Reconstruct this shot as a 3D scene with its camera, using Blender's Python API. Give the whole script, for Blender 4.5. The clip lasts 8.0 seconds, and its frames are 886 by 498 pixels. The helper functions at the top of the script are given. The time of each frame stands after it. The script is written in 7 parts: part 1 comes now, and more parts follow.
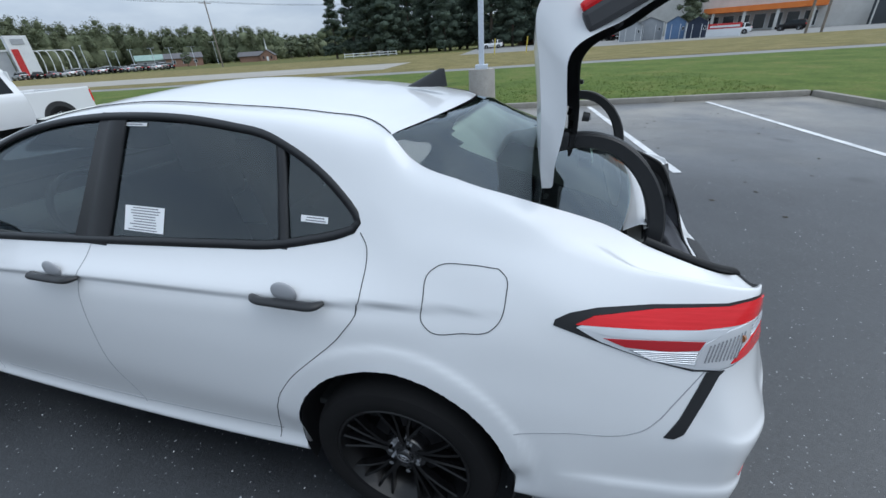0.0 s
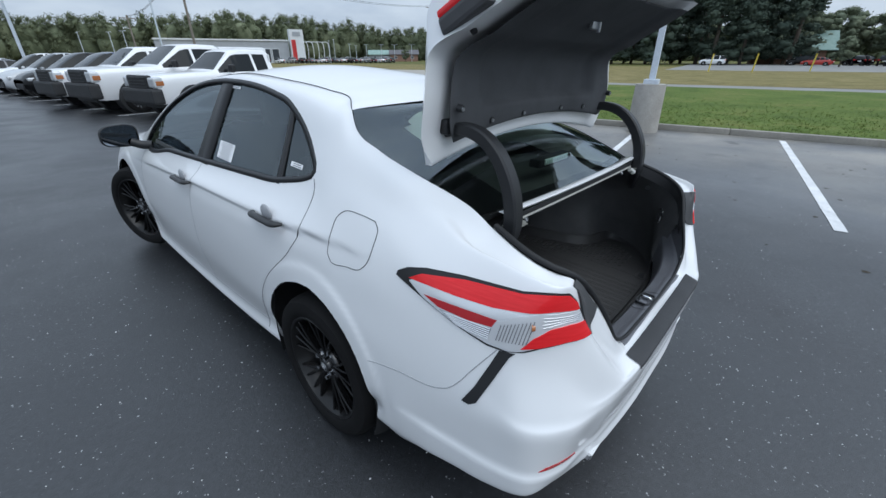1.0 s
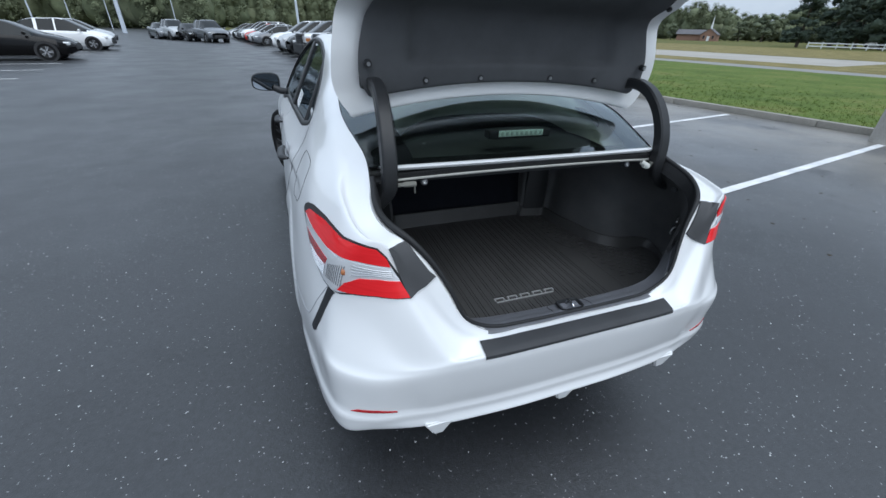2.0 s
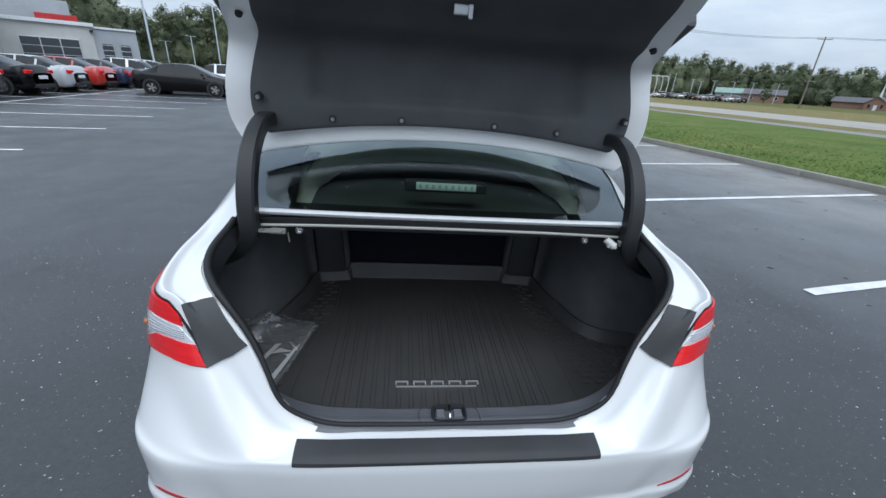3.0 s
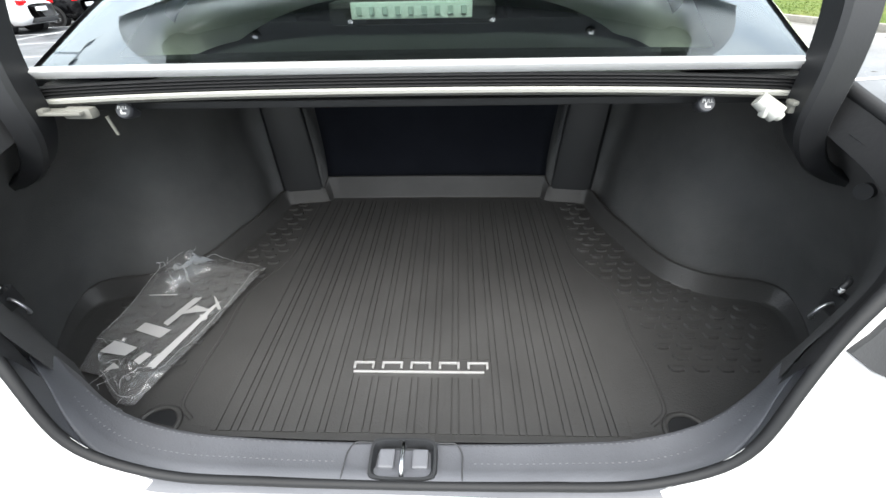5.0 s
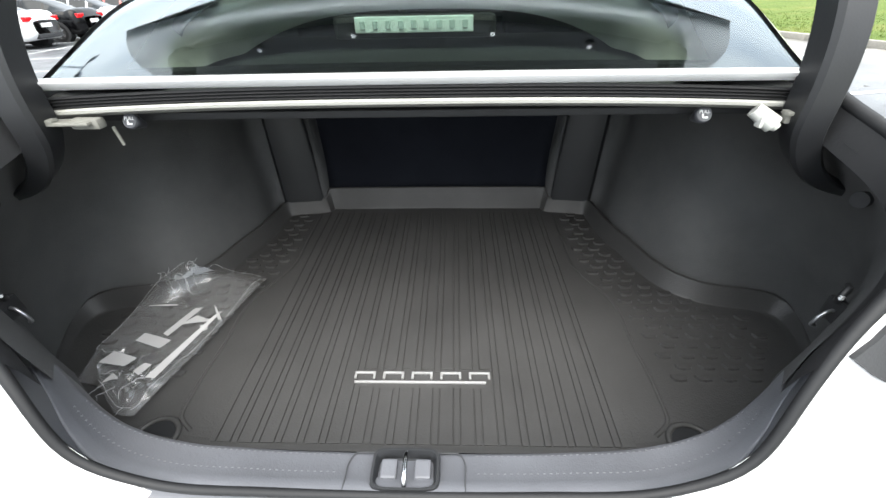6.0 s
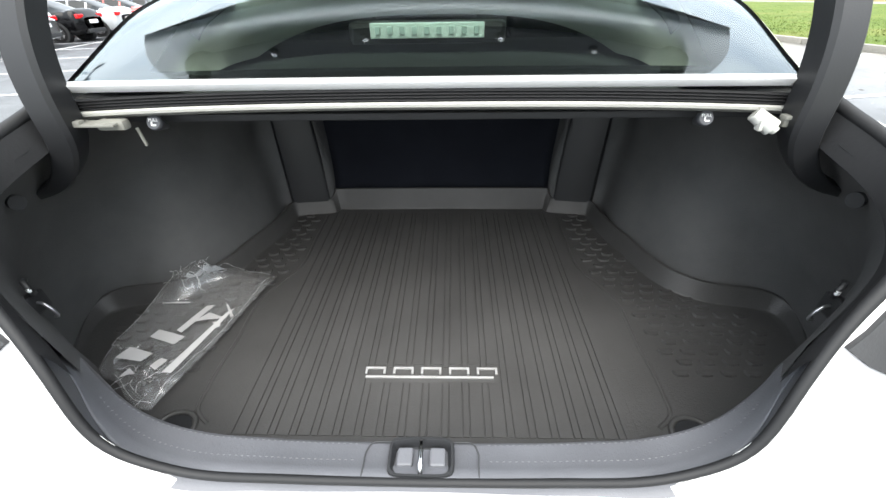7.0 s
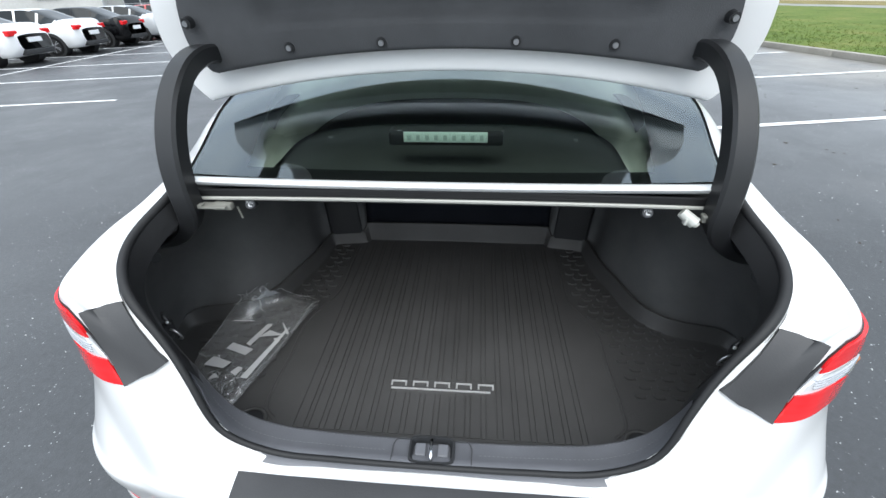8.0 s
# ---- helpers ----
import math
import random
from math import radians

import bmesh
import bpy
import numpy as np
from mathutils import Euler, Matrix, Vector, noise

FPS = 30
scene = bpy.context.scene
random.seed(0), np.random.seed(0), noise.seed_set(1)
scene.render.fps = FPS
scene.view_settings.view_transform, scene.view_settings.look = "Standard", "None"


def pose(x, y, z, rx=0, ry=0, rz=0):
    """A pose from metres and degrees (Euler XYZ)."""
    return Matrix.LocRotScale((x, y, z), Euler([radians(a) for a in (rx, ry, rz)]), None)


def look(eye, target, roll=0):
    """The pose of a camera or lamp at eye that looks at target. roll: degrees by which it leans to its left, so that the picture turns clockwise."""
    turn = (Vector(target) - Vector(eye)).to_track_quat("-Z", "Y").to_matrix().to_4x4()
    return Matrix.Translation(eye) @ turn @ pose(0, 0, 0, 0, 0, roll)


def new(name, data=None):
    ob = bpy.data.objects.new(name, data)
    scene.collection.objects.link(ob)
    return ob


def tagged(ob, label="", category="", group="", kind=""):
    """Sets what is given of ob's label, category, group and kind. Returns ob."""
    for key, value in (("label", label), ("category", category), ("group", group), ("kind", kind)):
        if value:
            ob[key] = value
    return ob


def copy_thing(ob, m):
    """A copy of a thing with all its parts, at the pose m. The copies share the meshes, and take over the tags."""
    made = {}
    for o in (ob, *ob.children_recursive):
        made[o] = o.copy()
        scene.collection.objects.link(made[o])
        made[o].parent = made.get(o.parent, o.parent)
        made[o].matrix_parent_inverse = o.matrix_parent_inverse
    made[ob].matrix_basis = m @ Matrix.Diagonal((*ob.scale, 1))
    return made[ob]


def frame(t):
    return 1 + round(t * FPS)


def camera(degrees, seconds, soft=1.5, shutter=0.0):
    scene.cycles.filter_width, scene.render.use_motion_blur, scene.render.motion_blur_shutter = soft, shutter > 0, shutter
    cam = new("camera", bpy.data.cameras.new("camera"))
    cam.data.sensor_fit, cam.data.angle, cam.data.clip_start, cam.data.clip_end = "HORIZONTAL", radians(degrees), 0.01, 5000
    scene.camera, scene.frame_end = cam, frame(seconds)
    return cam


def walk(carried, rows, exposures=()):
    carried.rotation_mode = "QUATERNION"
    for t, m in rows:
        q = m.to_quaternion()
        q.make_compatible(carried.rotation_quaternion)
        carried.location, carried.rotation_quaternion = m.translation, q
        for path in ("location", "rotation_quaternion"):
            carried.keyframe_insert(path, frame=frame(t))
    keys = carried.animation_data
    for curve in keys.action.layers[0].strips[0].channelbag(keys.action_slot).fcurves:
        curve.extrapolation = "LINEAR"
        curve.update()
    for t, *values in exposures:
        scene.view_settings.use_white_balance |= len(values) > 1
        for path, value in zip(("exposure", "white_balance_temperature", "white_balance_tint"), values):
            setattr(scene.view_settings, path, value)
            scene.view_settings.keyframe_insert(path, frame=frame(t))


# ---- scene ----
cam = camera(96.4, 8.0)
PATH = [
    (0, (-1.687, 0.631, 1.617), (-0.001, 1.193, 0.699), -3.88),
    (0.5, (-1.633, 0.193, 1.589), (-0.045, 1.016, 0.693), 0.08),
    (1, (-1.53, -0.229, 1.567), (-0.201, 0.985, 0.696), -0.13),
    (1.2, (-1.423, -0.375, 1.543), (-0.199, 0.929, 0.646), 1.18),
    (2.3, (-0.586, -0.862, 1.515), (-0.119, 0.844, 0.583), 2.12),
    (2.5, (-0.445, -0.852, 1.498), (-0.032, 0.912, 0.65), 3.25),
    (3, (-0.119, -0.708, 1.502), (0.086, 1.119, 0.715), 3.43),
    (3.5, (0.065, -0.467, 1.443), (0.021, 1.302, 0.51), -0.01),
    (4, (0.115, -0.246, 1.305), (-0.006, 1.398, 0.171), -2.14),
    (4.5, (0.103, -0.196, 1.238), (0.004, 1.43, 0.078), -2.48),
    (6, (0.088, -0.204, 1.228), (0.008, 1.468, 0.134), -2.34),
    (6.5, (0.082, -0.211, 1.231), (0.002, 1.465, 0.142), -2.26),
    (7, (0.066, -0.228, 1.236), (-0.005, 1.449, 0.149), -2.06),
    (7.5, (0.058, -0.26, 1.29), (-0.014, 1.399, 0.176), -2.22),
    (8, (0.095, -0.368, 1.462), (-0.072, 1.305, 0.379), -2.19),
]
SKY_EXPOSURE = [
    (0.0, -0.1, 5950, 7), (1.0, -0.1, 5950, 7), (2.4, 0.06, 5950, 7), (3.4, 0.06, 5950, 7), (4.0, 0.32, 5600, 7), (4.45, 1.55, 6800, 8), (5.8, 1.78, 6900, 8), (7.2, 1.78, 6900, 8),
    (7.6, 1.36, 6850, 8), (8.0, 0.87, 6450, 7),
]
walk(cam, [(t, look(eye, target, roll)) for t, eye, target, roll in PATH], SKY_EXPOSURE)

# ---- world and light: a bright overcast day ----
world = bpy.data.worlds.new("overcast_sky")
scene.world = world
world.use_nodes = True
wn = world.node_tree
wn.nodes.clear()


def wnode(kind, **vals):
    n = wn.nodes.new(kind)
    for k, v in vals.items():
        n.inputs[k].default_value = v
    return n


sky = wn.nodes.new("ShaderNodeTexSky")
sky.sky_type = "NISHITA"
sky.sun_disc = False
sky.sun_elevation = radians(57)
sky.sun_rotation = radians(173)
sky.air_density, sky.dust_density = 1.0, 3.0
wout = wn.nodes.new("ShaderNodeOutputWorld")
wbg = wnode("ShaderNodeBackground", Strength=0.096)
wmix = wn.nodes.new("ShaderNodeMixRGB")
wmix.inputs[0].default_value = 0.88
wco = wn.nodes.new("ShaderNodeTexCoord")
wmap = wn.nodes.new("ShaderNodeMapping")
wmap.inputs["Scale"].default_value = (1.6, 1.6, 5.5)
wnoise = wnode("ShaderNodeTexNoise", Scale=1.9, Detail=7.0, Roughness=0.58)
wramp = wn.nodes.new("ShaderNodeValToRGB")
wramp.color_ramp.elements[0].position, wramp.color_ramp.elements[0].color = 0.34, (5.6, 6.3, 7.4, 1)
wramp.color_ramp.elements[1].position, wramp.color_ramp.elements[1].color = 0.68, (8.2, 8.8, 9.5, 1)
wn.links.new(wco.outputs["Generated"], wmap.inputs[0])
wn.links.new(wmap.outputs[0], wnoise.inputs["Vector"])
wn.links.new(wnoise.outputs[0], wramp.inputs[0])
wn.links.new(sky.outputs[0], wmix.inputs[1])
wn.links.new(wramp.outputs[0], wmix.inputs[2])
# An overcast sky is brighter overhead than at the horizon.
wsep = wn.nodes.new("ShaderNodeSeparateXYZ")
wn.links.new(wco.outputs["Generated"], wsep.inputs[0])
wzen = wn.nodes.new("ShaderNodeMapRange")
for _i, _v in ((1, 0.0), (2, 1.0), (3, 0.95), (4, 1.8)):
    wzen.inputs[_i].default_value = _v
wn.links.new(wsep.outputs[2], wzen.inputs[0])
wmul = wn.nodes.new("ShaderNodeMixRGB")
wmul.blend_type = "MULTIPLY"
wmul.inputs[0].default_value = 1.0
wn.links.new(wmix.outputs[0], wmul.inputs[1])
wn.links.new(wzen.outputs[0], wmul.inputs[2])
wn.links.new(wmul.outputs[0], wbg.inputs[0])
wn.links.new(wbg.outputs[0], wout.inputs[0])

sun = new("sun", bpy.data.lights.new("sun", "SUN"))
sun.data.energy, sun.data.angle, sun.data.color = 1.6, radians(65), (1.0, 0.97, 0.93)
sun.matrix_world = look((1.5, -12, 19), (0, 0, 0))


# ---- materials ----
def material(name, colour, rough=0.5, metal=0.0, coat=0.0, spec=0.5):
    m = bpy.data.materials.new(name)
    m.use_nodes = True
    b = m.node_tree.nodes["Principled BSDF"]
    b.inputs["Base Color"].default_value = (*colour, 1)
    b.inputs["Roughness"].default_value = rough
    b.inputs["Metallic"].default_value = metal
    b.inputs["Coat Weight"].default_value = coat
    b.inputs["Coat Roughness"].default_value = 0.06
    b.inputs["Specular IOR Level"].default_value = spec
    return m


def coords(m):
    t = m.node_tree
    c = t.nodes.new("ShaderNodeTexCoord")
    return c.outputs["Object"]


def noise_node(m, scale, detail=4.0, rough=0.6, stretch=None):
    t = m.node_tree
    n = t.nodes.new("ShaderNodeTexNoise")
    n.inputs["Scale"].default_value, n.inputs["Detail"].default_value, n.inputs["Roughness"].default_value = scale, detail, rough
    src = coords(m)
    if stretch:
        mp = t.nodes.new("ShaderNodeMapping")
        mp.inputs["Scale"].default_value = stretch
        t.links.new(src, mp.inputs[0])
        src = mp.outputs[0]
    t.links.new(src, n.inputs["Vector"])
    return n.outputs[0]


def ramp(m, value, stops):
    t = m.node_tree
    r = t.nodes.new("ShaderNodeValToRGB")
    while len(r.color_ramp.elements) < len(stops):
        r.color_ramp.elements.new(0.5)
    for el, (pos, col) in zip(r.color_ramp.elements, stops):
        el.position, el.color = pos, (*col, 1) if len(col) == 3 else col
    t.links.new(value, r.inputs[0])
    return r.outputs[0]


def mix(m, fac, a, b, mode="MIX"):
    t = m.node_tree
    n = t.nodes.new("ShaderNodeMixRGB")
    n.blend_type = mode
    for i, v in ((0, fac), (1, a), (2, b)):
        if isinstance(v, (int, float)):
            n.inputs[i].default_value = v
        elif isinstance(v, tuple):
            n.inputs[i].default_value = (*v, 1)
        else:
            t.links.new(v, n.inputs[i])
    return n.outputs[0]


def to_colour(m, sock):
    m.node_tree.links.new(sock, m.node_tree.nodes["Principled BSDF"].inputs["Base Color"])


def to_rough(m, sock):
    m.node_tree.links.new(sock, m.node_tree.nodes["Principled BSDF"].inputs["Roughness"])


def bump(m, sock, strength=0.3, dist=0.01):
    t = m.node_tree
    b = t.nodes.new("ShaderNodeBump")
    b.inputs["Strength"].default_value, b.inputs["Distance"].default_value = strength, dist
    t.links.new(sock, b.inputs["Height"])
    t.links.new(b.outputs[0], t.nodes["Principled BSDF"].inputs["Normal"])


def grey(v):
    return (v, v, v)


def paint(name, colour, rough=0.35, flake=0.012):
    """Clear-coated car paint with faint road film."""
    m = material(name, colour, rough, 0.0, 0.75)
    film = ramp(m, noise_node(m, 2.2, 6), [(0.35, tuple(c * (1 - flake) for c in colour)), (0.7, colour)])
    to_colour(m, film)
    to_rough(m, ramp(m, noise_node(m, 9, 5), [(0.3, grey(rough * 0.95)), (0.75, grey(rough * 1.08))]))
    return m


def plastic(name, colour, rough=0.55, grain=220.0, strength=0.15, spec=0.4):
    m = material(name, colour, rough, spec=spec)
    to_colour(m, ramp(m, noise_node(m, 5, 5), [(0.3, tuple(c * 0.82 for c in colour)), (0.75, tuple(min(1, c * 1.15) for c in colour))]))
    bump(m, noise_node(m, grain, 2), strength, 0.002)
    return m


def pane_material(name, tint, ior=1.5):
    """Tinted see-through glass: a clear sheet whose gloss rises at grazing angles."""
    m = bpy.data.materials.new(name)
    m.use_nodes = True
    t = m.node_tree
    t.nodes.clear()
    out = t.nodes.new("ShaderNodeOutputMaterial")
    tr = t.nodes.new("ShaderNodeBsdfTransparent")
    tr.inputs[0].default_value = (*tint, 1)
    gl = t.nodes.new("ShaderNodeBsdfGlossy")
    gl.inputs["Color"].default_value = (0.86, 0.95, 1.0, 1)
    gl.inputs["Roughness"].default_value = 0.02
    fr = t.nodes.new("ShaderNodeFresnel")
    fr.inputs[0].default_value = ior
    mx = t.nodes.new("ShaderNodeMixShader")
    t.links.new(fr.outputs[0], mx.inputs[0])
    t.links.new(tr.outputs[0], mx.inputs[1])
    t.links.new(gl.outputs[0], mx.inputs[2])
    t.links.new(mx.outputs[0], out.inputs[0])
    return m


WHITE_PAINT = paint("white_paint", (0.735, 0.745, 0.755), 0.3)
GLOSS_BLACK = material("gloss_black", (0.012, 0.012, 0.013), 0.18, 0.0, 0.6)
SATIN_BLACK = plastic("satin_black", (0.02, 0.021, 0.023), 0.42, 300, 0.06)
TRIM_BLACK = plastic("window_trim_black", (0.016, 0.017, 0.019), 0.4, 300, 0.05)
DARK_PLASTIC = plastic("dark_plastic", (0.028, 0.029, 0.031), 0.6, 260, 0.2)
SILL_PLASTIC = plastic("sill_plastic", (0.122, 0.126, 0.140), 0.42, 340, 0.2)
RUBBER = plastic("rubber", (0.014, 0.0145, 0.016), 0.62, 160, 0.15)
TYRE = plastic("tyre_rubber", (0.010, 0.010, 0.0105), 0.85, 120, 0.3, 0.15)
SPOKE_BLACK = material("spoke_black", (0.005, 0.005, 0.0055), 0.2, 0.0, 0.12, 0.25)
RIM_BLACK = material("rim_black", (0.006, 0.006, 0.0065), 0.3, 0.0, 0.1, 0.3)
CARPET = plastic("trunk_carpet", (0.110, 0.111, 0.113), 0.95, 420, 0.8, spec=0.15)
LID_TRIM = plastic("lid_felt", (0.080, 0.083, 0.089), 0.92, 380, 0.6, spec=0.2)
MAT_RUBBER = plastic("mat_rubber", (0.056, 0.0555, 0.0555), 0.46, 240, 0.35)
SILVER = material("silver_plastic", (0.62, 0.62, 0.63), 0.32, 0.55)
CHROME = material("chrome", (0.82, 0.83, 0.85), 0.12, 1.0)
STEEL = material("steel", (0.42, 0.43, 0.45), 0.35, 0.9)
RED_LENS = material("red_lens", (0.54, 0.020, 0.027), 0.1, 0.0, 0.35, 0.3)
to_colour(RED_LENS, ramp(RED_LENS, noise_node(RED_LENS, 9, 4, 0.6, (1, 1, 14)), [(0.35, (0.66, 0.012, 0.016)), (0.5, (0.70, 0.014, 0.019)), (0.68, (0.74, 0.020, 0.025))]))
DARK_RED_LENS = material("dark_red_lens", (0.42, 0.012, 0.018), 0.12, 0.0, 1.0)
LAMP_SILVER = material("lamp_reflector", (0.74, 0.75, 0.77), 0.16, 0.35, 0.8)
LAMP_GREY = material("lamp_grey", (0.50, 0.51, 0.53), 0.16, 0.7, 0.5)
STRIPE_SILVER = material("lamp_stripe", (0.80, 0.82, 0.85), 0.18, 0.4, 0.8)
AMBER = material("amber_lens", (0.36, 0.13, 0.04), 0.2, 0, 0.8)
SEAM = material("seam_shadow_gap", (0.05, 0.052, 0.056), 0.8)
LIGHT_SEAM = material("light_seam", (0.34, 0.35, 0.37), 0.6)
SIDE_GLASS = pane_material("side_glass", (0.44, 0.49, 0.48), 1.75)
REAR_GLASS = pane_material("rear_glass", (0.79, 0.89, 0.83), 1.95)
FRONT_GLASS = pane_material("front_glass", (0.66, 0.74, 0.70), 1.45)
MIRROR_GLASS = material("mirror_glass", (0.30, 0.33, 0.37), 0.03, 1.0)
DARK_METAL = material("dark_metal", (0.06, 0.06, 0.065), 0.4, 0.8)
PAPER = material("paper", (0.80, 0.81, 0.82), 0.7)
INK = material("ink", (0.16, 0.16, 0.18), 0.7)
HEADLINER = plastic("headliner", (0.60, 0.61, 0.57), 0.9, 300, 0.3)
SEAT_CLOTH = plastic("seat_cloth", (0.060, 0.064, 0.064), 0.9, 300, 0.4)
LED = material("brake_led_strip", (0.82, 0.96, 0.92), 0.3, 0.1, 0.4)
FILM = bpy.data.materials.new("clear_film")
FILM.use_nodes = True
_t = FILM.node_tree
_p = _t.nodes["Principled BSDF"]
_p.inputs["Base Color"].default_value = (0.86, 0.87, 0.88, 1)
_p.inputs["Metallic"].default_value = 0.35
_p.inputs["Roughness"].default_value = 0.09
_p.inputs["Specular IOR Level"].default_value = 1.0
_tr = _t.nodes.new("ShaderNodeBsdfTransparent")
_tr.inputs[0].default_value = (0.94, 0.95, 0.96, 1)
_fr = _t.nodes.new("ShaderNodeFresnel")
_fr.inputs[0].default_value = 1.7
_ad = _t.nodes.new("ShaderNodeMath")
_ad.inputs[1].default_value = 0.09
_mx = _t.nodes.new("ShaderNodeMixShader")
_t.links.new(_fr.outputs[0], _ad.inputs[0])
_t.links.new(_ad.outputs[0], _mx.inputs[0])
_t.links.new(_tr.outputs[0], _mx.inputs[1])
_t.links.new(_p.outputs[0], _mx.inputs[2])
_t.links.new(_mx.outputs[0], _t.nodes["Material Output"].inputs[0])


FILM_EDGE = material("film_edge", (.62, .64, .66), .18, 0, .4, .8)
# White for the bag's slips and for its painted highlights.
SLIP_GLINT = material("slip_glint_white", (.72, .72, .73), .45, 0, .2)
_t = SLIP_GLINT.node_tree
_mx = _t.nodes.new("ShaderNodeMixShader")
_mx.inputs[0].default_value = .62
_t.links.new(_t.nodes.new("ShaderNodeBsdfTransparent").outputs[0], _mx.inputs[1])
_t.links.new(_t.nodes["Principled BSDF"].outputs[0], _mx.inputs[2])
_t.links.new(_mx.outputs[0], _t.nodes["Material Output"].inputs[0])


# ---- mesh helpers ----
def mesh_of(name, verts, faces, smooth=True, sharp=None):
    me = bpy.data.meshes.new(name)
    me.from_pydata([tuple(map(float, v)) for v in verts], [], [tuple(map(int, f)) for f in faces])
    me.update()
    if smooth:
        me.shade_smooth()
        if sharp:
            me.set_sharp_from_angle(angle=radians(sharp))
    return me


def mesh_bm(name, bm, smooth=False, sharp=40):
    me = bpy.data.meshes.new(name)
    bmesh.ops.recalc_face_normals(bm, faces=bm.faces)
    bm.to_mesh(me)
    bm.free()
    if smooth:
        me.shade_smooth()
        me.set_sharp_from_angle(angle=radians(sharp))
    return me


def part(name, me, mat, parent=None, label="", m=None):
    """Links a mesh as one object, under a thing or a part when a parent is given."""
    if isinstance(me, bmesh.types.BMesh):
        me = mesh_bm(name, me)
    ob = new(name, me)
    if mat and not me.materials:
        me.materials.append(mat)
    if parent is not None:
        ob.parent = parent
    if m is not None:
        ob.matrix_local = m
    if label:
        tagged(ob, label)
    return ob


def facing(me, way):
    """Turns an open sheet so that its faces look the given way."""
    n = sum((p.normal * p.area for p in me.polygons), Vector())
    if n.dot(Vector(way)) < 0:
        me.flip_normals()
    return me


def outward(me):
    """Makes the faces of a closed or nearly closed mesh look outward."""
    bm = bmesh.new()
    bm.from_mesh(me)
    bmesh.ops.recalc_face_normals(bm, faces=bm.faces)
    bm.to_mesh(me)
    bm.free()
    return me


def box(bm, c, s, bevel=0.0, m=None):
    r = bmesh.ops.create_cube(bm, size=1.0)
    mat4 = Matrix.Translation(c) @ Matrix.Diagonal((*s, 1))
    if m is not None:
        mat4 = m @ mat4
    bmesh.ops.transform(bm, matrix=mat4, verts=r["verts"])
    if bevel:
        es = list({e for v in r["verts"] for e in v.link_edges})
        bmesh.ops.bevel(bm, geom=es, offset=bevel, segments=2, affect="EDGES", profile=0.6)
    return bm


def boxes(*items):
    bm = bmesh.new()
    for it in items:
        box(bm, *it)
    return bm


def cyl(bm, a, b, r1, r2=None, n=16):
    a, b = Vector(a), Vector(b)
    r = bmesh.ops.create_cone(bm, cap_ends=True, segments=n, radius1=r1, radius2=r1 if r2 is None else r2, depth=(b - a).length)
    q = (b - a).to_track_quat("Z", "Y").to_matrix().to_4x4()
    bmesh.ops.transform(bm, matrix=Matrix.Translation((a + b) / 2) @ q, verts=r["verts"])
    return bm


def cyl_bm(*a, **k):
    return cyl(bmesh.new(), *a, **k)


def grid_mesh(name, pts, close_u=False, close_v=False, flip=False, smooth=True, sharp=None):
    """A sheet through a rows x columns array of points."""
    pts = np.asarray(pts, float)
    nu, nv = pts.shape[:2]
    faces = []
    for i in range(nu - (0 if close_u else 1)):
        for j in range(nv - (0 if close_v else 1)):
            a, b = i * nv + j, i * nv + (j + 1) % nv
            c, d = ((i + 1) % nu) * nv + (j + 1) % nv, ((i + 1) % nu) * nv + j
            faces.append((d, c, b, a) if flip else (a, b, c, d))
    return mesh_of(name, pts.reshape(-1, 3), faces, smooth, sharp)


def hermite(P, T, q):
    """A smooth curve through P at parameters T, taken at q."""
    P, T, q = np.asarray(P, float), np.asarray(T, float), np.asarray(q, float)
    d = (P[1:] - P[:-1]) / (T[1:] - T[:-1]).reshape(-1, *[1] * (P.ndim - 1))
    g = np.empty_like(P)
    h = (T[1:] - T[:-1]).reshape(-1, *[1] * (P.ndim - 1))
    g[1:-1] = (d[:-1] * h[1:] + d[1:] * h[:-1]) / (h[1:] + h[:-1])
    g[0], g[-1] = d[0], d[-1]
    i = np.clip(np.searchsorted(T, q, side="right") - 1, 0, len(T) - 2)
    hh = (T[i + 1] - T[i]).reshape(-1, *[1] * (P.ndim - 1))
    s = ((q - T[i]) / (T[i + 1] - T[i])).reshape(-1, *[1] * (P.ndim - 1))
    return ((2 * s**3 - 3 * s**2 + 1) * P[i] + (s**3 - 2 * s**2 + s) * hh * g[i] + (-2 * s**3 + 3 * s**2) * P[i + 1] + (s**3 - s**2) * hh * g[i + 1])


def smooth_path(pts, n):
    pts = np.asarray(pts, float)
    T = np.r_[0, np.cumsum(np.maximum(np.linalg.norm(np.diff(pts, axis=0), axis=1), 1e-5))]
    return hermite(pts, T, np.linspace(0, T[-1], n))


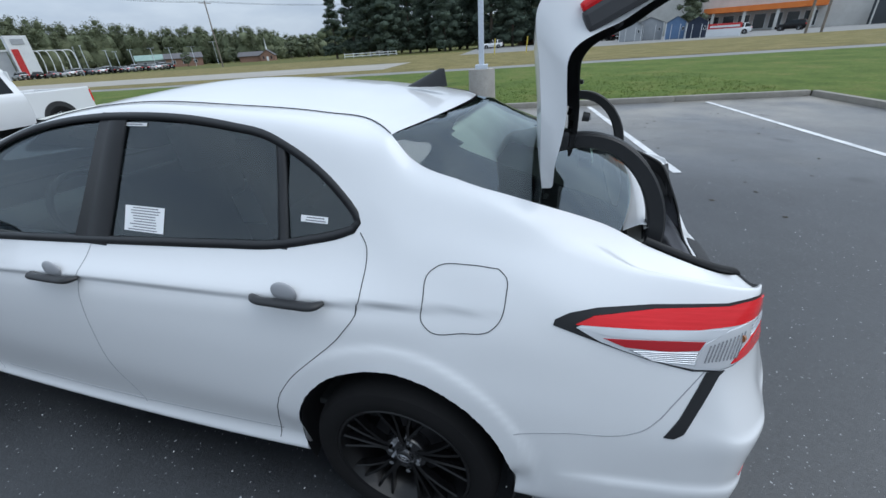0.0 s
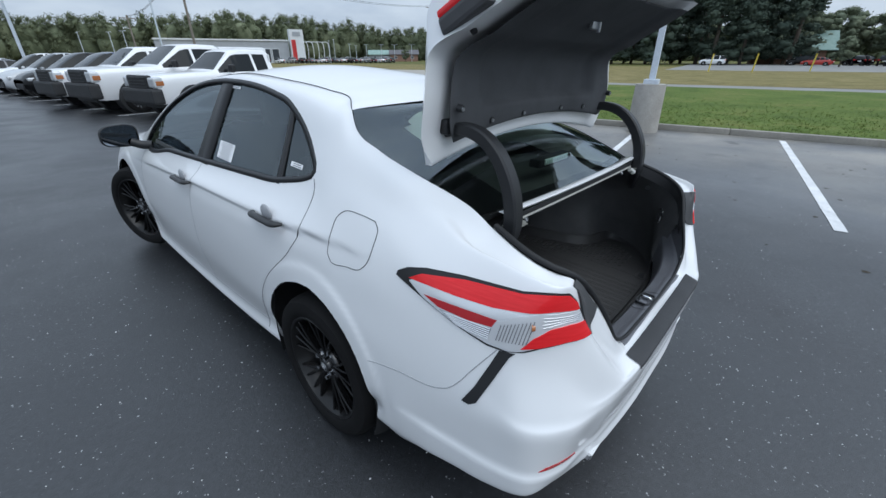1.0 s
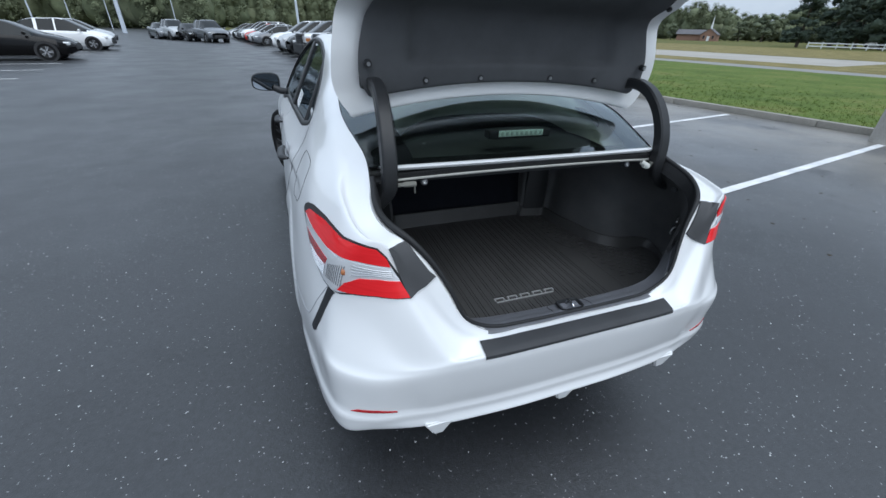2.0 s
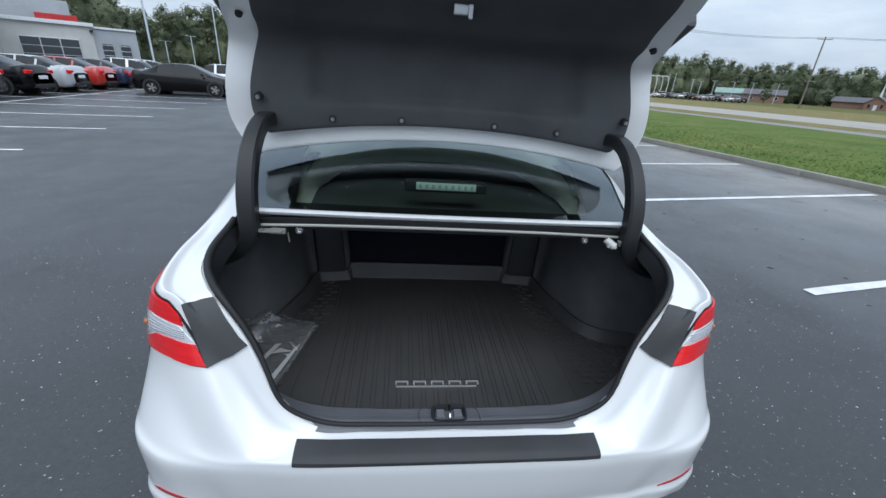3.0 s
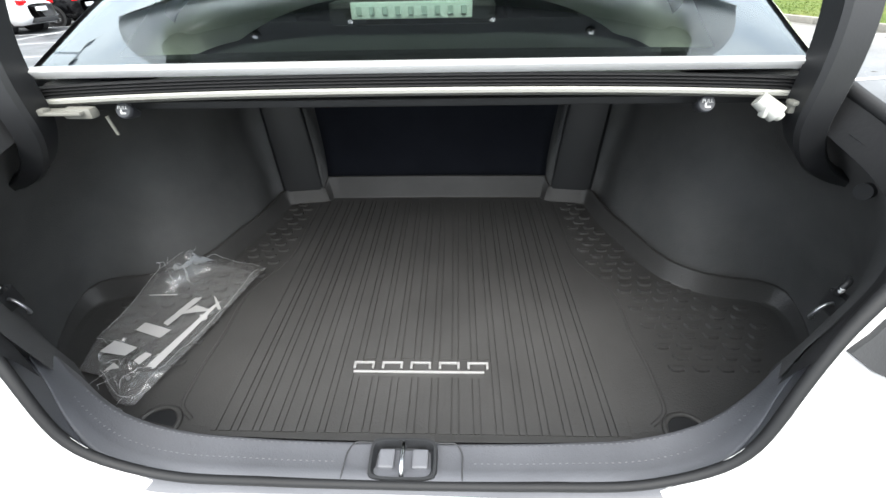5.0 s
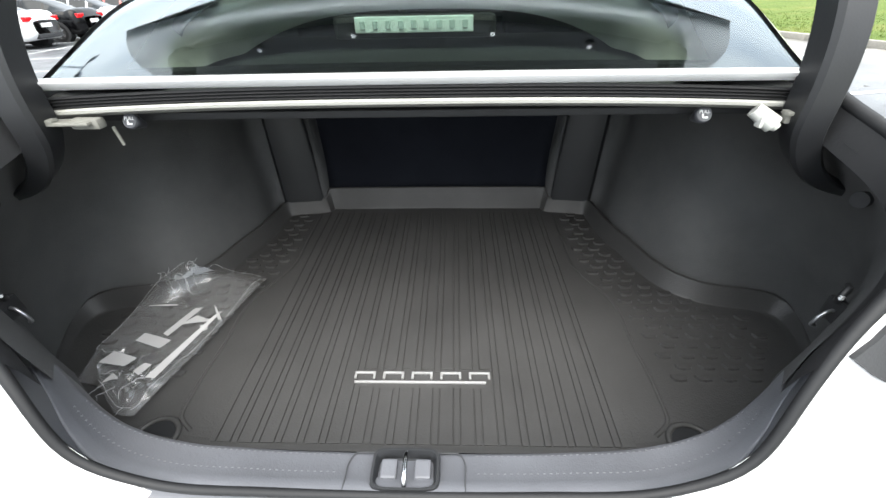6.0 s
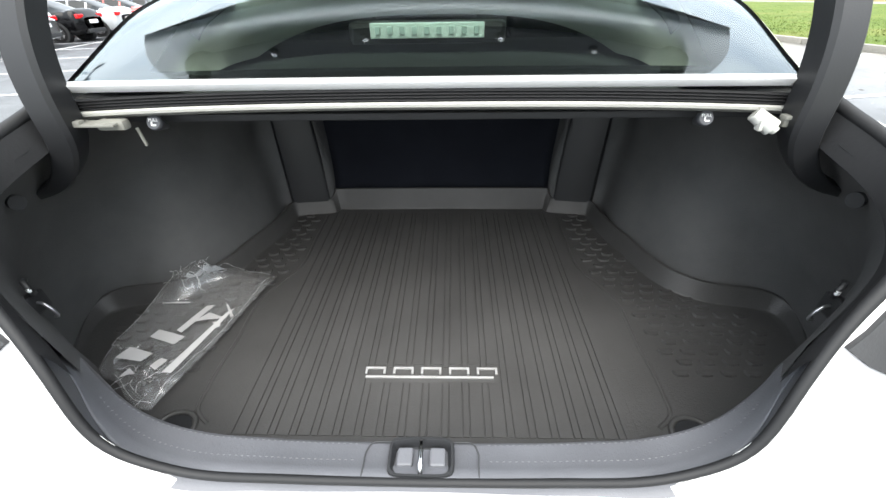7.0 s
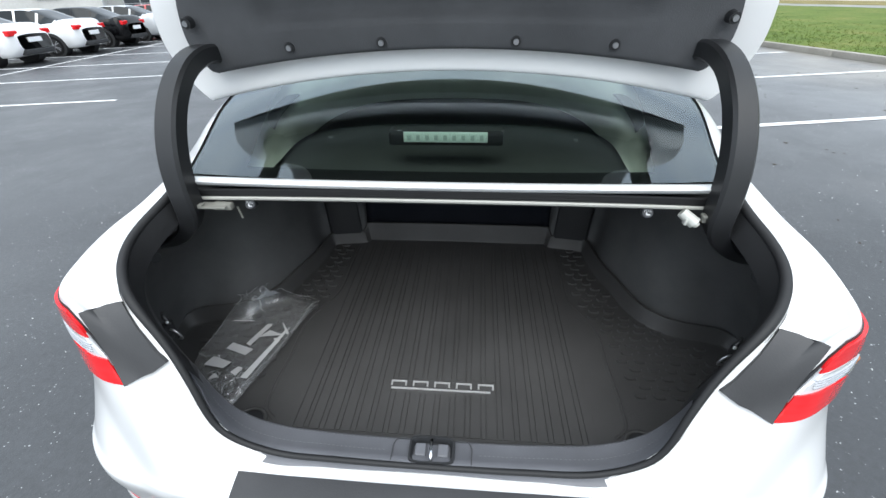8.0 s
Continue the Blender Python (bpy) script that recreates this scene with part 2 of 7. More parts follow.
def tube(name, pts, r, n=10, closed=False, squash=1.0):
    """A round or flattened tube along points; r may be one radius or one for each point."""
    pts = np.asarray(pts, float)
    rr = np.broadcast_to(r, (len(pts),))
    tan = np.gradient(pts, axis=0)
    if closed:
        tan = np.roll(pts, -1, 0) - np.roll(pts, 1, 0)
    tan /= np.linalg.norm(tan, axis=1)[:, None] + 1e-9
    ref = np.array([0.02, 0.03, 1.0])
    rows = []
    for p, t, rad in zip(pts, tan, rr):
        a = np.cross(t, ref)
        if np.linalg.norm(a) < 1e-3:
            a = np.cross(t, (1, 0, 0))
        a /= np.linalg.norm(a)
        b = np.cross(t, a)
        rows.append([p + rad * (math.cos(k) * a + squash * math.sin(k) * b) for k in np.linspace(0, 2 * math.pi, n, endpoint=False)])
    me = grid_mesh(name, rows, close_u=closed, close_v=True)
    return me


def lathe(name, prof, n=48, axis="x", flip=False):
    """A surface of revolution of (radius, offset) pairs round the x or z axis."""
    rows = []
    for k in np.linspace(0, 2 * math.pi, n, endpoint=False):
        if axis == "x":
            rows.append([(o, r * math.cos(k), r * math.sin(k)) for r, o in prof])
        else:
            rows.append([(r * math.cos(k), r * math.sin(k), o) for r, o in prof])
    return grid_mesh(name, rows, close_u=True, flip=flip, sharp=35)


def thing(name, label, category, m=None, group="", kind=""):
    ob = new(name)
    if m is not None:
        ob.matrix_world = m
    return tagged(ob, label, category, group, kind)

# ---- the white sedan with its trunk open ----
# Built in its own frame: y from the rear bumper to the nose, x to its right; it stands a little nose-up on the sloping lot.
PIVOT = Vector((0, 1.6, 0))
CAR_TURN = Matrix(((0.999868, 0.000467, -0.016224), (0.0, 0.999585, 0.028790), (0.016231, -0.028786, 0.999454))).transposed().to_4x4()
CAR_POSE = Matrix.Translation(PIVOT) @ CAR_TURN @ Matrix.Translation(-PIVOT)
sedan = thing("sedan_car", "white four-door sedan with black wheels and its trunk lid raised", "car", CAR_POSE)

ROCKER = [(0.7, 0.26), (1.5, 0.185), (1.9, 0.15), (2.5, 0.12), (3.1, 0.11), (3.6, 0.115), (4.4, 0.17)]


def rocker(y):
    return float(np.interp(y, [a for a, _ in ROCKER], [b for _, b in ROCKER]))


def sec(y, upper, w=0.905):
    """A section of the cabin part: sill and door curve, then the given upper points (x, z)."""
    z0 = rocker(y)
    low = [(w - 0.06, z0), (w - 0.018, z0 + 0.045), (w - 0.03, z0 + 0.12), (w, 0.46)]
    return [(x, y, z) for x, z in low + upper]


def rear(pts):
    """A section of the bumper and fender: ten points; the upper flank gets one more between its last two."""
    a, b = np.array(pts[8]), np.array(pts[9])
    if b[2] > 1.03 and b[1] < .47:
        # Beside the trunk the fender's crown steps down to a gutter plate.
        b = b - np.array([0, 0, .010])
        return pts[:9] + [tuple(a + (b - a) * .32 - np.array([0, 0, .012])), tuple(b)]
    return pts[:9] + [tuple((a + b) / 2)] + pts[9:]


STATIONS = [
    rear([(0, .09, .378), (0, .010, .396), (0, .016, .44), (0, -.004, .54), (0, -.0185, .650), (0, -.0190, .690), (0, -.0160, .706), (0, .0, .7105), (0, .030, .7145), (0, .063, .712)]),
    rear([(.2, .09, .378), (.2, .011, .396), (.2, .017, .44), (.2, -.003, .54), (.2, -.0180, .650), (.2, -.0185, .690), (.2, -.0155, .706), (.2, .0, .7105), (.2, .031, .7150), (.2, .065, .716)]),
    rear([(.36, .095, .376), (.36, .020, .393), (.362, .024, .44), (.365, .002, .54), (.369, -.0145, .648), (.371, -.0155, .688), (.370, -.0125, .703), (.368, .003, .7095), (.361, .038, .719), (.35, .07, .735)]),
    rear([(.46, .105, .372), (.465, .030, .39), (.468, .032, .44), (.474, .012, .54), (.480, -.003, .642), (.483, -.004, .682), (.482, .001, .700), (.475, .016, .716), (.455, .059, .752), (.437, .086, .82)]),
    rear([(.515, .115, .370), (.52, .040, .388), (.525, .037, .44), (.532, .018, .54), (.538, .006, .638), (.542, .008, .676), (.540, .018, .700), (.531, .046, .778), (.503, .087, .803), (.468, .108, .876)]),
    rear([(.57, .125, .368), (.575, .052, .385), (.58, .047, .44), (.589, .033, .54), (.597, .021, .632), (.600, .027, .668), (.597, .046, .708), (.586, .092, .865), (.549, .115, .873), (.497, .132, .93)]),
    rear([(.69, .165, .362), (.70, .09, .38), (.708, .068, .44), (.716, .060, .54), (.725, .058, .634), (.719, .077, .676), (.694, .122, .80), (.662, .14, .95), (.637, .148, 1.033), (.575, .178, 1.037)]),
    rear([(.77, .20, .357), (.79, .128, .372), (.802, .122, .44), (.812, .130, .55), (.821, .143, .638), (.812, .168, .688), (.775, .206, .83), (.737, .195, .97), (.692, .18, 1.054), (.613, .222, 1.056)]),
    rear([(.815, .29, .35), (.835, .235, .37), (.842, .232, .44), (.846, .242, .55), (.847, .260, .648), (.828, .281, .74), (.797, .287, .865), (.77, .27, .97), (.716, .25, 1.063), (.638, .27, 1.076)]),
    rear([(.84, .39, .34), (.857, .36, .365), (.862, .36, .44), (.865, .365, .55), (.862, .37, .65), (.843, .378, .765), (.818, .378, .87), (.79, .368, .97), (.725, .345, 1.075), (.642, .335, 1.097)]),
    rear([(.86, .50, .315), (.876, .49, .35), (.881, .49, .44), (.882, .49, .55), (.876, .49, .66), (.856, .49, .78), (.831, .49, .885), (.803, .48, .98), (.725, .465, 1.085), (.622, .44, 1.128)]),
    rear([(.875, .62, .285), (.892, .61, .335), (.898, .61, .43), (.896, .61, .55), (.887, .61, .67), (.866, .61, .79), (.84, .61, .90), (.80, .61, 1.01), (.715, .59, 1.112), (.614, .55, 1.165)]),
    sec(.76, [(.897, .66), (.875, .79), (.846, .915), (.793, 1.045), (.735, 1.130), (.692, 1.190), (.643, 1.228)]),
    sec(.95, [(.90, .67), (.878, .80), (.843, .93), (.787, 1.065), (.732, 1.158), (.684, 1.230), (.638, 1.272)]),
    sec(1.12, [(.90, .67), (.878, .80), (.848, .93), (.778, 1.075), (.720, 1.185), (.664, 1.278), (.612, 1.328)]),
    sec(1.20, [(.90, .67), (.88, .80), (.85, .93), (.770, 1.075), (.702, 1.22), (.630, 1.344), (.570, 1.390)]),
    sec(1.28, [(.90, .67), (.882, .80), (.853, .93), (.768, 1.068), (.69, 1.235), (.614, 1.370), (.515, 1.414)]),
    sec(1.45, [(.902, .66), (.886, .80), (.86, .92), (.776, 1.045), (.682, 1.235), (.602, 1.395), (.505, 1.434)]),
    sec(1.80, [(.905, .65), (.892, .785), (.866, .905), (.784, 1.02), (.68, 1.235), (.590, 1.42), (.50, 1.453)]),
    sec(2.30, [(.907, .63), (.896, .765), (.87, .885), (.797, .985), (.68, 1.235), (.584, 1.432), (.50, 1.458)]),
    sec(2.80, [(.907, .62), (.897, .745), (.876, .855), (.812, .955), (.715, 1.155), (.625, 1.345), (.535, 1.385)]),
    sec(3.20, [(.907, .61), (.897, .73), (.88, .83), (.822, .932), (.762, 1.055), (.695, 1.20), (.62, 1.245)]),
    sec(3.50, [(.907, .60), (.90, .71), (.885, .80), (.83, .905), (.80, .955), (.765, 1.02), (.71, 1.055)]),
    sec(3.94, [(.907, .58), (.90, .68), (.885, .77), (.835, .86), (.775, .905), (.70, .93), (.62, .94)]),
    sec(4.40, [(.885, .56), (.87, .64), (.845, .71), (.80, .78), (.73, .825), (.66, .85), (.57, .86)], 0.885),
    [(.70, 4.66, .2), (.74, 4.70, .26), (.75, 4.72, .34), (.75, 4.72, .46), (.745, 4.71, .55), (.735, 4.70, .62), (.72, 4.68, .67), (.69, 4.64, .73), (.64, 4.58, .78), (.58, 4.52, .81), (.50, 4.46, .825)],
    [(.40, 4.80, .2), (.42, 4.84, .26), (.42, 4.86, .34), (.42, 4.87, .46), (.42, 4.87, .55), (.42, 4.86, .62), (.41, 4.84, .66), (.40, 4.80, .70), (.38, 4.74, .74), (.36, 4.66, .775), (.33, 4.56, .80)],
    [(0, 4.82, .2), (0, 4.86, .26), (0, 4.88, .34), (0, 4.89, .46), (0, 4.89, .55), (0, 4.88, .62), (0, 4.86, .66), (0, 4.82, .70), (0, 4.76, .74), (0, 4.68, .775), (0, 4.58, .80)],
]
ARCHES = [(1.115, 0.335, 0.395), (3.94, 0.335, 0.395)]
SHELL = np.array(STATIONS, float)
NROW = 80


def build_columns():
    ref = SHELL[:, 4]
    T = np.r_[0, np.cumsum(np.linalg.norm(np.diff(ref, axis=0), axis=1))]
    q = set(np.round(np.linspace(0, T[-1], 330), 4))
    ys = np.array([hermite(SHELL[:, 3], T, np.array([a]))[0, 1] for a in sorted(q)])
    qs = np.array(sorted(q))
    for cy, cz, r in ARCHES:
        for e in np.cos(np.linspace(0, math.pi, 64)):
            y = cy + r * e * 0.9995
            q.add(float(np.interp(y, ys[20:], qs[20:])))
    qs = np.array(sorted(q))
    qs = qs[np.r_[True, np.diff(qs) > 2e-4]]
    cols = hermite(SHELL, T, qs)
    L = np.arange(11.0)
    dense = np.stack([hermite(c, L, np.linspace(0, 10, 400)) for c in cols])
    # A soft crease through the door handles that fades out on the rear wing, and one round the bumper.
    y, z = dense[:, :, 1], dense[:, :, 2]
    zc = np.interp(y, [.7, 1.0, 1.34, 2.4, 3.6], [.965, .950, .925, .872, .80])
    fade = np.interp(y, [.75, 1.15, 3.2, 3.7], [0, 1, 1, 0]) * (dense[:, :, 0] > .6)
    k = (z - zc) / .05
    dense[:, :, 0] += fade * .0065 * np.tanh((z - zc) / .007) * np.exp(-k * k) * (z < 1.05)
    # A flat flare stands proud round each wheel opening.
    for cy, cz, r in ARCHES:
        d = np.hypot(y - cy, z - cz) - r
        dense[:, :, 0] += .0075 / (1 + np.exp(np.clip((d - .078) / .006, -40, 40))) * (dense[:, :, 0] > .6) * np.clip((z - .30) / .12, 0, 1)
    # The bumper's lower lip stands a little proud.
    lip = np.interp(y, [.45, .62], [1, 0]) / (1 + np.exp((z - .468) / .006)) * (y < 1)
    out = np.stack([np.clip(dense[:, :, 0] / .8, 0, 1) * np.clip(dense[:, :, 1] / .12, 0, 1), -1 + np.clip(dense[:, :, 1] / .25, 0, 1), 0 * z], 2)
    dense += (lip * .012)[:, :, None] * out
    return qs, dense


QS, DENSE = build_columns()
FULL = DENSE[:, np.linspace(0, 399, NROW).astype(int)]


def trimmed_columns(columns):
    out = []
    for c in columns:
        y, start = c[120, 1], 0
        for cy, cz, r in ARCHES:
            if abs(y - cy) < r and c[120, 0] > 0.7:
                za = cz + math.sqrt(r * r - (y - cy) ** 2)
                start = int(np.argmax(c[:, 2] > za))
        # Rows below a wheel opening gather on its edge; those above keep their level.
        k = np.maximum(np.linspace(0, 399, NROW), start + np.linspace(0, .4, NROW))
        k[-1] = 399
        out.append(np.stack([np.interp(k, np.arange(400), c[:, a]) for a in range(6)], 1))
    out = np.array(out)
    return out[:, :, :3], out[:, :, 3:]


def grid_normals(P):
    du, dv = np.gradient(P, axis=0), np.gradient(P, axis=1)
    n = np.cross(dv, du)
    n /= np.linalg.norm(n, axis=2)[:, :, None] + 1e-12
    return n


TRIM, TRIM_N = trimmed_columns(np.concatenate([DENSE, grid_normals(DENSE)], 2))
if TRIM_N[200, 30, 0] < 0:
    TRIM_N = -TRIM_N

FULL_N = grid_normals(FULL)
if FULL_N[200, 30, 0] < 0:
    FULL_N = -FULL_N
_lattice = FULL.reshape(-1, 3)


def on_shell(p):
    """The (column, row) of the shell nearest to a point of the right-hand half."""
    p = np.array(p, float)
    i, j = divmod(int(np.argmin(((_lattice - p) ** 2).sum(1))), NROW)
    best, span = (float(i), float(j)), 1.0
    for _ in range(6):
        cand = [(min(max(best[0] + a * span, 0), len(QS) - 1.001), min(max(best[1] + b * span, 0), NROW - 1.001)) for a in (-1, -.5, 0, .5, 1) for b in (-1, -.5, 0, .5, 1)]
        best = min(cand, key=lambda c: ((shell_at(*c) - p) ** 2).sum())
        span *= 0.5
    return best


def shell_at(u, v, table=None):
    P = FULL if table is None else table
    i, j = int(u), int(v)
    a, b = u - i, v - j
    i2, j2 = min(i + 1, len(QS) - 1), min(j + 1, NROW - 1)
    return (1 - a) * (1 - b) * P[i, j] + a * (1 - b) * P[i2, j] + (1 - a) * b * P[i, j2] + a * b * P[i2, j2]


def lifted(p, off):
    u, v = on_shell(p)
    n = shell_at(u, v, FULL_N)
    return shell_at(u, v) + off * n / np.linalg.norm(n)


def patch(name, outline, mat, side, off=0.003, depth=0.006, parent=None, label="", step=0.02, rounds=0):
    """A piece that lies on the shell: its outline given by points near the surface (right-hand half), its rim turned in."""
    from mathutils.geometry import delaunay_2d_cdt
    pts = [np.array(p, float) for p in outline]
    for _ in range(rounds):
        pts = [q for a, b in zip(pts, pts[1:] + pts[:1]) for q in (0.75 * a + 0.25 * b, 0.25 * a + 0.75 * b)]
    rim = []
    for a, b in zip(pts, pts[1:] + pts[:1]):
        n = max(1, int(np.linalg.norm(b - a) / step))
        rim += [a + (b - a) * k / n for k in range(n)]
    uv = [on_shell(p) for p in rim]
    cu = sum(u for u, _ in uv) / len(uv)
    iu, iv = int(cu), int(sum(v for _, v in uv) / len(uv))
    su = np.linalg.norm(FULL[min(iu + 3, len(QS) - 1), iv] - FULL[max(iu - 3, 0), iv]) / 6
    sv = np.linalg.norm(FULL[iu, min(iv + 3, NROW - 1)] - FULL[iu, max(iv - 3, 0)]) / 6
    flat = [Vector((u * su, v * sv)) for u, v in uv]
    xs, ys = [f.x for f in flat], [f.y for f in flat]
    inner = []
    nx, ny = max(2, int((max(xs) - min(xs)) / step)), max(2, int((max(ys) - min(ys)) / step))
    for a in range(1, nx):
        for b in range(1, ny):
            c = Vector((min(xs) + (max(xs) - min(xs)) * a / nx, min(ys) + (max(ys) - min(ys)) * b / ny))
            if min((c - f).length for f in flat) > step * 0.45:
                inner.append(c)
    vs, _, fs, *_ = delaunay_2d_cdt(flat + inner, [], [list(range(len(flat)))], 1, 1e-6)
    verts, low = [], []
    for v in vs:
        u, w = min(max(v.x / su, 0), len(QS) - 1.001), min(max(v.y / sv, 0), NROW - 1.001)
        p, n = shell_at(u, w), shell_at(u, w, FULL_N)
        n = n / np.linalg.norm(n)
        for store, o in ((verts, off), (low, off - depth)):
            q = p + o * n
            store.append((side * q[0], q[1], q[2]))
    nv = len(verts)
    count = {}
    for f in fs:
        for a, b in zip(f, f[1:] + f[:1]):
            count[(a, b)] = count.get((a, b), 0) + 1
    faces = [tuple(f) for f in fs]
    for a, b in list(count):
        if (b, a) not in count:
            faces.append((b, a, a + nv, b + nv))
    bm = bmesh.new()
    bv = [bm.verts.new(v) for v in verts + low]
    for f in faces:
        try:
            bm.faces.new([bv[k] for k in f])
        except ValueError:
            pass
    bmesh.ops.delete(bm, geom=[v for v in bm.verts if not v.link_faces], context="VERTS")
    return part(name, mesh_bm(name, bm, True, 50), mat, sedan if parent is None else parent, label)


def ribbon(name, path, mat, side, width=0.005, off=0.0012, parent=None, closed=False, n=60, label=""):
    """A thin line along the shell through points near it."""
    pts = [np.array(p, float) for p in path]
    if closed:
        pts = pts + [pts[0]]
    pts = smooth_path(pts, n)
    uv = [on_shell(p) for p in pts]
    P = np.array([shell_at(*c) for c in uv])
    N = np.array([shell_at(*c, FULL_N) for c in uv])
    N /= np.linalg.norm(N, axis=1)[:, None]
    t = np.gradient(P, axis=0)
    s = np.cross(N, t)
    s /= np.linalg.norm(s, axis=1)[:, None] + 1e-9
    rows = np.stack([P - s * width / 2 - N * 0.003, P - s * width / 2 + N * off, P + s * width / 2 + N * off, P + s * width / 2 - N * 0.003], 1)
    rows[:, :, 0] *= side
    return part(name, grid_mesh(name, rows, flip=side > 0), mat, sedan if parent is None else parent, label)


def inside(poly, y, z):
    hit = False
    for (y1, z1), (y2, z2) in zip(poly, poly[1:] + poly[:1]):
        if (z1 > z) != (z2 > z) and y < (y2 - y1) * (z - z1) / (z2 - z1) + y1:
            hit = not hit
    return hit


# Window outline (outer edge of the black trim), door gaps.
DLO = [(1.244, 1.150), (1.262, 1.122), (1.30, 1.105), (1.42, 1.073), (1.55, 1.047), (1.75, 1.03), (2.0, 1.012), (2.4, .985), (2.9, .955), (3.42, .925),
       (3.46, .945), (3.44, .99), (3.30, 1.12), (3.14, 1.225), (2.95, 1.315), (2.78, 1.372), (2.6, 1.408), (2.4, 1.430), (2.2, 1.438), (1.95, 1.432), (1.75, 1.412), (1.62, 1.392),
       (1.52, 1.355), (1.42, 1.305), (1.33, 1.245), (1.27, 1.195), (1.248, 1.17)]
DLO = [tuple(p) for p in smooth_path(np.array(DLO + DLO[:1]), 130)[:-1]]


def ring_in(poly, d):
    """The outline moved inwards by d."""
    P = np.array(poly)
    t = np.roll(P, -1, 0) - np.roll(P, 1, 0)
    t /= np.linalg.norm(t, axis=1)[:, None] + 1e-9
    n = np.stack([-t[:, 1], t[:, 0]], 1)
    area = (P[:, 0] * np.roll(P[:, 1], -1) - np.roll(P[:, 0], -1) * P[:, 1]).sum()
    return [tuple(p) for p in (P + n * d * (1 if area > 0 else -1))]


DLO_CUT = ring_in(DLO, 0.012)
DLO_GLASS = ring_in(DLO, 0.024)
REAR_GAP = [(1.244, 1.124), (1.219, 1.09), (1.213, 1.05), (1.217, .99), (1.230, .92), (1.289, .826), (1.377, .735), (1.495, .613), (1.56, .52), (1.605, .40), (1.645, .25)]
MID_GAP = [(2.380, .99), (2.408, .905), (2.421, .806), (2.420, .67), (2.415, .479), (2.39, .35), (2.365, .23)]
FRONT_GAP = [(3.42, .92), (3.44, .80), (3.45, .6), (3.44, .4), (3.40, .25), (3.36, .19)]
REAR_DOOR = REAR_GAP + MID_GAP[::-1]
FRONT_DOOR = MID_GAP + FRONT_GAP[::-1]

PANEL_OF = {}
_nc, _nr = TRIM.shape[:2]
for i in range(_nc - 1):
    for j in range(_nr - 1):
        c = (TRIM[i, j] + TRIM[i + 1, j] + TRIM[i, j + 1] + TRIM[i + 1, j + 1]) / 4
        y, z = c[1], c[2]
        key = "quarter"
        if c[0] > 0.5 and y > 1.15:
            if z > 0.9 and inside(DLO_CUT, y, z):
                continue
            if inside(REAR_DOOR, y, z):
                key = "rear_door"
            elif inside(FRONT_DOOR, y, z):
                key = "front_door"
            elif y > 3.3:
                key = "front_fender"
            elif z < 0.34 and y > 1.5:
                key = "side_skirt"
            elif y > 1.6 and z > 0.9:
                key = "roof_rail"
        elif y < 0.44 and z < 0.88 or c[0] < 0.5:
            key = "rear_bumper" if y < 2 else "front_bumper"
        PANEL_OF.setdefault(key, []).append((i, j))
panels = {}
for key, cells in PANEL_OF.items():
    sides = (-1, 1)
    if key in ("rear_bumper", "front_bumper"):
        sides = (0,)
    for side in sides:
        verts, norms, index, faces = [], [], {}, []
        for s in ((-1, 1) if side == 0 else (side,)):
            for i, j in cells:
                quad = []
                for a, b in ((i, j), (i + 1, j), (i + 1, j + 1), (i, j + 1)):
                    k = (s if TRIM[a, b, 0] > 1e-6 else 0, a, b)
                    if k not in index:
                        index[k] = len(verts)
                        p, n = TRIM[a, b], TRIM_N[a, b]
                        verts.append((s * p[0], p[1], p[2]))
                        norms.append((s * n[0] if p[0] > 1e-6 else 0.0, n[1], n[2]))
                    quad.append(index[k])
                quad = list(dict.fromkeys(quad))
                if len(quad) > 2:
                    faces.append(tuple(quad if s > 0 else quad[::-1]))
        me = mesh_of(key, verts, faces)
        me.normals_split_custom_set_from_vertices([tuple(n) for n in norms])
        panels[key, side] = part(key, me, WHITE_PAINT, sedan)

# Roof panel between the two ditches, with a dark seam along each.
_top = [(c[-1]) for c in DENSE if 1.19 < c[-1][1] < 2.86 and c[-1][2] > 1.3 and c[-1][0] > 0.45]
_top = smooth_path(np.array(_top), 60)
rows = []
for k, p in enumerate(_top):
    f = k / 59
    crown = 0.028 + 0.022 * math.sin(math.pi * min(1, f * 1.05))
    bow = (-0.10 * max(0, 1 - f * 6) ** 1.5 + 0.14 * max(0, (f - 0.8) / 0.2) ** 1.5)
    row = []
    for a in np.linspace(-1, 1, 33):
        c = 1 - a * a
        row.append((a * (p[0] - 0.002), p[1] + bow * c, p[2] + crown * c - 0.003 * (abs(a) > 0.97)))
    rows.append(row)
part("roof", grid_mesh("roof", rows, flip=True), WHITE_PAINT, sedan)
ROOF_REAR, ROOF_FRONT = np.array(rows[0]), np.array(rows[-1])
for side in (-1, 1):
    line = [(side * p[0], p[1], p[2] + 0.0025) for p in _top]
    part("roof_seam", tube("roof_seam", line, 0.002, 6), SEAM, sedan)

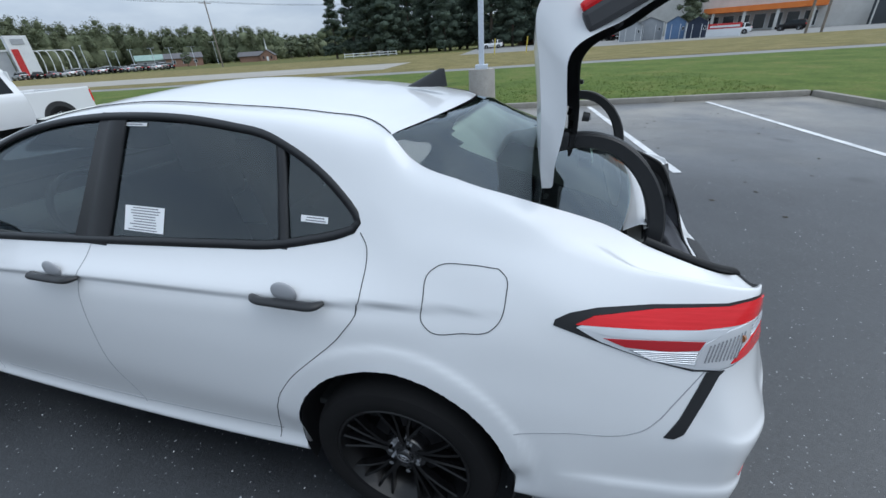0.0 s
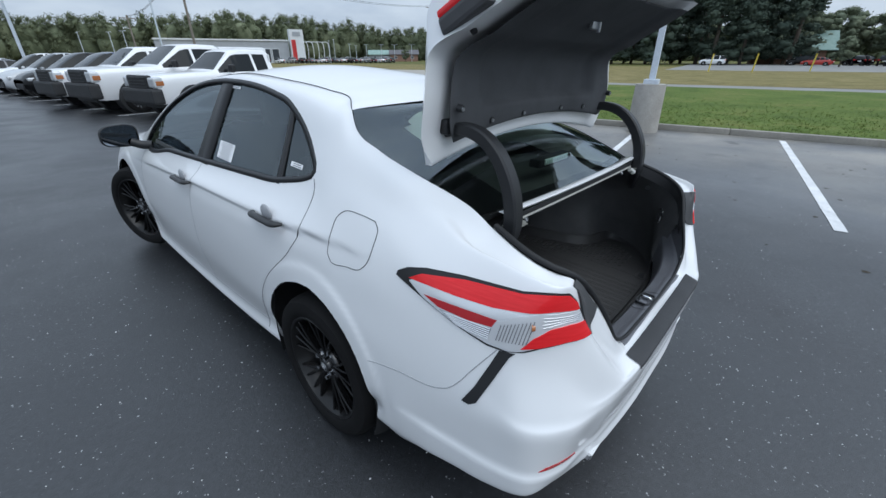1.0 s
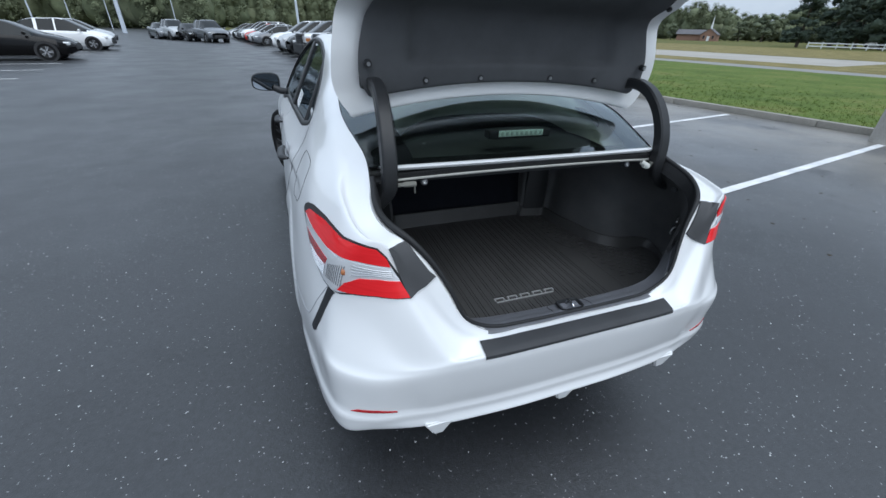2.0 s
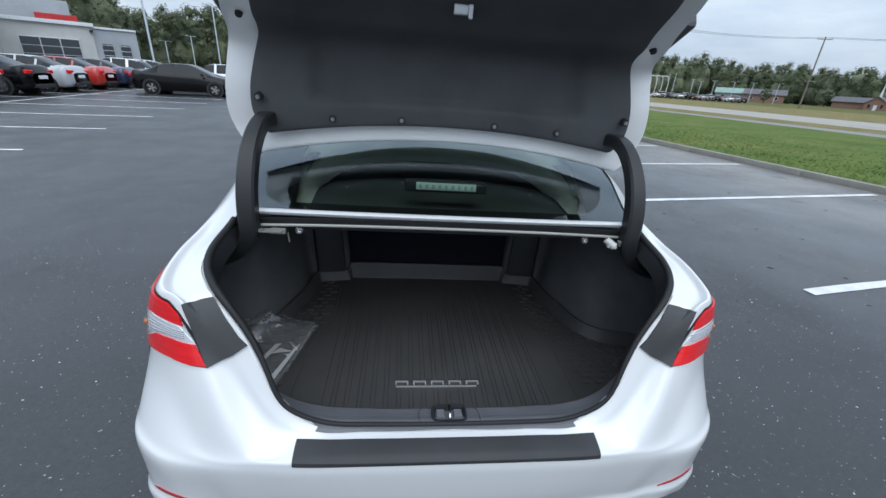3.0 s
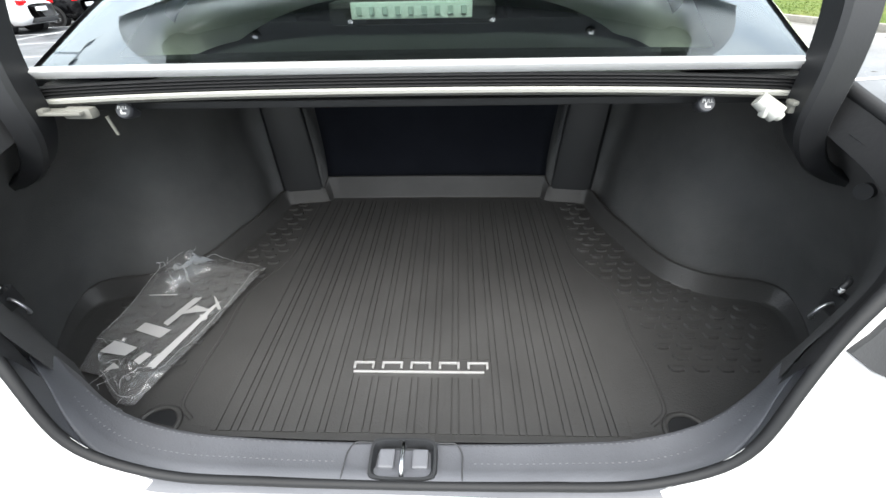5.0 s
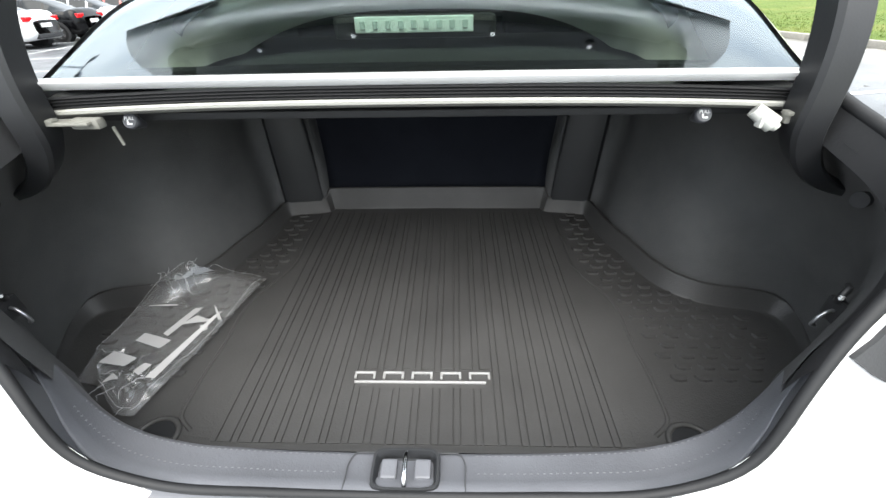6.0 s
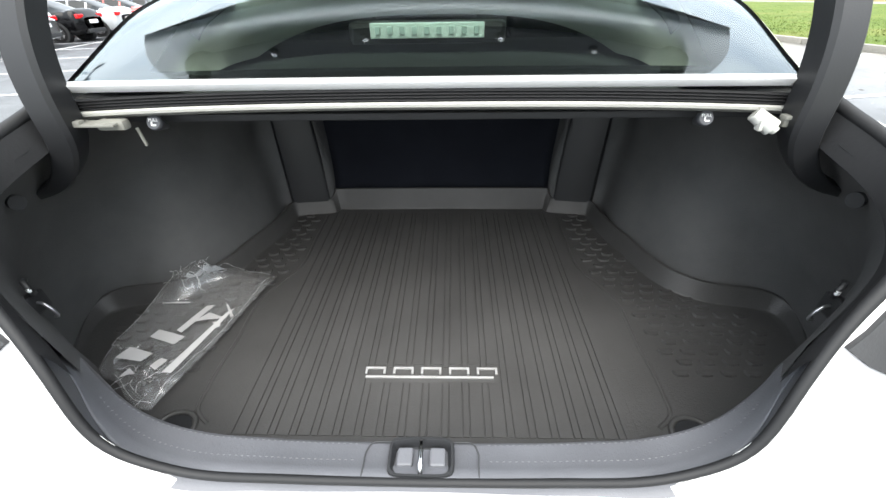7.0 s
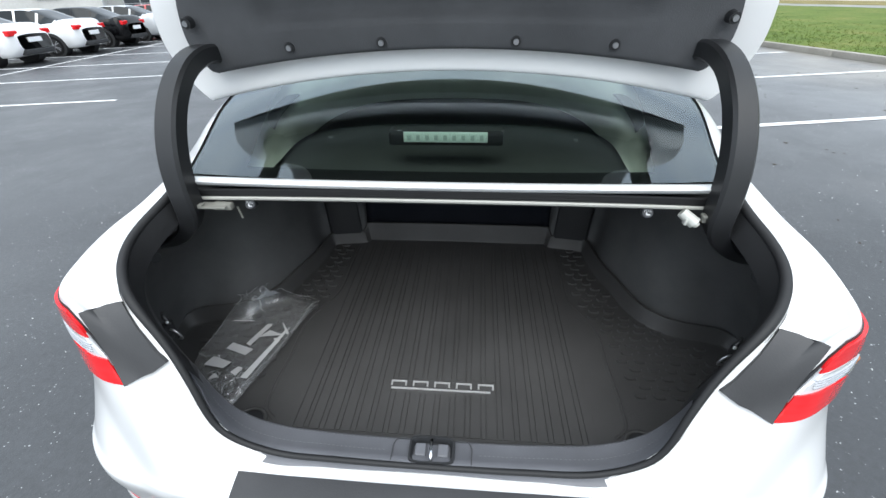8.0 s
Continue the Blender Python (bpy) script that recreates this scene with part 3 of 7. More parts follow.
# Rear glass: a bowed sheet between the roof's rear edge and the ledge above the trunk, with a black painted border.
_edge = [c[-1] for c in DENSE if 0.50 < c[-1][1] < 1.2 and c[-1][0] > 0.5]
_edge = smooth_path(np.array(_edge), 41)[::-1]
GLASS = []
for k, p in enumerate(_edge):
    f = k / 40
    cy, cz = 1.088 + (0.432 - 1.088) * f, None
    cz = float(np.interp(f, [0, .11, .274, .55, .78, 1], [ROOF_REAR[16, 2] - .004, 1.420, 1.366, 1.292, 1.232, 1.167]))
    ey, ez = p[1], p[2]
    row = []
    for a in np.linspace(-1, 1, 41):
        c = 1 - abs(a) ** 2.2
        row.append((a * (p[0] - .004), ey + (cy - ey) * c, ez - .003 + (cz - ez) * c))
    GLASS.append(row)
GLASS = np.array(GLASS)
part("rear_window", facing(grid_mesh("rear_window", GLASS, flip=False), (0, -.4, 1)), REAR_GLASS, sedan, "tinted rear window with a black border")
band = bmesh.new()
gv = [[band.verts.new((x, y, z - 0.004)) for x, y, z in r] for r in GLASS]
for i in range(40):
    for j in range(40):
        u, w = i / 39.0, abs(j - 19.5) / 20.0
        lim = 0.84 - 0.15 * (1 - u) ** 1.5
        round_top = ((max(0, w - 0.45) / 0.30) ** 2.5 + (max(0, 0.36 - u) / 0.27) ** 2.5)
        if w > lim or u < 0.10 or u > 0.965 or round_top > 1:
            band.faces.new((gv[i][j], gv[i + 1][j], gv[i + 1][j + 1], gv[i][j + 1]))
bmesh.ops.delete(band, geom=[v for v in band.verts if not v.link_faces], context="VERTS")
part("window_border", facing(mesh_bm("window_border", band, True, 60), (0, -.4, 1)), GLOSS_BLACK, sedan)

# Windscreen and bonnet.
_a = [c[-1] for c in DENSE if 2.84 < c[-1][1] < 3.75 and c[-1][0] > 0.45]
_a = smooth_path(np.array(_a), 21)
rows = []
for k, p in enumerate(_a):
    f = k / 20
    row = []
    for a in np.linspace(-1, 1, 21):
        c = 1 - a * a
        row.append((a * (p[0] - .003), p[1] + (0.14 + 0.10 * f) * c, p[2] + (0.028 + 0.05 * math.sin(math.pi * f) - 0.01 * f) * c))
    rows.append(row)
part("windscreen", facing(grid_mesh("windscreen", rows, flip=True), (0, .5, 1)), FRONT_GLASS, sedan)
_b = [c[-1] for c in DENSE if c[-1][1] > 3.70]
_b = smooth_path(np.array(_b), 30)
rows = [[(a * p[0], p[1] + (0.235 * (1 - k / 29)) * (1 - a * a), p[2] + (0.03 + 0.03 * math.sin(math.pi * k / 29)) * (1 - a * a) * (1 - (k / 29) ** 3)) for a in np.linspace(-1, 1, 21)] for k, p in enumerate(_b)]
part("bonnet", grid_mesh("bonnet", rows, flip=True), WHITE_PAINT, sedan)

# Underside, and the wheel wells as dark half-drums.
part("underbody", boxes(((0, 2.4, .24), (1.36, 4.1, .06), .01), ((0, .42, .40), (1.1, .5, .03), .01)), DARK_PLASTIC, sedan)
for cy, cz, r in ARCHES:
    for side in (-1, 1):
        rows = []
        for a in np.linspace(math.radians(-22), math.radians(202), 40):
            ca, sa = math.cos(a), math.sin(a)
            rows.append([(side * w, cy + (r + o) * ca, cz + (r + o) * sa) for w, o in ((.893, 0.001), (.875, .012), (.84, .02), (.60, .02), (.58, -.1), (.58, -.25))])
        part("wheel_well", grid_mesh("wheel_well", rows), RUBBER, sedan)


def wheel(name, m):
    """A tyre on a black alloy rim with ten forked spokes, hub, nuts and cap. Its outer face looks to -x."""
    w = part(name, lathe("tyre", [(.225, .10), (.24, .108), (.30, .112), (.328, .10), (.341, .075), (.345, .03), (.345, -.05), (.341, -.075), (.325, -.10), (.298, -.108), (.268, -.106), (.256, -.098), (.246, -.09), (.222, .0)], 64, flip=False), TYRE, sedan, "black road tyre", m)
    part("rim", lathe("rim", [(.254, -.094), (.249, -.098), (.241, -.094), (.232, -.072), (.205, -.03), (.2, .06), (.06, .07)], 64), RIM_BLACK, w, "gloss black alloy rim")
    bm = bmesh.new()
    for k in range(10):
        base = 2 * math.pi * (k // 2) / 5 + (0.17 if k % 2 else -0.17)
        for fork in (-1, 1):
            a0, a1 = base + fork * 0.03, base + fork * 0.125 + (0.10 if k % 2 else -0.10)
            ring = []
            for r, ang, dx, wd in ((.045, base, -.062, .012), (.10, a0, -.070, .0085), (.17, (a0 + a1) / 2 + fork * .02, -.078, .007), (.239, a1, -.083, .007)):
                c = np.array([0, r * math.cos(ang), r * math.sin(ang)])
                s = np.array([0, -math.sin(ang), math.cos(ang)])
                ring.append([bm.verts.new(tuple(c + s * e * wd + np.array([dx + q, 0, 0]))) for e, q in ((-1, .03), (-.8, .004), (0, 0), (.8, .004), (1, .03))])
            for p, q in zip(ring, ring[1:]):
                for a in range(4):
                    bm.faces.new((p[a], p[a + 1], q[a + 1], q[a]))
    part("spokes", mesh_bm("spokes", bm, True, 35), SPOKE_BLACK, w)
    part("hub", lathe("hub", [(.0, -.072), (.026, -.072), (.030, -.070), (.034, -.060), (.078, -.056), (.085, -.045), (.09, .02)], 32), GLOSS_BLACK, w)
    bm = cyl_bm((-.075, 0, 0), (-.070, 0, 0), .027, .029, 24)
    part("hub_cap", bm, SATIN_BLACK, w)
    badge = bmesh.new()
    for rr, oo in (((.023, .0155), 0), ((.014, .007), 0.005), ((.008, .0135), -0.001)):
        pts = [(-.0765, rr[0] * math.cos(a), oo + rr[1] * math.sin(a)) for a in np.linspace(0, 2 * math.pi, 20, endpoint=False)]
        me = tube("b", pts, .0012, 5, True)
        badge.from_mesh(me)
        bpy.data.meshes.remove(me)
    part("cap_emblem", mesh_bm("cap_emblem", badge, True), STEEL, w)
    for k in range(5):
        a = 2 * math.pi * k / 5 + 0.3
        part("wheel_nut", cyl_bm((-.082, .057 * math.cos(a), .057 * math.sin(a)), (-.055, .057 * math.cos(a), .057 * math.sin(a)), .0095, .0115, 6), CHROME, w)
    bm = bmesh.new()
    cyl(bm, (-.01, 0, 0), (.012, 0, 0), .14, None, 40)
    part("brake_disc", bm, DARK_METAL, w)
    return w


for side in (-1, 1):
    turn = pose(0, 0, 0) if side < 0 else pose(0, 0, 0, 0, 0, 180)
    wheel("wheel", Matrix.Translation((side * .80, 1.115, .305)) @ turn @ pose(0, 0, 0, 20))
    wheel("wheel", Matrix.Translation((side * .825, 3.93, .322)) @ pose(0, 0, 0, 0, 0, 20) @ turn @ pose(0, 0, 0, 47))


def window_x(y, z):
    """Half-width of the side at a place of the window band."""
    return lifted((.79 - .47 * (z - 1), y, z), 0.0)[0]


_dlo_x = [window_x(y, z) for y, z in DLO]
_gl_x = [window_x(y, z) for y, z in DLO_GLASS]
for side in (-1, 1):
    # Trim ring round the side windows.
    rows = []
    for (y, z), x, (y2, z2), x2 in zip(DLO, _dlo_x, DLO_GLASS, _gl_x):
        rows.append([(side * (x - .004), y, z), (side * (x + .003), y, z), (side * (x2 + .004), y2, z2), (side * (x2 - .006), y2, z2)])
    part("window_trim", grid_mesh("window_trim", rows, close_u=True, flip=side < 0), TRIM_BLACK, sedan)
    # Pillar covers: the wide black one between the doors, and the bar of the quarter light.
    for nm, y0, y1, yt0, yt1 in (("pillar_cover", 2.30, 2.475, 2.235, 2.36), ("pillar_cover", 1.50, 1.535, 1.545, 1.575)):
        rows = []
        for f in np.linspace(0, 1, 12):
            a, b = y0 + (yt0 - y0) * f, y1 + (yt1 - y1) * f
            zb, zt = (.985, 1.435) if y0 > 2 else (1.05, 1.36)
            z = zb + (zt - zb) * f
            rows.append([(side * (window_x(y, z) + o), y, z) for y, o in ((a, -.012), (a, .002), ((a + b) / 2, .003), (b, .002), (b, -.012))])
        part(nm, grid_mesh(nm, rows, flip=side > 0), TRIM_BLACK, sedan)
    for nm, lo, hi in (("front_door_glass", 2.42, 9), ("rear_door_glass", 1.535, 2.30), ("quarter_glass", 0, 1.51)):
        poly = []
        for y, z in DLO_GLASS:
            sh = (z - 1.02) * (-0.27 if lo > 2 else 0.05)
            poly.append((min(max(y, lo + (sh if lo > 0 else 0)), hi + ((z - 1.02) * (-.15 if hi < 5 and hi > 2 else 0.05))), z))
        bm = bmesh.new()
        vs = [bm.verts.new((side * (window_x(y, z) - .009), y, z)) for y, z in poly]
        f = bm.faces.new(vs)
        bmesh.ops.triangulate(bm, faces=[f])
        bmesh.ops.remove_doubles(bm, verts=bm.verts, dist=1e-4)
        part(nm, facing(mesh_bm(nm, bm), (side, 0, .3)), SIDE_GLASS, sedan, "dark tinted glass")
    # Gaps between the panels.
    for nm, path in (("door_gap", REAR_GAP), ("door_gap", MID_GAP), ("door_gap", FRONT_GAP)):
        ribbon(nm, [(window_x(y, z) if z > .95 else .89, y, z) for y, z in path], SEAM if path is REAR_GAP else LIGHT_SEAM, side, 0.0027)
    ribbon("fuel_door_gap", [(.777, .815, 1.075), (.775, .90, 1.076), (.787, .985, 1.068), (.795, 1.012, 1.045), (.82, 1.022, .97), (.84, 1.022, .905), (.845, 1.00, .885), (.85, .90, .895), (.852, .825, .915), (.845, .800, .945), (.81, .788, 1.01), (.785, .792, 1.055)], SEAM, side, 0.0026, closed=True, n=90) if side < 0 else None
    ribbon("bumper_gap", [(.90, .735, .598), (.889, .592, .632), (.870, .431, .656), (.863, .397, .673), (.85, .36, .715), (.836, .336, .757), (.793, .267, .867)], LIGHT_SEAM, side, 0.003, n=40)
    ribbon("skirt_line", [(.89, 1.62, .30), (.89, 2.0, .268), (.88, 2.6, .235), (.88, 3.3, .225)], LIGHT_SEAM, side, 0.004)
    # Door handles; a grey bulge stands for the shade in each cup.
    for y, z, door in ((1.462, .928, "rear_door"), (2.525, .872, "front_door")):
        x = lifted((.88, y, z), 0)[0]
        pts = [(side * (x + o), y + dy, z + dz) for dy, dz, o in ((-.130, .006, .004), (-.112, .006, .026), (-.05, .004, .034), (.03, .001, .034), (.10, -.004, .028), (.138, -.006, .006))]
        h = part("door_handle", tube("door_handle", smooth_path(pts, 24), np.interp(np.linspace(0, 1, 24), [0, .1, .3, .7, .9, 1], [.010, .0205, .020, .0185, .0165, .008]), 12, squash=0.62), SATIN_BLACK, panels[door, side], "black pull handle")
        bm = bmesh.new()
        rr = bmesh.ops.create_uvsphere(bm, u_segments=24, v_segments=12, radius=1)
        bmesh.ops.scale(bm, vec=(.010, .048, .036), verts=bm.verts)
        bmesh.ops.translate(bm, vec=(side * (x + .000), y + .012, z + .020), verts=bm.verts)
        part("handle_cup_shade", mesh_bm("handle_cup_shade", bm, True, 80), LIGHT_SEAM, panels[door, side])
    # Mirror: a stalk on the door, a shell and its glass.
    mo = Vector((side * .975, 3.375, 1.005))
    rows = []
    for off, k in ((0, .93), (.006, 1.0), (.03, 1.0), (.07, .90), (.10, .70), (.118, .40), (.122, .05)):
        ring = []
        for a in np.linspace(0, 2 * math.pi, 32, endpoint=False):
            c, s = math.cos(a), math.sin(a)
            u = .118 * abs(c) ** .62 * (1 if c > 0 else -1)
            v = .082 * abs(s) ** .62 * (1 if s > 0 else -1) * (1 - .28 * (u / .118 + 1) / 2 * (s < 0))
            ring.append((mo.x + side * u * k, mo.y + off - .035 * u / .118, mo.z + v * k))
        rows.append(ring)
    mir = part("wing_mirror", outward(grid_mesh("wing_mirror", rows, close_v=True, sharp=60)), SATIN_BLACK, panels["front_door", side], "black wing mirror")
    face = [[(mo.x + (x - mo.x) * q, mo.y + (y - mo.y) * q + .006, mo.z + (z - mo.z) * q) for x, y, z in rows[0]] for q in (.97, .6, .02)]
    part("mirror_glass", facing(grid_mesh("mirror_glass", face, close_v=True), (0, -1, 0)), MIRROR_GLASS, mir)
    part("mirror_stalk", tube("mirror_stalk", smooth_path([(side * .80, 3.36, .93), (side * .86, 3.39, .935), (side * .915, 3.41, .96)], 10), .03, 10), SATIN_BLACK, mir)
    # Lower black strip of the bumper corner and its reflector.
    patch("corner_strip", [(.797, .268, .856), (.810, .282, .81), (.838, .312, .72), (.860, .340, .662), (.855, .315, .660), (.845, .294, .676), (.818, .265, .76), (.785, .238, .845), (.776, .228, .858)], SATIN_BLACK, side, .003, step=.012)
    patch("reflector", [(.774, .105, .486), (.758, .087, .499), (.70, .058, .501), (.640, .040, .486), (.64, .040, .481), (.70, .059, .489)], DARK_RED_LENS, side, .002, step=.012)

# Antenna fin on the roof.
rows = []
for f in np.linspace(0, 1, 10):
    h = .068 * f
    y0, y1 = 1.175 + .012 * f, 1.355 - .145 * f
    w = .032 * (1 - f) ** 0.8 + .004
    rows.append([(w * math.sin(a) * .9, (y0 + y1) / 2 - (y1 - y0) / 2 * math.cos(a), 1.4725 + h) for a in np.linspace(0, 2 * math.pi, 20, endpoint=False)])
part("roof_antenna", grid_mesh("roof_antenna", rows, close_v=True), SATIN_BLACK, sedan, "black shark-fin antenna")

# ---- rear of the sedan: lamps, guards, trunk opening ----
for side in (-1, 1):
    outer = [(.827, .658, .954), (.823, .655, .970), (.812, .62, .990), (.796, .555, 1.007), (.770, .424, 1.023), (.743, .249, 1.036), (.70, .18, 1.042), (.663, .152, 1.036), (.641, .136, 1.012), (.606, .122, .955), (.580, .100, .886), (.62, .108, .888), (.674, .128, .890), (.738, .174, .880), (.764, .209, .866), (.79, .254, .857), (.803, .304, .858), (.82, .411, .884), (.829, .54, .922)]
    lamp = patch("tail_lamp", outer, TRIM_BLACK, side, .002, .004, label="dark bezel of the tail lamp", step=.012)
    patch("lamp_reflector", [(.825, .600, .956), (.814, .556, .984), (.78, .412, 1.004), (.747, .244, 1.020), (.70, .178, 1.028), (.668, .150, 1.024), (.641, .135, 1.002), (.610, .121, .945), (.586, .103, .892), (.63, .112, .893), (.674, .128, .896), (.738, .174, .887), (.768, .215, .870), (.786, .245, .862), (.802, .303, .865), (.8195, .411, .8875), (.8265, .480, .908), (.8285, .540, .927)], STRIPE_SILVER, side, .0042, .005, lamp, "silver reflector behind the lenses", .012)
    patch("upper_red_lens", [(.823, .602, .964), (.812, .559, .991), (.774, .414, 1.014), (.744, .246, 1.029), (.70, .179, 1.036), (.666, .151, 1.031), (.641, .135, 1.006), (.632, .128, .983), (.713, .171, .992), (.751, .215, .985), (.785, .31, .974), (.807, .43, .969)], RED_LENS, side, .007, .008, lamp, "bright red upper lens", .012)
    patch("white_stripe", [(.823, .60, .958), (.804, .43, .966), (.784, .31, .971), (.764, .24, .976), (.768, .248, .962), (.788, .288, .949), (.812, .40, .947), (.826, .52, .945)], STRIPE_SILVER, side, .006, .008, lamp, "silver stripe between the red lenses", .012)
    patch("lower_red_lens", [(.827, .532, .937), (.812, .40, .943), (.789, .29, .944), (.797, .300, .920), (.813, .372, .915), (.825, .475, .918)], DARK_RED_LENS, side, .006, .008, lamp, "deep red lower lens", .012)
    patch("stripe_lens", [(.825, .468, .913), (.814, .368, .911), (.797, .300, .915), (.802, .308, .880), (.82, .411, .887)], LAMP_GREY, side, .005, .006, lamp, "ribbed grey lens", .012)
    patch("corner_lens", [(.802, .304, .876), (.79, .288, .938), (.765, .237, .972), (.735, .19, .986), (.641, .131, .980), (.614, .120, .947), (.686, .147, .952), (.737, .181, .938), (.758, .205, .905), (.773, .222, .875), (.783, .245, .866)], LAMP_SILVER, side, .006, .008, lamp, "clear corner lens over a silver reflector", .012)
    patch("inner_red_lens", [(.770, .217, .878), (.752, .195, .912), (.715, .163, .940), (.66, .137, .944), (.608, .121, .938), (.584, .101, .890), (.63, .112, .892), (.674, .128, .895), (.738, .174, .886)], RED_LENS, side, .007, .009, lamp, "red inner lens", .012)
    for k in range(6):
        f = k / 5
        ribbon("lens_rib", [(.823 - .004 * f, .455 - .045 * f, .909 - .022 * f), (.80, .303 + .003 * f, .913 - .032 * f)], STRIPE_SILVER, side, .0022, .0068, lamp, n=8)
    for k in range(10):
        f = k / 9
        ribbon("lens_rib", [(.745 + .045 * f, .20 + .075 * f, .965 - .03 * f), (.762 + .03 * f, .208 + .075 * f, .893 - .008 * f)], LAMP_GREY, side, .0026, .0078, lamp, n=8)
    for k in range(4):
        f = k / 3
        ribbon("lens_rib", [(.73, .185, .975 - .030 * f), (.68, .147, .972 - .018 * f), (.63, .126, .969 - .016 * f)], LAMP_GREY, side, .0018, .0078, lamp, n=14)
    part("lamp_bulb", mesh_bm("lamp_bulb", cyl_bm((side * .752, .205, .945), (side * .745, .198, .945), .012, .010, 14), True), AMBER, lamp)
    # Dark panel beside the lamp, which the closed lid would cover.
    patch("lamp_panel", [(.632, .146, 1.032), (.60, .165, 1.037), (.577, .176, 1.036), (.55, .16, .99), (.517, .142, .945), (.497, .132, .928), (.53, .125, .905), (.583, .10, .886), (.605, .118, .95)], plastic("lamp_panel_plastic", (.05, .051, .054), .55, 260, .15), side, .0065, .010, step=.010)

# Rubbing guard on the bumper's step.
guard = []
for a in np.linspace(-1, 1, 41):
    x = a * .378
    row = []
    for y, z, o in ((.038, .716, -.004), (.036, .716, .0035), (.020, .713, .0045), (.0, .7105, .0045), (-.012, .7085, .0045), (-.018, .703, .004), (-.0195, .694, .003), (-.0195, .692, -.003)):
        p = lifted((abs(x), y + .004 * (abs(x) / .38) ** 3, z), o)
        row.append((math.copysign(p[0], x) if abs(x) > 1e-6 else 0, p[1], p[2]))
    guard.append(row)
part("bumper_guard", grid_mesh("bumper_guard", guard, flip=True, sharp=40), plastic("guard_plastic", (.034, .035, .038), .6, 300, .25), panels["rear_bumper", 0], "black textured bumper guard")
# Lower diffuser and its fins.
rows = []
for a in np.linspace(-1, 1, 41):
    x = a * .62
    y = .03 + .09 * abs(a) ** 3
    rows.append([(x, y + .06, .42), (x, y + .005, .398), (x, y + .03, .375), (x, y + .12, .35), (x, y + .35, .33)])
part("diffuser", grid_mesh("diffuser", rows, sharp=40), DARK_PLASTIC, panels["rear_bumper", 0])
for x in (-.50, 0.0, .50):
    bm = bmesh.new()
    pr = [(-.055, .41), (.055, .41), (.018, .338), (-.018, .338)]
    front = [bm.verts.new((x + a, .0 + (.43 - z) * .14 + .012 * (abs(x) / .5) ** 2, z)) for a, z in pr]
    back = [bm.verts.new((x + a * .8, .20, z)) for a, z in pr]
    bm.faces.new(front)
    bm.faces.new(back[::-1])
    for a in range(4):
        bm.faces.new((front[a], back[a], back[(a + 1) % 4], front[(a + 1) % 4]))
    bmesh.ops.bevel(bm, geom=bm.edges[:], offset=.006, segments=2, affect="EDGES")
    part("diffuser_fin", mesh_bm("diffuser_fin", bm, True, 50), WHITE_PAINT, panels["rear_bumper", 0])

# Trunk opening: its edge runs along the top of the shell from the sill to the glass.
EDGE = np.array([c[-1] for c in DENSE if c[-1][1] < 0.545 and c[-1][0] < 0.66 and c[-1][2] < 1.16])
EDGE = smooth_path(EDGE, 70)
EDGE = EDGE[EDGE[:, 1] < 0.47] if (EDGE[:, 1] > 0.47).any() else EDGE
RING = np.concatenate([(EDGE * (-1, 1, 1))[::-1], EDGE[1:]])


def inset(ring, d, dz=0.0):
    """The loop drawn in towards the trunk by d, level by level."""
    out = []
    for p in ring:
        to = np.array([-p[0], (.27 - p[1]) * 1.0 if p[2] > 1.0 else .12, max(0, .98 - p[2]) * 1.2])
        if p[1] > .44:
            to = np.array([-p[0] * .3, -.3, -.1])
        to = to / (np.linalg.norm(to) + 1e-9)
        out.append(p + to * d + np.array([0, 0, dz]))
    return np.array(out)


def blur_ring(P, n):
    for _ in range(n):
        Q = np.concatenate([P[:1], P, P[-1:]])
        P = (Q[:-2] + Q[1:-1] * 2 + Q[2:]) / 4
    return P


r0 = blur_ring(RING, 3)
r1, r2, r3 = blur_ring(inset(RING, .010, -.004), 6), blur_ring(inset(RING, .018, .0), 6), blur_ring(inset(RING, .027, -.010), 8)
_low = (RING[:, 2] < .97)[:, None]
r2 = np.where(_low, r1 - (0, 0, .004), r2 + (0, .01, -.035))
part("opening_gutter", grid_mesh("opening_gutter", np.stack([r0, r1, r2]), flip=True), WHITE_PAINT, sedan)
SEAL = blur_ring(inset(RING, .012, .010), 8)
_w = np.exp(-((SEAL[:, 2] - .80) / .055) ** 2)[:, None]
SEAL = SEAL + _w * np.stack([.012 * np.sign(SEAL[:, 0]), -.003 + 0 * SEAL[:, 0], -.013 + 0 * SEAL[:, 0]], 1)
part("trunk_seal", tube("trunk_seal", SEAL, np.interp(SEAL[:, 2], [.74, .95, 1.04], [.0060, .0070, .0095]), 12), RUBBER, sedan, "black rubber trunk seal")
lip_rows = np.stack([blur_ring(inset(RING, .018, .012), 8), r3, blur_ring(inset(RING, .034, -.04), 8)])
for side in (-1, 1):
    keep = (RING[:, 2] > .90) & (RING[:, 0] * side > 0)
    part("trunk_seal_lip", grid_mesh("trunk_seal_lip", lip_rows[:, keep], flip=True), RUBBER, sedan)

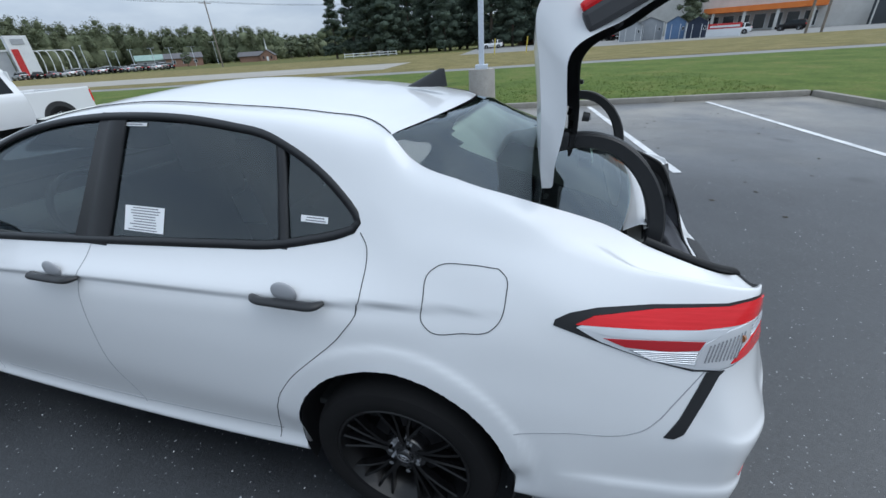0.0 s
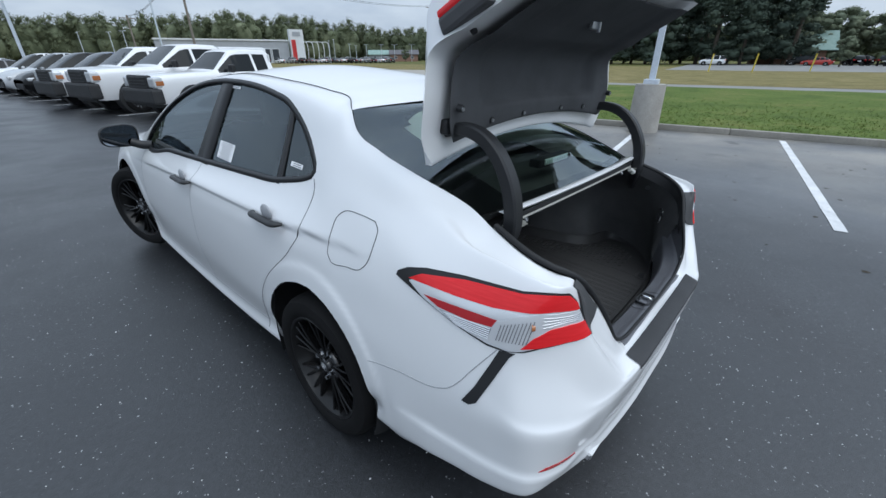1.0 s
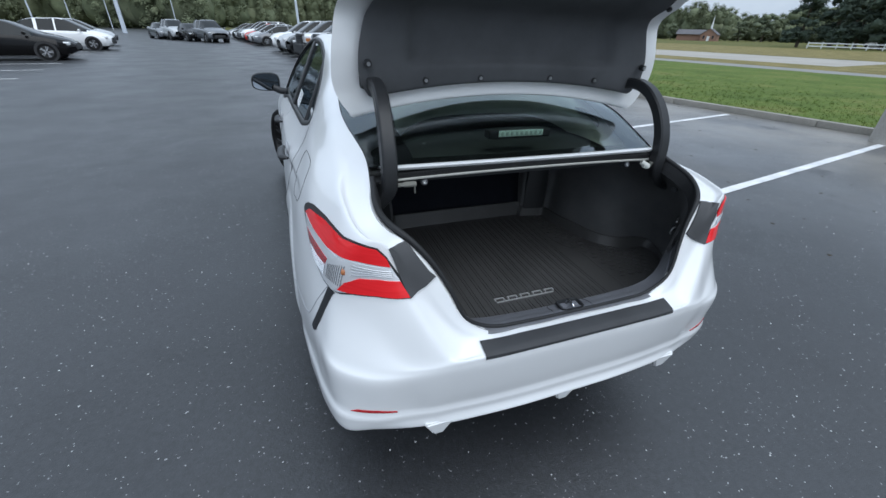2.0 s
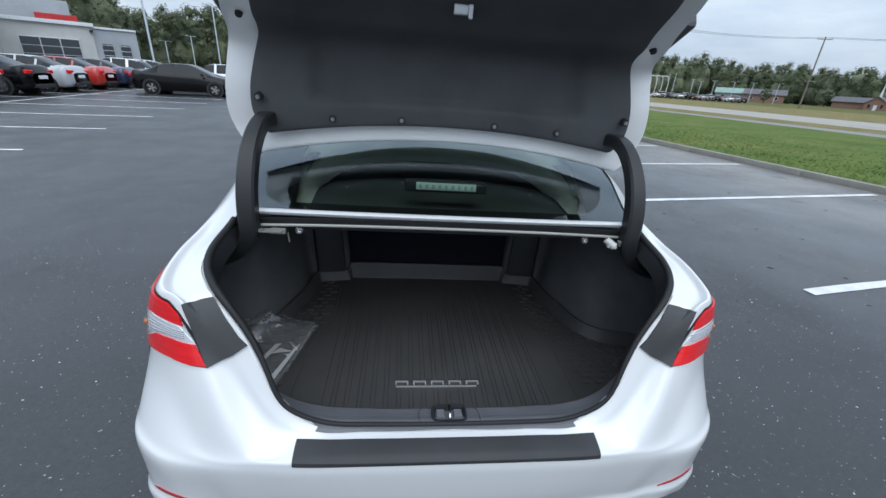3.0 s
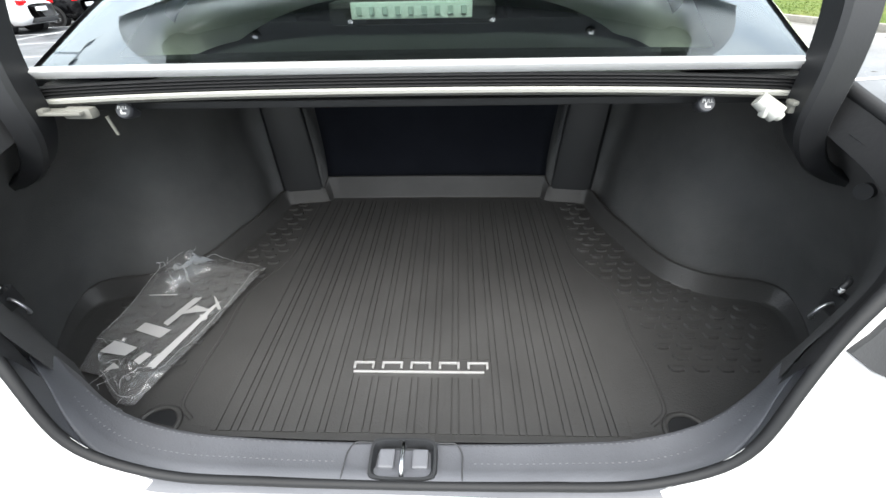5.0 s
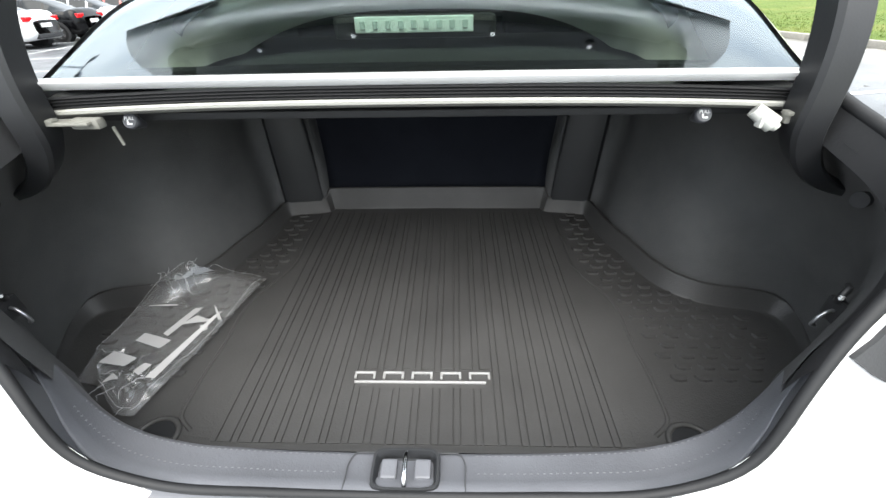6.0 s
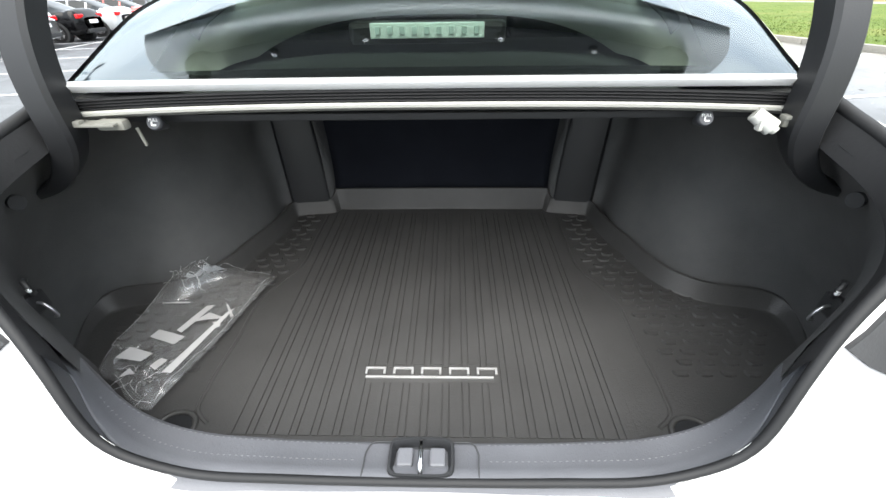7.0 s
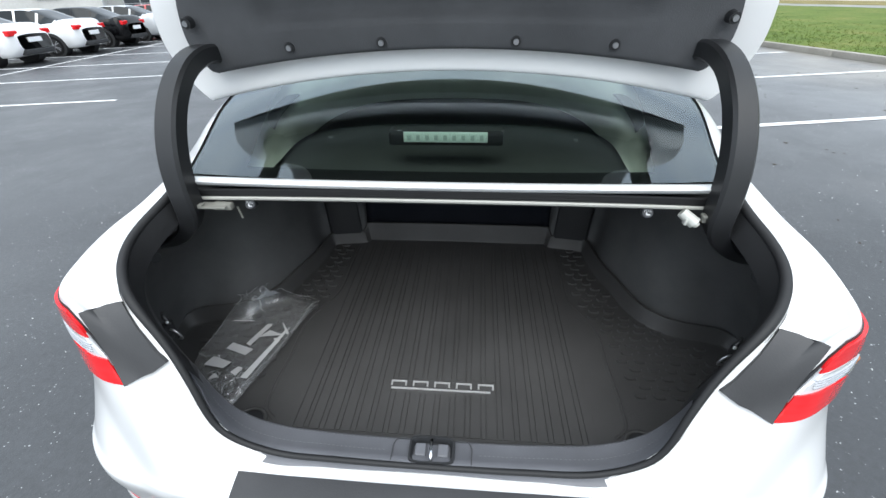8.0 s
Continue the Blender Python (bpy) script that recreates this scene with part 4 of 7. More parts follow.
# Ledge under the rear glass: painted lip, gasket folds and inner edge.
prof = [(.465, 1.146), (.434, 1.164), (.426, 1.1690), (.414, 1.1700), (.4055, 1.1690), (.4020, 1.1665), (.4035, 1.1625), (.4125, 1.1545)]
prof_black = [(.4120, 1.1548), (.4075, 1.1520), (.4115, 1.1500), (.4080, 1.1475), (.4120, 1.1455), (.4085, 1.1430), (.4125, 1.1410), (.4090, 1.1385), (.413, 1.1365)]
prof_lip = [(.410, 1.1365), (.4065, 1.134), (.4075, 1.1295), (.431, 1.1195), (.50, 1.105)]
for nm, pr, mt in (("ledge_panel", prof, WHITE_PAINT), ("ledge_gasket", prof_black, RUBBER), ("ledge_inner_edge", prof_lip, material("inner_primer", (.42, .42, .39), .5))):
    rows = []
    for x in np.linspace(-.585, .585, 45):
        q = (abs(x) / .585) ** 2.5
        rows.append([(x, y + .030 * q, z - .008 * q - (.012 * q if nm != "ledge_panel" else 0)) for y, z in pr])
    part(nm, grid_mesh(nm, rows, flip=False, sharp=50), mt, sedan)

# Trunk lining: side walls with the wheel housings, front wall, roof of the trunk.
FLOOR_Z = .578
PULL_GREY = plastic("pull_grey", (.055, .058, .066), .4, 300, .1)
half = [(0, .195), (.2, .197), (.38, .204), (.51, .222), (.63, .255), (.74, .32), (.83, .41), (.862, .50), (.852, .575), (.80, .600), (.735, .608), (.68, .632), (.635, .675), (.605, .745), (.575, .84), (.552, .93), (.545, 1.05), (.46, 1.068), (.386, 1.078), (.382, 1.11), (.2, 1.115), (0, 1.115)]
half = smooth_path(np.array([(x, y, FLOOR_Z) for x, y in half]), 90)
wall1 = smooth_path(np.array([(0, .185, .62), (.25, .185, .625), (.42, .19, .64), (.53, .215, .66), (.65, .255, .68), (.755, .325, .70), (.832, .42, .72), (.838, .51, .72), (.825, .59, .72), (.78, .625, .72), (.72, .635, .72), (.672, .66, .72), (.638, .705, .72), (.612, .77, .72), (.585, .86, .72), (.565, .95, .72), (.556, 1.07, .72), (.47, 1.088, .72), (.392, 1.095, .72), (.386, 1.17, .72), (.2, 1.19, .72), (0, 1.19, .72)]), 90)
wall2 = smooth_path(np.array([(0, .165, .655), (.25, .165, .66), (.40, .190, .655), (.52, .225, .70), (.62, .265, .80), (.690, .325, .92), (.735, .43, .94), (.752, .53, .93), (.735, .61, .92), (.695, .665, .92), (.66, .71, .92), (.635, .76, .92), (.615, .83, .92), (.60, .90, .92), (.592, .98, .92), (.588, 1.09, .92), (.51, 1.112, .92), (.432, 1.122, .92), (.428, 1.22, .92), (.2, 1.24, .92), (0, 1.24, .92)]), 90)
lip_in = inset(EDGE, .030, -.022)
lip_in = lip_in - np.stack([0 * lip_in[:, 0], -.03 * np.clip((.93 - lip_in[:, 2]) / .1, 0, 1), .045 * np.clip((.93 - lip_in[:, 2]) / .1, 0, 1)], 1)
wall3 = smooth_path(np.concatenate([lip_in[::4], [(.60, .50, 1.085), (.62, .62, 1.085), (.61, .80, 1.08), (.59, .95, 1.07), (.57, 1.05, 1.06), (.54, 1.12, 1.05), (.48, 1.14, 1.04), (.468, 1.25, 1.03), (.2, 1.27, 1.03), (0, 1.27, 1.03)]]), 90)
SEAT_FELT = plastic("seat_back_felt", (.016, .018, .024), .95, 300, .3, .1)
for side in (-1, 1):
    rows = np.stack([half, wall1, wall2, wall3]) * (side, 1, 1)
    L = np.arange(4.0)
    dense = hermite(rows, L, np.linspace(0, 3, 16))
    kk = int(np.argmax((half[:, 0] < .388) & (half[:, 1] > 1.03)))
    # Behind the sill cover the lining stays low; it rises where the cover ends.
    k0 = int(np.argmax((wall3[:, 2] > .912) & (wall2[:, 0] > .545)))
    dense[4:, :k0] = dense[3:4, :k0]
    part("trunk_side_liner", grid_mesh("trunk_side_liner", dense[:, :kk + 1], flip=side > 0), CARPET, sedan, "black carpeted trunk wall")
    part("seat_back_felt", grid_mesh("seat_back_felt", dense[:, kk:], flip=side > 0), SEAT_FELT, sedan, "black felt back of the rear seat")
part("trunk_floor", boxes(((0, .66, FLOOR_Z - .02), (1.5, .98, .02), .004)), CARPET, sedan)
part("trunk_ceiling", boxes(((0, .88, 1.098), (1.3, .82, .012), .003)), DARK_PLASTIC, sedan)
part("seat_back_panel", boxes(((0, 1.245, .83), (.9, .02, .56), .006)), SEAT_FELT, sedan)
for side in (-1, 1):
    rows = []
    for f in np.linspace(0, 1, 9):
        z = .60 + .49 * f
        x0, x1 = .396 + .055 * f ** 1.3, .530 + .030 * f
        y0, y1 = 1.066 + .050 * f, 1.046 + .050 * f
        rows.append([(side * x, y, z) for x, y in ((x0 + .004, y0 + .05), (x0, y0 + .006), (x0 + .006, y0), (x1 - .012, y1), (x1, y1 + .010), (x1 + .004, y1 + .05))])
    part("seat_frame_cover", grid_mesh("seat_frame_cover", rows, flip=side < 0, sharp=40), SATIN_BLACK, sedan, "black plastic cover beside the seat back")
    # Release pull, stay of the hinge and the tie-down hook on the wall.
    face = Matrix.Translation((side * .436, .436, 1.1025)) @ pose(0, 0, 0, 62)
    pull = part("seat_release", lathe("seat_release", [(.0, .0), (.0105, .0), (.012, -.0015), (.0125, -.004), (.0115, -.010), (.005, -.03)], 28, "z"), PULL_GREY, sedan, "round grey seat release pull", m=face)
    tx = bpy.data.curves.new("pull_text", "FONT")
    tx.body, tx.size, tx.align_x, tx.extrude = "PULL", .0072, "CENTER", .0003
    tob = bpy.data.objects.new("pull_text_curve", tx)
    scene.collection.objects.link(tob)
    dg = bpy.context.evaluated_depsgraph_get()
    tme = bpy.data.meshes.new_from_object(tob.evaluated_get(dg))
    bpy.data.objects.remove(tob)
    part("pull_lettering", tme, PAPER, pull, m=pose(0, .0010, .0006))
    part("pull_mark", boxes(((.001, -.0050, .0006), (.0075, .0022, .0006), 0), ((-.0025, -.0022, .0006), (.0024, .0050, .0006), 0)), PAPER, pull)
    hook = smooth_path([(side * .600, .252, .882), (side * .582, .246, .884), (side * .573, .245, .873), (side * .574, .247, .860), (side * .586, .252, .853)], 18)
    part("cargo_hook", tube("cargo_hook", hook, .0024, 8), STEEL, sedan)
    part("hook_base", boxes(((side * .604, .254, .880), (.014, .03, .035), .004)), SATIN_BLACK, sedan)
    part("cargo_net_stud", tube("cargo_net_stud", smooth_path([(side * .606, .262, .918), (side * .594, .250, .922), (side * .586, .246, .914), (side * .590, .250, .902)], 14), .0045, 8), SATIN_BLACK, sedan)
    part("stud_face", boxes(((side * .586, .244, .913), (.006, .004, .007), .001)), PAPER, sedan)
    part("liner_clip", cyl_bm((side * .66, .36, 1.0), (side * .652, .357, 1.0), .012, .012, 16), DARK_PLASTIC, sedan)

# Sill cover with a latch in the middle and stitched grain lines.
I_ = np.array([(0, .126, .722), (.225, .131, .722), (.334, .138, .725), (.388, .146, .732), (.443, .160, .748), (.495, .183, .78), (.534, .206, .818)])
O_ = np.array([(0, .064, .733), (.21, .066, .733), (.352, .072, .740), (.403, .084, .756), (.452, .114, .788), (.488, .148, .822), (.520, .174, .846)])
I_, O_ = smooth_path(I_, 48), smooth_path(O_, 48)
sill_rows = []
for side in (-1, 1):
    half_rows = []
    for k, (p, q) in enumerate(zip(I_, O_)):
        w = p - q
        half_rows.append([q - w * (.06 + .30 * (k / 47) ** 1.5) - (0, 0, .016), q - w * .02 - (0, 0, .010), q, q + w * .10 + (0, 0, .0035), q + w * .36 + (0, 0, .002), q + w * .44 + (0, 0, -.0015), q + w * .90, p - (0, 0, .0015), p + w * .08 - (0, 0, .012), p + w * .30 - (0, 0, .06), p + w * .4 - (0, 0, .125)])
    half_rows = np.array(half_rows) * (side, 1, 1)
    sill_rows = half_rows[::-1] if side < 0 else np.concatenate([sill_rows, half_rows[1:]])
part("sill_cover", facing(grid_mesh("sill_cover", sill_rows), (0, .2, 1)), SILL_PLASTIC, sedan, "grey moulded sill cover")
# At each corner a flange of the cover runs up to the seal.
for side in (-1, 1):
    rim = SEAL[SEAL[:, 0] * side > .25] * (side, 1, 1)
    rim = smooth_path(rim[np.argsort(rim[:, 0] + rim[:, 2])], 400)
    rim = rim[(rim[:, 2] < .935)]
    flange = []
    for k in range(20, 48):
        far = rim[int((k - 20) / 27 * (len(rim) - 1))]
        near = O_[k] - (0, 0, .003)
        flange.append([(near + (far - near) * a - (0, 0, .006 * math.sin(math.pi * a))) * (side, 1, 1) for a in np.linspace(0, 1, 6)])
    part("sill_flange", facing(grid_mesh("sill_flange", flange), (0, .2, 1)), SILL_PLASTIC, sedan)
# Two rows of short moulded stitches along the cover.
bm = bmesh.new()
for side in (-1, 1):
    for k in range(46):
        f = (8 + k * .72) / 47
        j = f * 47
        p, q = (np.array([np.interp(j, np.arange(48), A[:, c]) for c in range(3)]) for A in (I_, O_))
        for m_ in (.52, .93):
            c = q + (p - q) * m_ + (0, 0, .0004)
            box(bm, (side * c[0], c[1], c[2]), (.0030, .0007, .0006))
tagged(part("sill_stitches", bm, material("stitch_grey", (.19, .19, .20), .6), sedan), kind="stuff")
rows = []
for k in np.linspace(0, 2 * math.pi, 36, endpoint=False):
    c, s_ = math.cos(k), math.sin(k)
    u, v = math.copysign(abs(c) ** .35, c), math.copysign(abs(s_) ** .35, s_)
    rows.append([(u * a, .098 + v * b, z) for a, b, z in ((.047, .029, .730), (.0455, .0275, .7385), (.042, .0245, .7385), (.039, .0215, .732), (.037, .020, .724), (.02, .01, .723), (.0, .0, .723))])
latch = part("latch", grid_mesh("latch", rows, close_u=True, sharp=35), SATIN_BLACK, sedan, "black latch recess with a steel striker")
part("striker", tube("striker", smooth_path([(0, .076, .728), (0, .080, .742), (0, .098, .745), (0, .116, .742), (0, .120, .728)], 16), .0036, 8), CHROME, latch)
for s in (-1, 1):
    part("latch_wall", boxes(((s * .023, .100, .7285), (.022, .026, .010), .003)), SILL_PLASTIC, latch)
    part("cover_gap", tube("cover_gap", smooth_path([(s * .080, .066, .7345), (s * .080, .09, .7315), (s * .080, .112, .7255), (s * .074, .124, .7235), (s * .05, .1265, .7230), (0, .127, .7228)], 24), .0011, 5), SEAM, sedan)

# Gooseneck hinge arms.
BRACKET_PRIMER = material("bracket_primer", (.20, .20, .18), .5)
LAMP_PLASTIC = material("milky_plastic", (.52, .53, .50), .3, 0, .3)
for side in (-1, 1):
    arm = [(.76, .47, .955), (.70, .455, .975), (.635, .437, 1.010), (.588, .422, 1.055), (.566, .413, 1.095), (.563, .411, 1.125), (.563, .412, 1.15), (.563, .423, 1.21), (.562, .449, 1.27), (.560, .487, 1.322), (.557, .55, 1.368), (.555, .64, 1.383), (.554, .70, 1.368)]
    pts = smooth_path(np.array(arm) * (side, 1, 1), 44)
    tan = np.gradient(pts, axis=0)
    tan /= np.linalg.norm(tan, axis=1)[:, None]
    rows = []
    for k, (p, tn) in enumerate(zip(pts, tan)):
        up = np.array([0, -tn[2], tn[1]])
        wx, wy = np.interp(k / 43, [0, .5, .85, 1], [.024, .024, .022, .020]), np.interp(k / 43, [0, .5, 1], [.024, .023, .019])
        sect = [(a * (wx - .006) + b * .006, c * (wy - .006) + d * .006) for a, c, b, d in ((1, -1, 0, -1), (1, -1, 1, 0), (1, 1, 1, 0), (1, 1, 0, 1), (-1, 1, 0, 1), (-1, 1, -1, 0), (-1, -1, -1, 0), (-1, -1, 0, -1))]
        rows.append([p + np.array([u, 0, 0]) + up * v for u, v in sect])
    part("hinge_arm", outward(grid_mesh("hinge_arm", rows, close_v=True, sharp=35)), SATIN_BLACK, sedan, "black curved hinge arm")
    bracket = bmesh.new()
    if side < 0:
        box(bracket, (-.515, .418, 1.106), (.075, .026, .005), .002)
        box(bracket, (-.492, .424, 1.103), (.045, .018, .016), .005)
        box(bracket, (-.545, .412, 1.110), (.030, .014, .006), .002)
        cyl(bracket, (-.470, .440, 1.092), (-.468, .442, 1.062), .0025, .0025, 8)
        part("hinge_bracket", mesh_bm("hinge_bracket", bracket, True, 40), BRACKET_PRIMER, sedan, "pale primer-coloured hinge bracket")
    else:
        box(bracket, (.553, .412, 1.110), (.042, .016, .006), .002)
        box(bracket, (.540, .414, 1.103), (.012, .012, .016), .003)
        part("hinge_bracket", mesh_bm("hinge_bracket", bracket, True, 40), BRACKET_PRIMER, sedan, "pale primer-coloured hinge bracket")
        lampb = bmesh.new()
        cyl(lampb, (.497, .424, 1.112), (.522, .410, 1.094), .011, .013, 14)
        cyl(lampb, (.520, .411, 1.095), (.527, .407, 1.090), .009, .006, 12)
        box(lampb, (.503, .412, 1.098), (.006, .012, .016), .002)
        part("trunk_lamp", mesh_bm("trunk_lamp", lampb, True, 40), LAMP_PLASTIC, sedan, "small milky plastic trunk lamp")

# Raised trunk lid: outer skin, inner frame, felt panel, clips, lock, lamps.
skin_prof = [(.728, 1.262, .625), (.735, 1.31, .630), (.741, 1.38, .625), (.747, 1.46, .610), (.756, 1.53, .595), (.765, 1.59, .584), (.777, 1.65, .578), (.775, 1.70, .580), (.74, 1.738, .588), (.66, 1.762, .60), (.54, 1.785, .60), (.43, 1.80, .58), (.33, 1.81, .55)]
SK = hermite(np.array(skin_prof), np.arange(len(skin_prof)) * 1.0, np.linspace(0, len(skin_prof) - 1, 50))
rows = []
for y, z, w in SK:
    f = max(0, 1 - (z - 1.262) / .25)
    rows.append([(a * w, y + .05 * (1 - a * a) * (1 - .6 * min(1, max(0, (z - 1.6) * 8))), z + .068 * f * (1 - a * a) + .02 * (1 - a * a) * min(1, max(0, (z - 1.66) * 12))) for a in np.linspace(-1, 1, 41)])
lid = part("trunk_lid", grid_mesh("trunk_lid", rows, flip=True), WHITE_PAINT, sedan, "white trunk lid standing upright")
inner_prof = [(.728, 1.262, .625), (.702, 1.264, .622), (.6985, 1.30, .652), (.6975, 1.345, .676), (.688, 1.40, .687), (.683, 1.47, .682), (.690, 1.54, .670), (.691, 1.585, .660), (.672, 1.615, .650), (.632, 1.638, .640), (.585, 1.658, .628), (.535, 1.69, .614), (.44, 1.745, .596), (.36, 1.79, .57), (.33, 1.81, .55)]
IN = hermite(np.array(inner_prof), np.arange(len(inner_prof)) * 1.0, np.linspace(0, len(inner_prof) - 1, 56))


def inner_point(y, z, w, a, off=0.0):
    f = max(0, 1 - (z - 1.262) / .25)
    return (a * w, y + .012 * (1 - a * a) - off, z + .068 * f * (1 - a * a))


rows = [[inner_point(y, z, w, a, -.035 * max(0, 1 - (abs(a) / .86) ** 8) * min(1, max(0, (z - 1.335) / .03))) for a in np.linspace(-1, 1, 41)] for y, z, w in IN]
part("lid_inner_frame", grid_mesh("lid_inner_frame", rows), WHITE_PAINT, lid, "white painted inner frame of the lid")
# Side walls of the lid between its skin and its inner frame.
for side in (-1, 1):
    outer = [(side * w, y, z) for y, z, w in SK]
    inner = hermite(np.array([(side * w, y, z) for y, z, w in IN]), np.linspace(0, 1, len(IN)), np.linspace(0, 1, len(SK)))
    mid = [((o[0] + i[0]) / 2 + side * .006, (o[1] + i[1]) / 2, (o[2] + i[2]) / 2) for o, i in zip(outer, inner)]
    part("lid_side", facing(grid_mesh("lid_side", [outer, mid, [tuple(p) for p in inner]], sharp=60), (side, 0, 0)), WHITE_PAINT, lid)
felt_prof = [(.684, 1.335, .56), (.676, 1.347, .575), (.668, 1.40, .60), (.669, 1.47, .60), (.676, 1.54, .585), (.675, 1.58, .572), (.654, 1.610, .556), (.617, 1.631, .546), (.57, 1.652, .54), (.52, 1.686, .53), (.43, 1.738, .52), (.37, 1.773, .50), (.362, 1.78, .49)]
FE = hermite(np.array(felt_prof), np.arange(len(felt_prof)) * 1.0, np.linspace(0, len(felt_prof) - 1, 60))
rows = []
for k, (y, z, w) in enumerate(FE):
    row = []
    for a in np.linspace(-1, 1, 61):
        x = abs(a * w)
        sunk = 1 / (1 + math.exp(-(z - 1.432) / .0035)) / (1 + math.exp((x - .42 + max(0, z - 1.60) * .2) / .007))
        p = inner_point(y, z, w, a, .016 - .034 * sunk)
        row.append(p)
    rows.append(row)
part("lid_felt_panel", grid_mesh("lid_felt_panel", rows), LID_TRIM, lid, "black felt lining of the lid")
for x, y, z in ((-.15, .712, 1.404), (.153, .712, 1.404), (-.365, .706, 1.396), (.366, .706, 1.396), (-.573, .672, 1.450), (.577, .672, 1.447)):
    clip = part("lid_clip", cyl_bm((x, y - .03, z - .004), (x, y - .047, z - .006), .0125, .011, 18), SATIN_BLACK, lid)
    part("clip_head", cyl_bm((x, y - .046, z - .006), (x, y - .051, z - .0065), .0065, .006, 14), STEEL, clip)
part("lid_lock", boxes(((0, .510, 1.700), (.05, .016, .026), .004), ((.018, .500, 1.696), (.012, .014, .034), .003)), STEEL, lid)
for side in (-1, 1):
    lean = pose(0, 0, 0, -28)
    part("lid_lamp", boxes(((0, 0, 0), (.05, .16, .022), .008)), RED_LENS, lid, "red lamp in the raised lid", m=pose(side * .618, .606, 1.724) @ lean)
    part("lid_lamp_cover", boxes(((0, 0, 0), (.085, .17, .050), .012)), plastic("lamp_cover", (.06, .061, .065), .5), lid, m=pose(side * .602, .590, 1.696) @ lean)
    part("lid_buffer", cyl_bm((side * .585, .60, 1.665), (side * .585, .585, 1.648), .012, .009, 12), RUBBER, lid)
    part("hinge_boot", boxes(((side * .565, .685, 1.385), (.06, .035, .05), .012)), SATIN_BLACK, lid)

# ---- cabin seen through the glass ----
part("parcel_shelf", boxes(((0, .87, 1.115), (1.24, .72, .02), .01)), SEAT_CLOTH, sedan)
part("headliner", grid_mesh("headliner", [[(a * .53, y, 1.40 + .035 * (1 - a * a) - .03 * abs(y - 2) ** 2 * .4) for a in np.linspace(-1, 1, 15)] for y in np.linspace(1.2, 2.85, 12)]), HEADLINER, sedan)


def under_glass(u, w, depth):
    """A place below the rear glass: u from its roof edge to its foot, w across from -1 to 1."""
    a, b = min(max(u, 0), 1) * 40, (min(max(w, -1), 1) + 1) * 20
    i, j = min(int(a), 39), min(int(b), 39)
    f, g = a - i, b - j
    p = (1 - f) * ((1 - g) * GLASS[i, j] + g * GLASS[i, j + 1]) + f * ((1 - g) * GLASS[i + 1, j] + g * GLASS[i + 1, j + 1])
    return (p[0], p[1] + .45 * depth, max(1.135, p[2] - .9 * depth))


# Pale moulded surround of the rear window: it runs up one pillar, under the roof's edge and down the other.
rows = []
for wide, high, depth in ((.90, .93, .026), (.84, .87, .027), (.79, .80, .032), (.75, .74, .046), (.72, .69, .070), (.71, .665, .11), (.705, .655, .15)):
    row = []
    for a in np.linspace(0, math.pi, 61):
        c, q = math.cos(a), math.sin(a)
        row.append(under_glass(.99 - high * abs(q) ** .55, math.copysign(abs(c) ** .55, c) * wide, depth))
    rows.append(row)
part("window_surround", facing(grid_mesh("window_surround", rows), (0, -.4, 1)), HEADLINER, sedan, "pale grey lining round the rear window")
for side in (-1, 1):
    part("door_lining", boxes(((side * .77, 2.2, .86), (.06, 2.2, .26), .03)), SEAT_CLOTH, sedan)


def seat_shape(w, h, d):
    bm = bmesh.new()
    box(bm, (0, 0, h / 2), (w, d, h), min(d, w) * .3)
    return mesh_bm("seat_back", bm, True, 60)


for x in (-.36, 0, .36):
    part("rear_headrest", seat_shape(.25, .17, .10), SEAT_CLOTH, sedan, m=pose(x, 1.42, 1.10))
part("rear_seat_back", seat_shape(1.25, .62, .18), SEAT_CLOTH, sedan, m=pose(0, 1.40, .54, -16))
part("rear_seat_cushion", seat_shape(1.25, .2, .5), SEAT_CLOTH, sedan, m=pose(0, 1.72, .42))
for x in (-.38, .38):
    part("front_seat_back", seat_shape(.50, .64, .17), SEAT_CLOTH, sedan, m=pose(x, 2.30, .55, -14))
    part("front_headrest", seat_shape(.25, .19, .10), SEAT_CLOTH, sedan, m=pose(x, 2.12, 1.19, -8))
part("dashboard", boxes(((0, 3.22, .80), (1.42, .40, .30), .06)), SEAT_CLOTH, sedan)
part("steering_wheel", tube("steering_wheel", [(-.38 + .185 * math.cos(a), 2.98 + .06 * math.sin(a), .93 + .175 * math.sin(a)) for a in np.linspace(0, 2 * math.pi, 30, endpoint=False)], .016, 8, True), SATIN_BLACK, sedan)
part("cabin_floor", boxes(((0, 2.4, .34), (1.5, 2.3, .03), .005)), SEAT_CLOTH, sedan)
# High brake lamp on the shelf, close behind the glass.
LENS_CELL = material("lens_cell", (.52, .66, .63), .2, 0, .6)
bl = part("high_brake_lamp", boxes(((0, .600, 1.208), (.27, .05, .034), .008)), SATIN_BLACK, sedan, "high-mounted brake lamp")
part("brake_lamp_lens", boxes(((0, .574, 1.213), (.195, .006, .024), .002)), LED, bl, "pale lens of the brake lamp")
for k in range(9):
    part("lens_cell", boxes(((-.084 + .021 * k, .5695, 1.213), (.0085, .003, .012), .001)), LENS_CELL, bl)
for side in (-1, 1):
    part("seat_belt", tube("seat_belt", smooth_path([(side * .50, .66, 1.125), (side * .49, .70, 1.19), (side * .47, .80, 1.235), (side * .44, 1.2, 1.16)], 20), .022, 8, squash=.15), SATIN_BLACK, sedan)

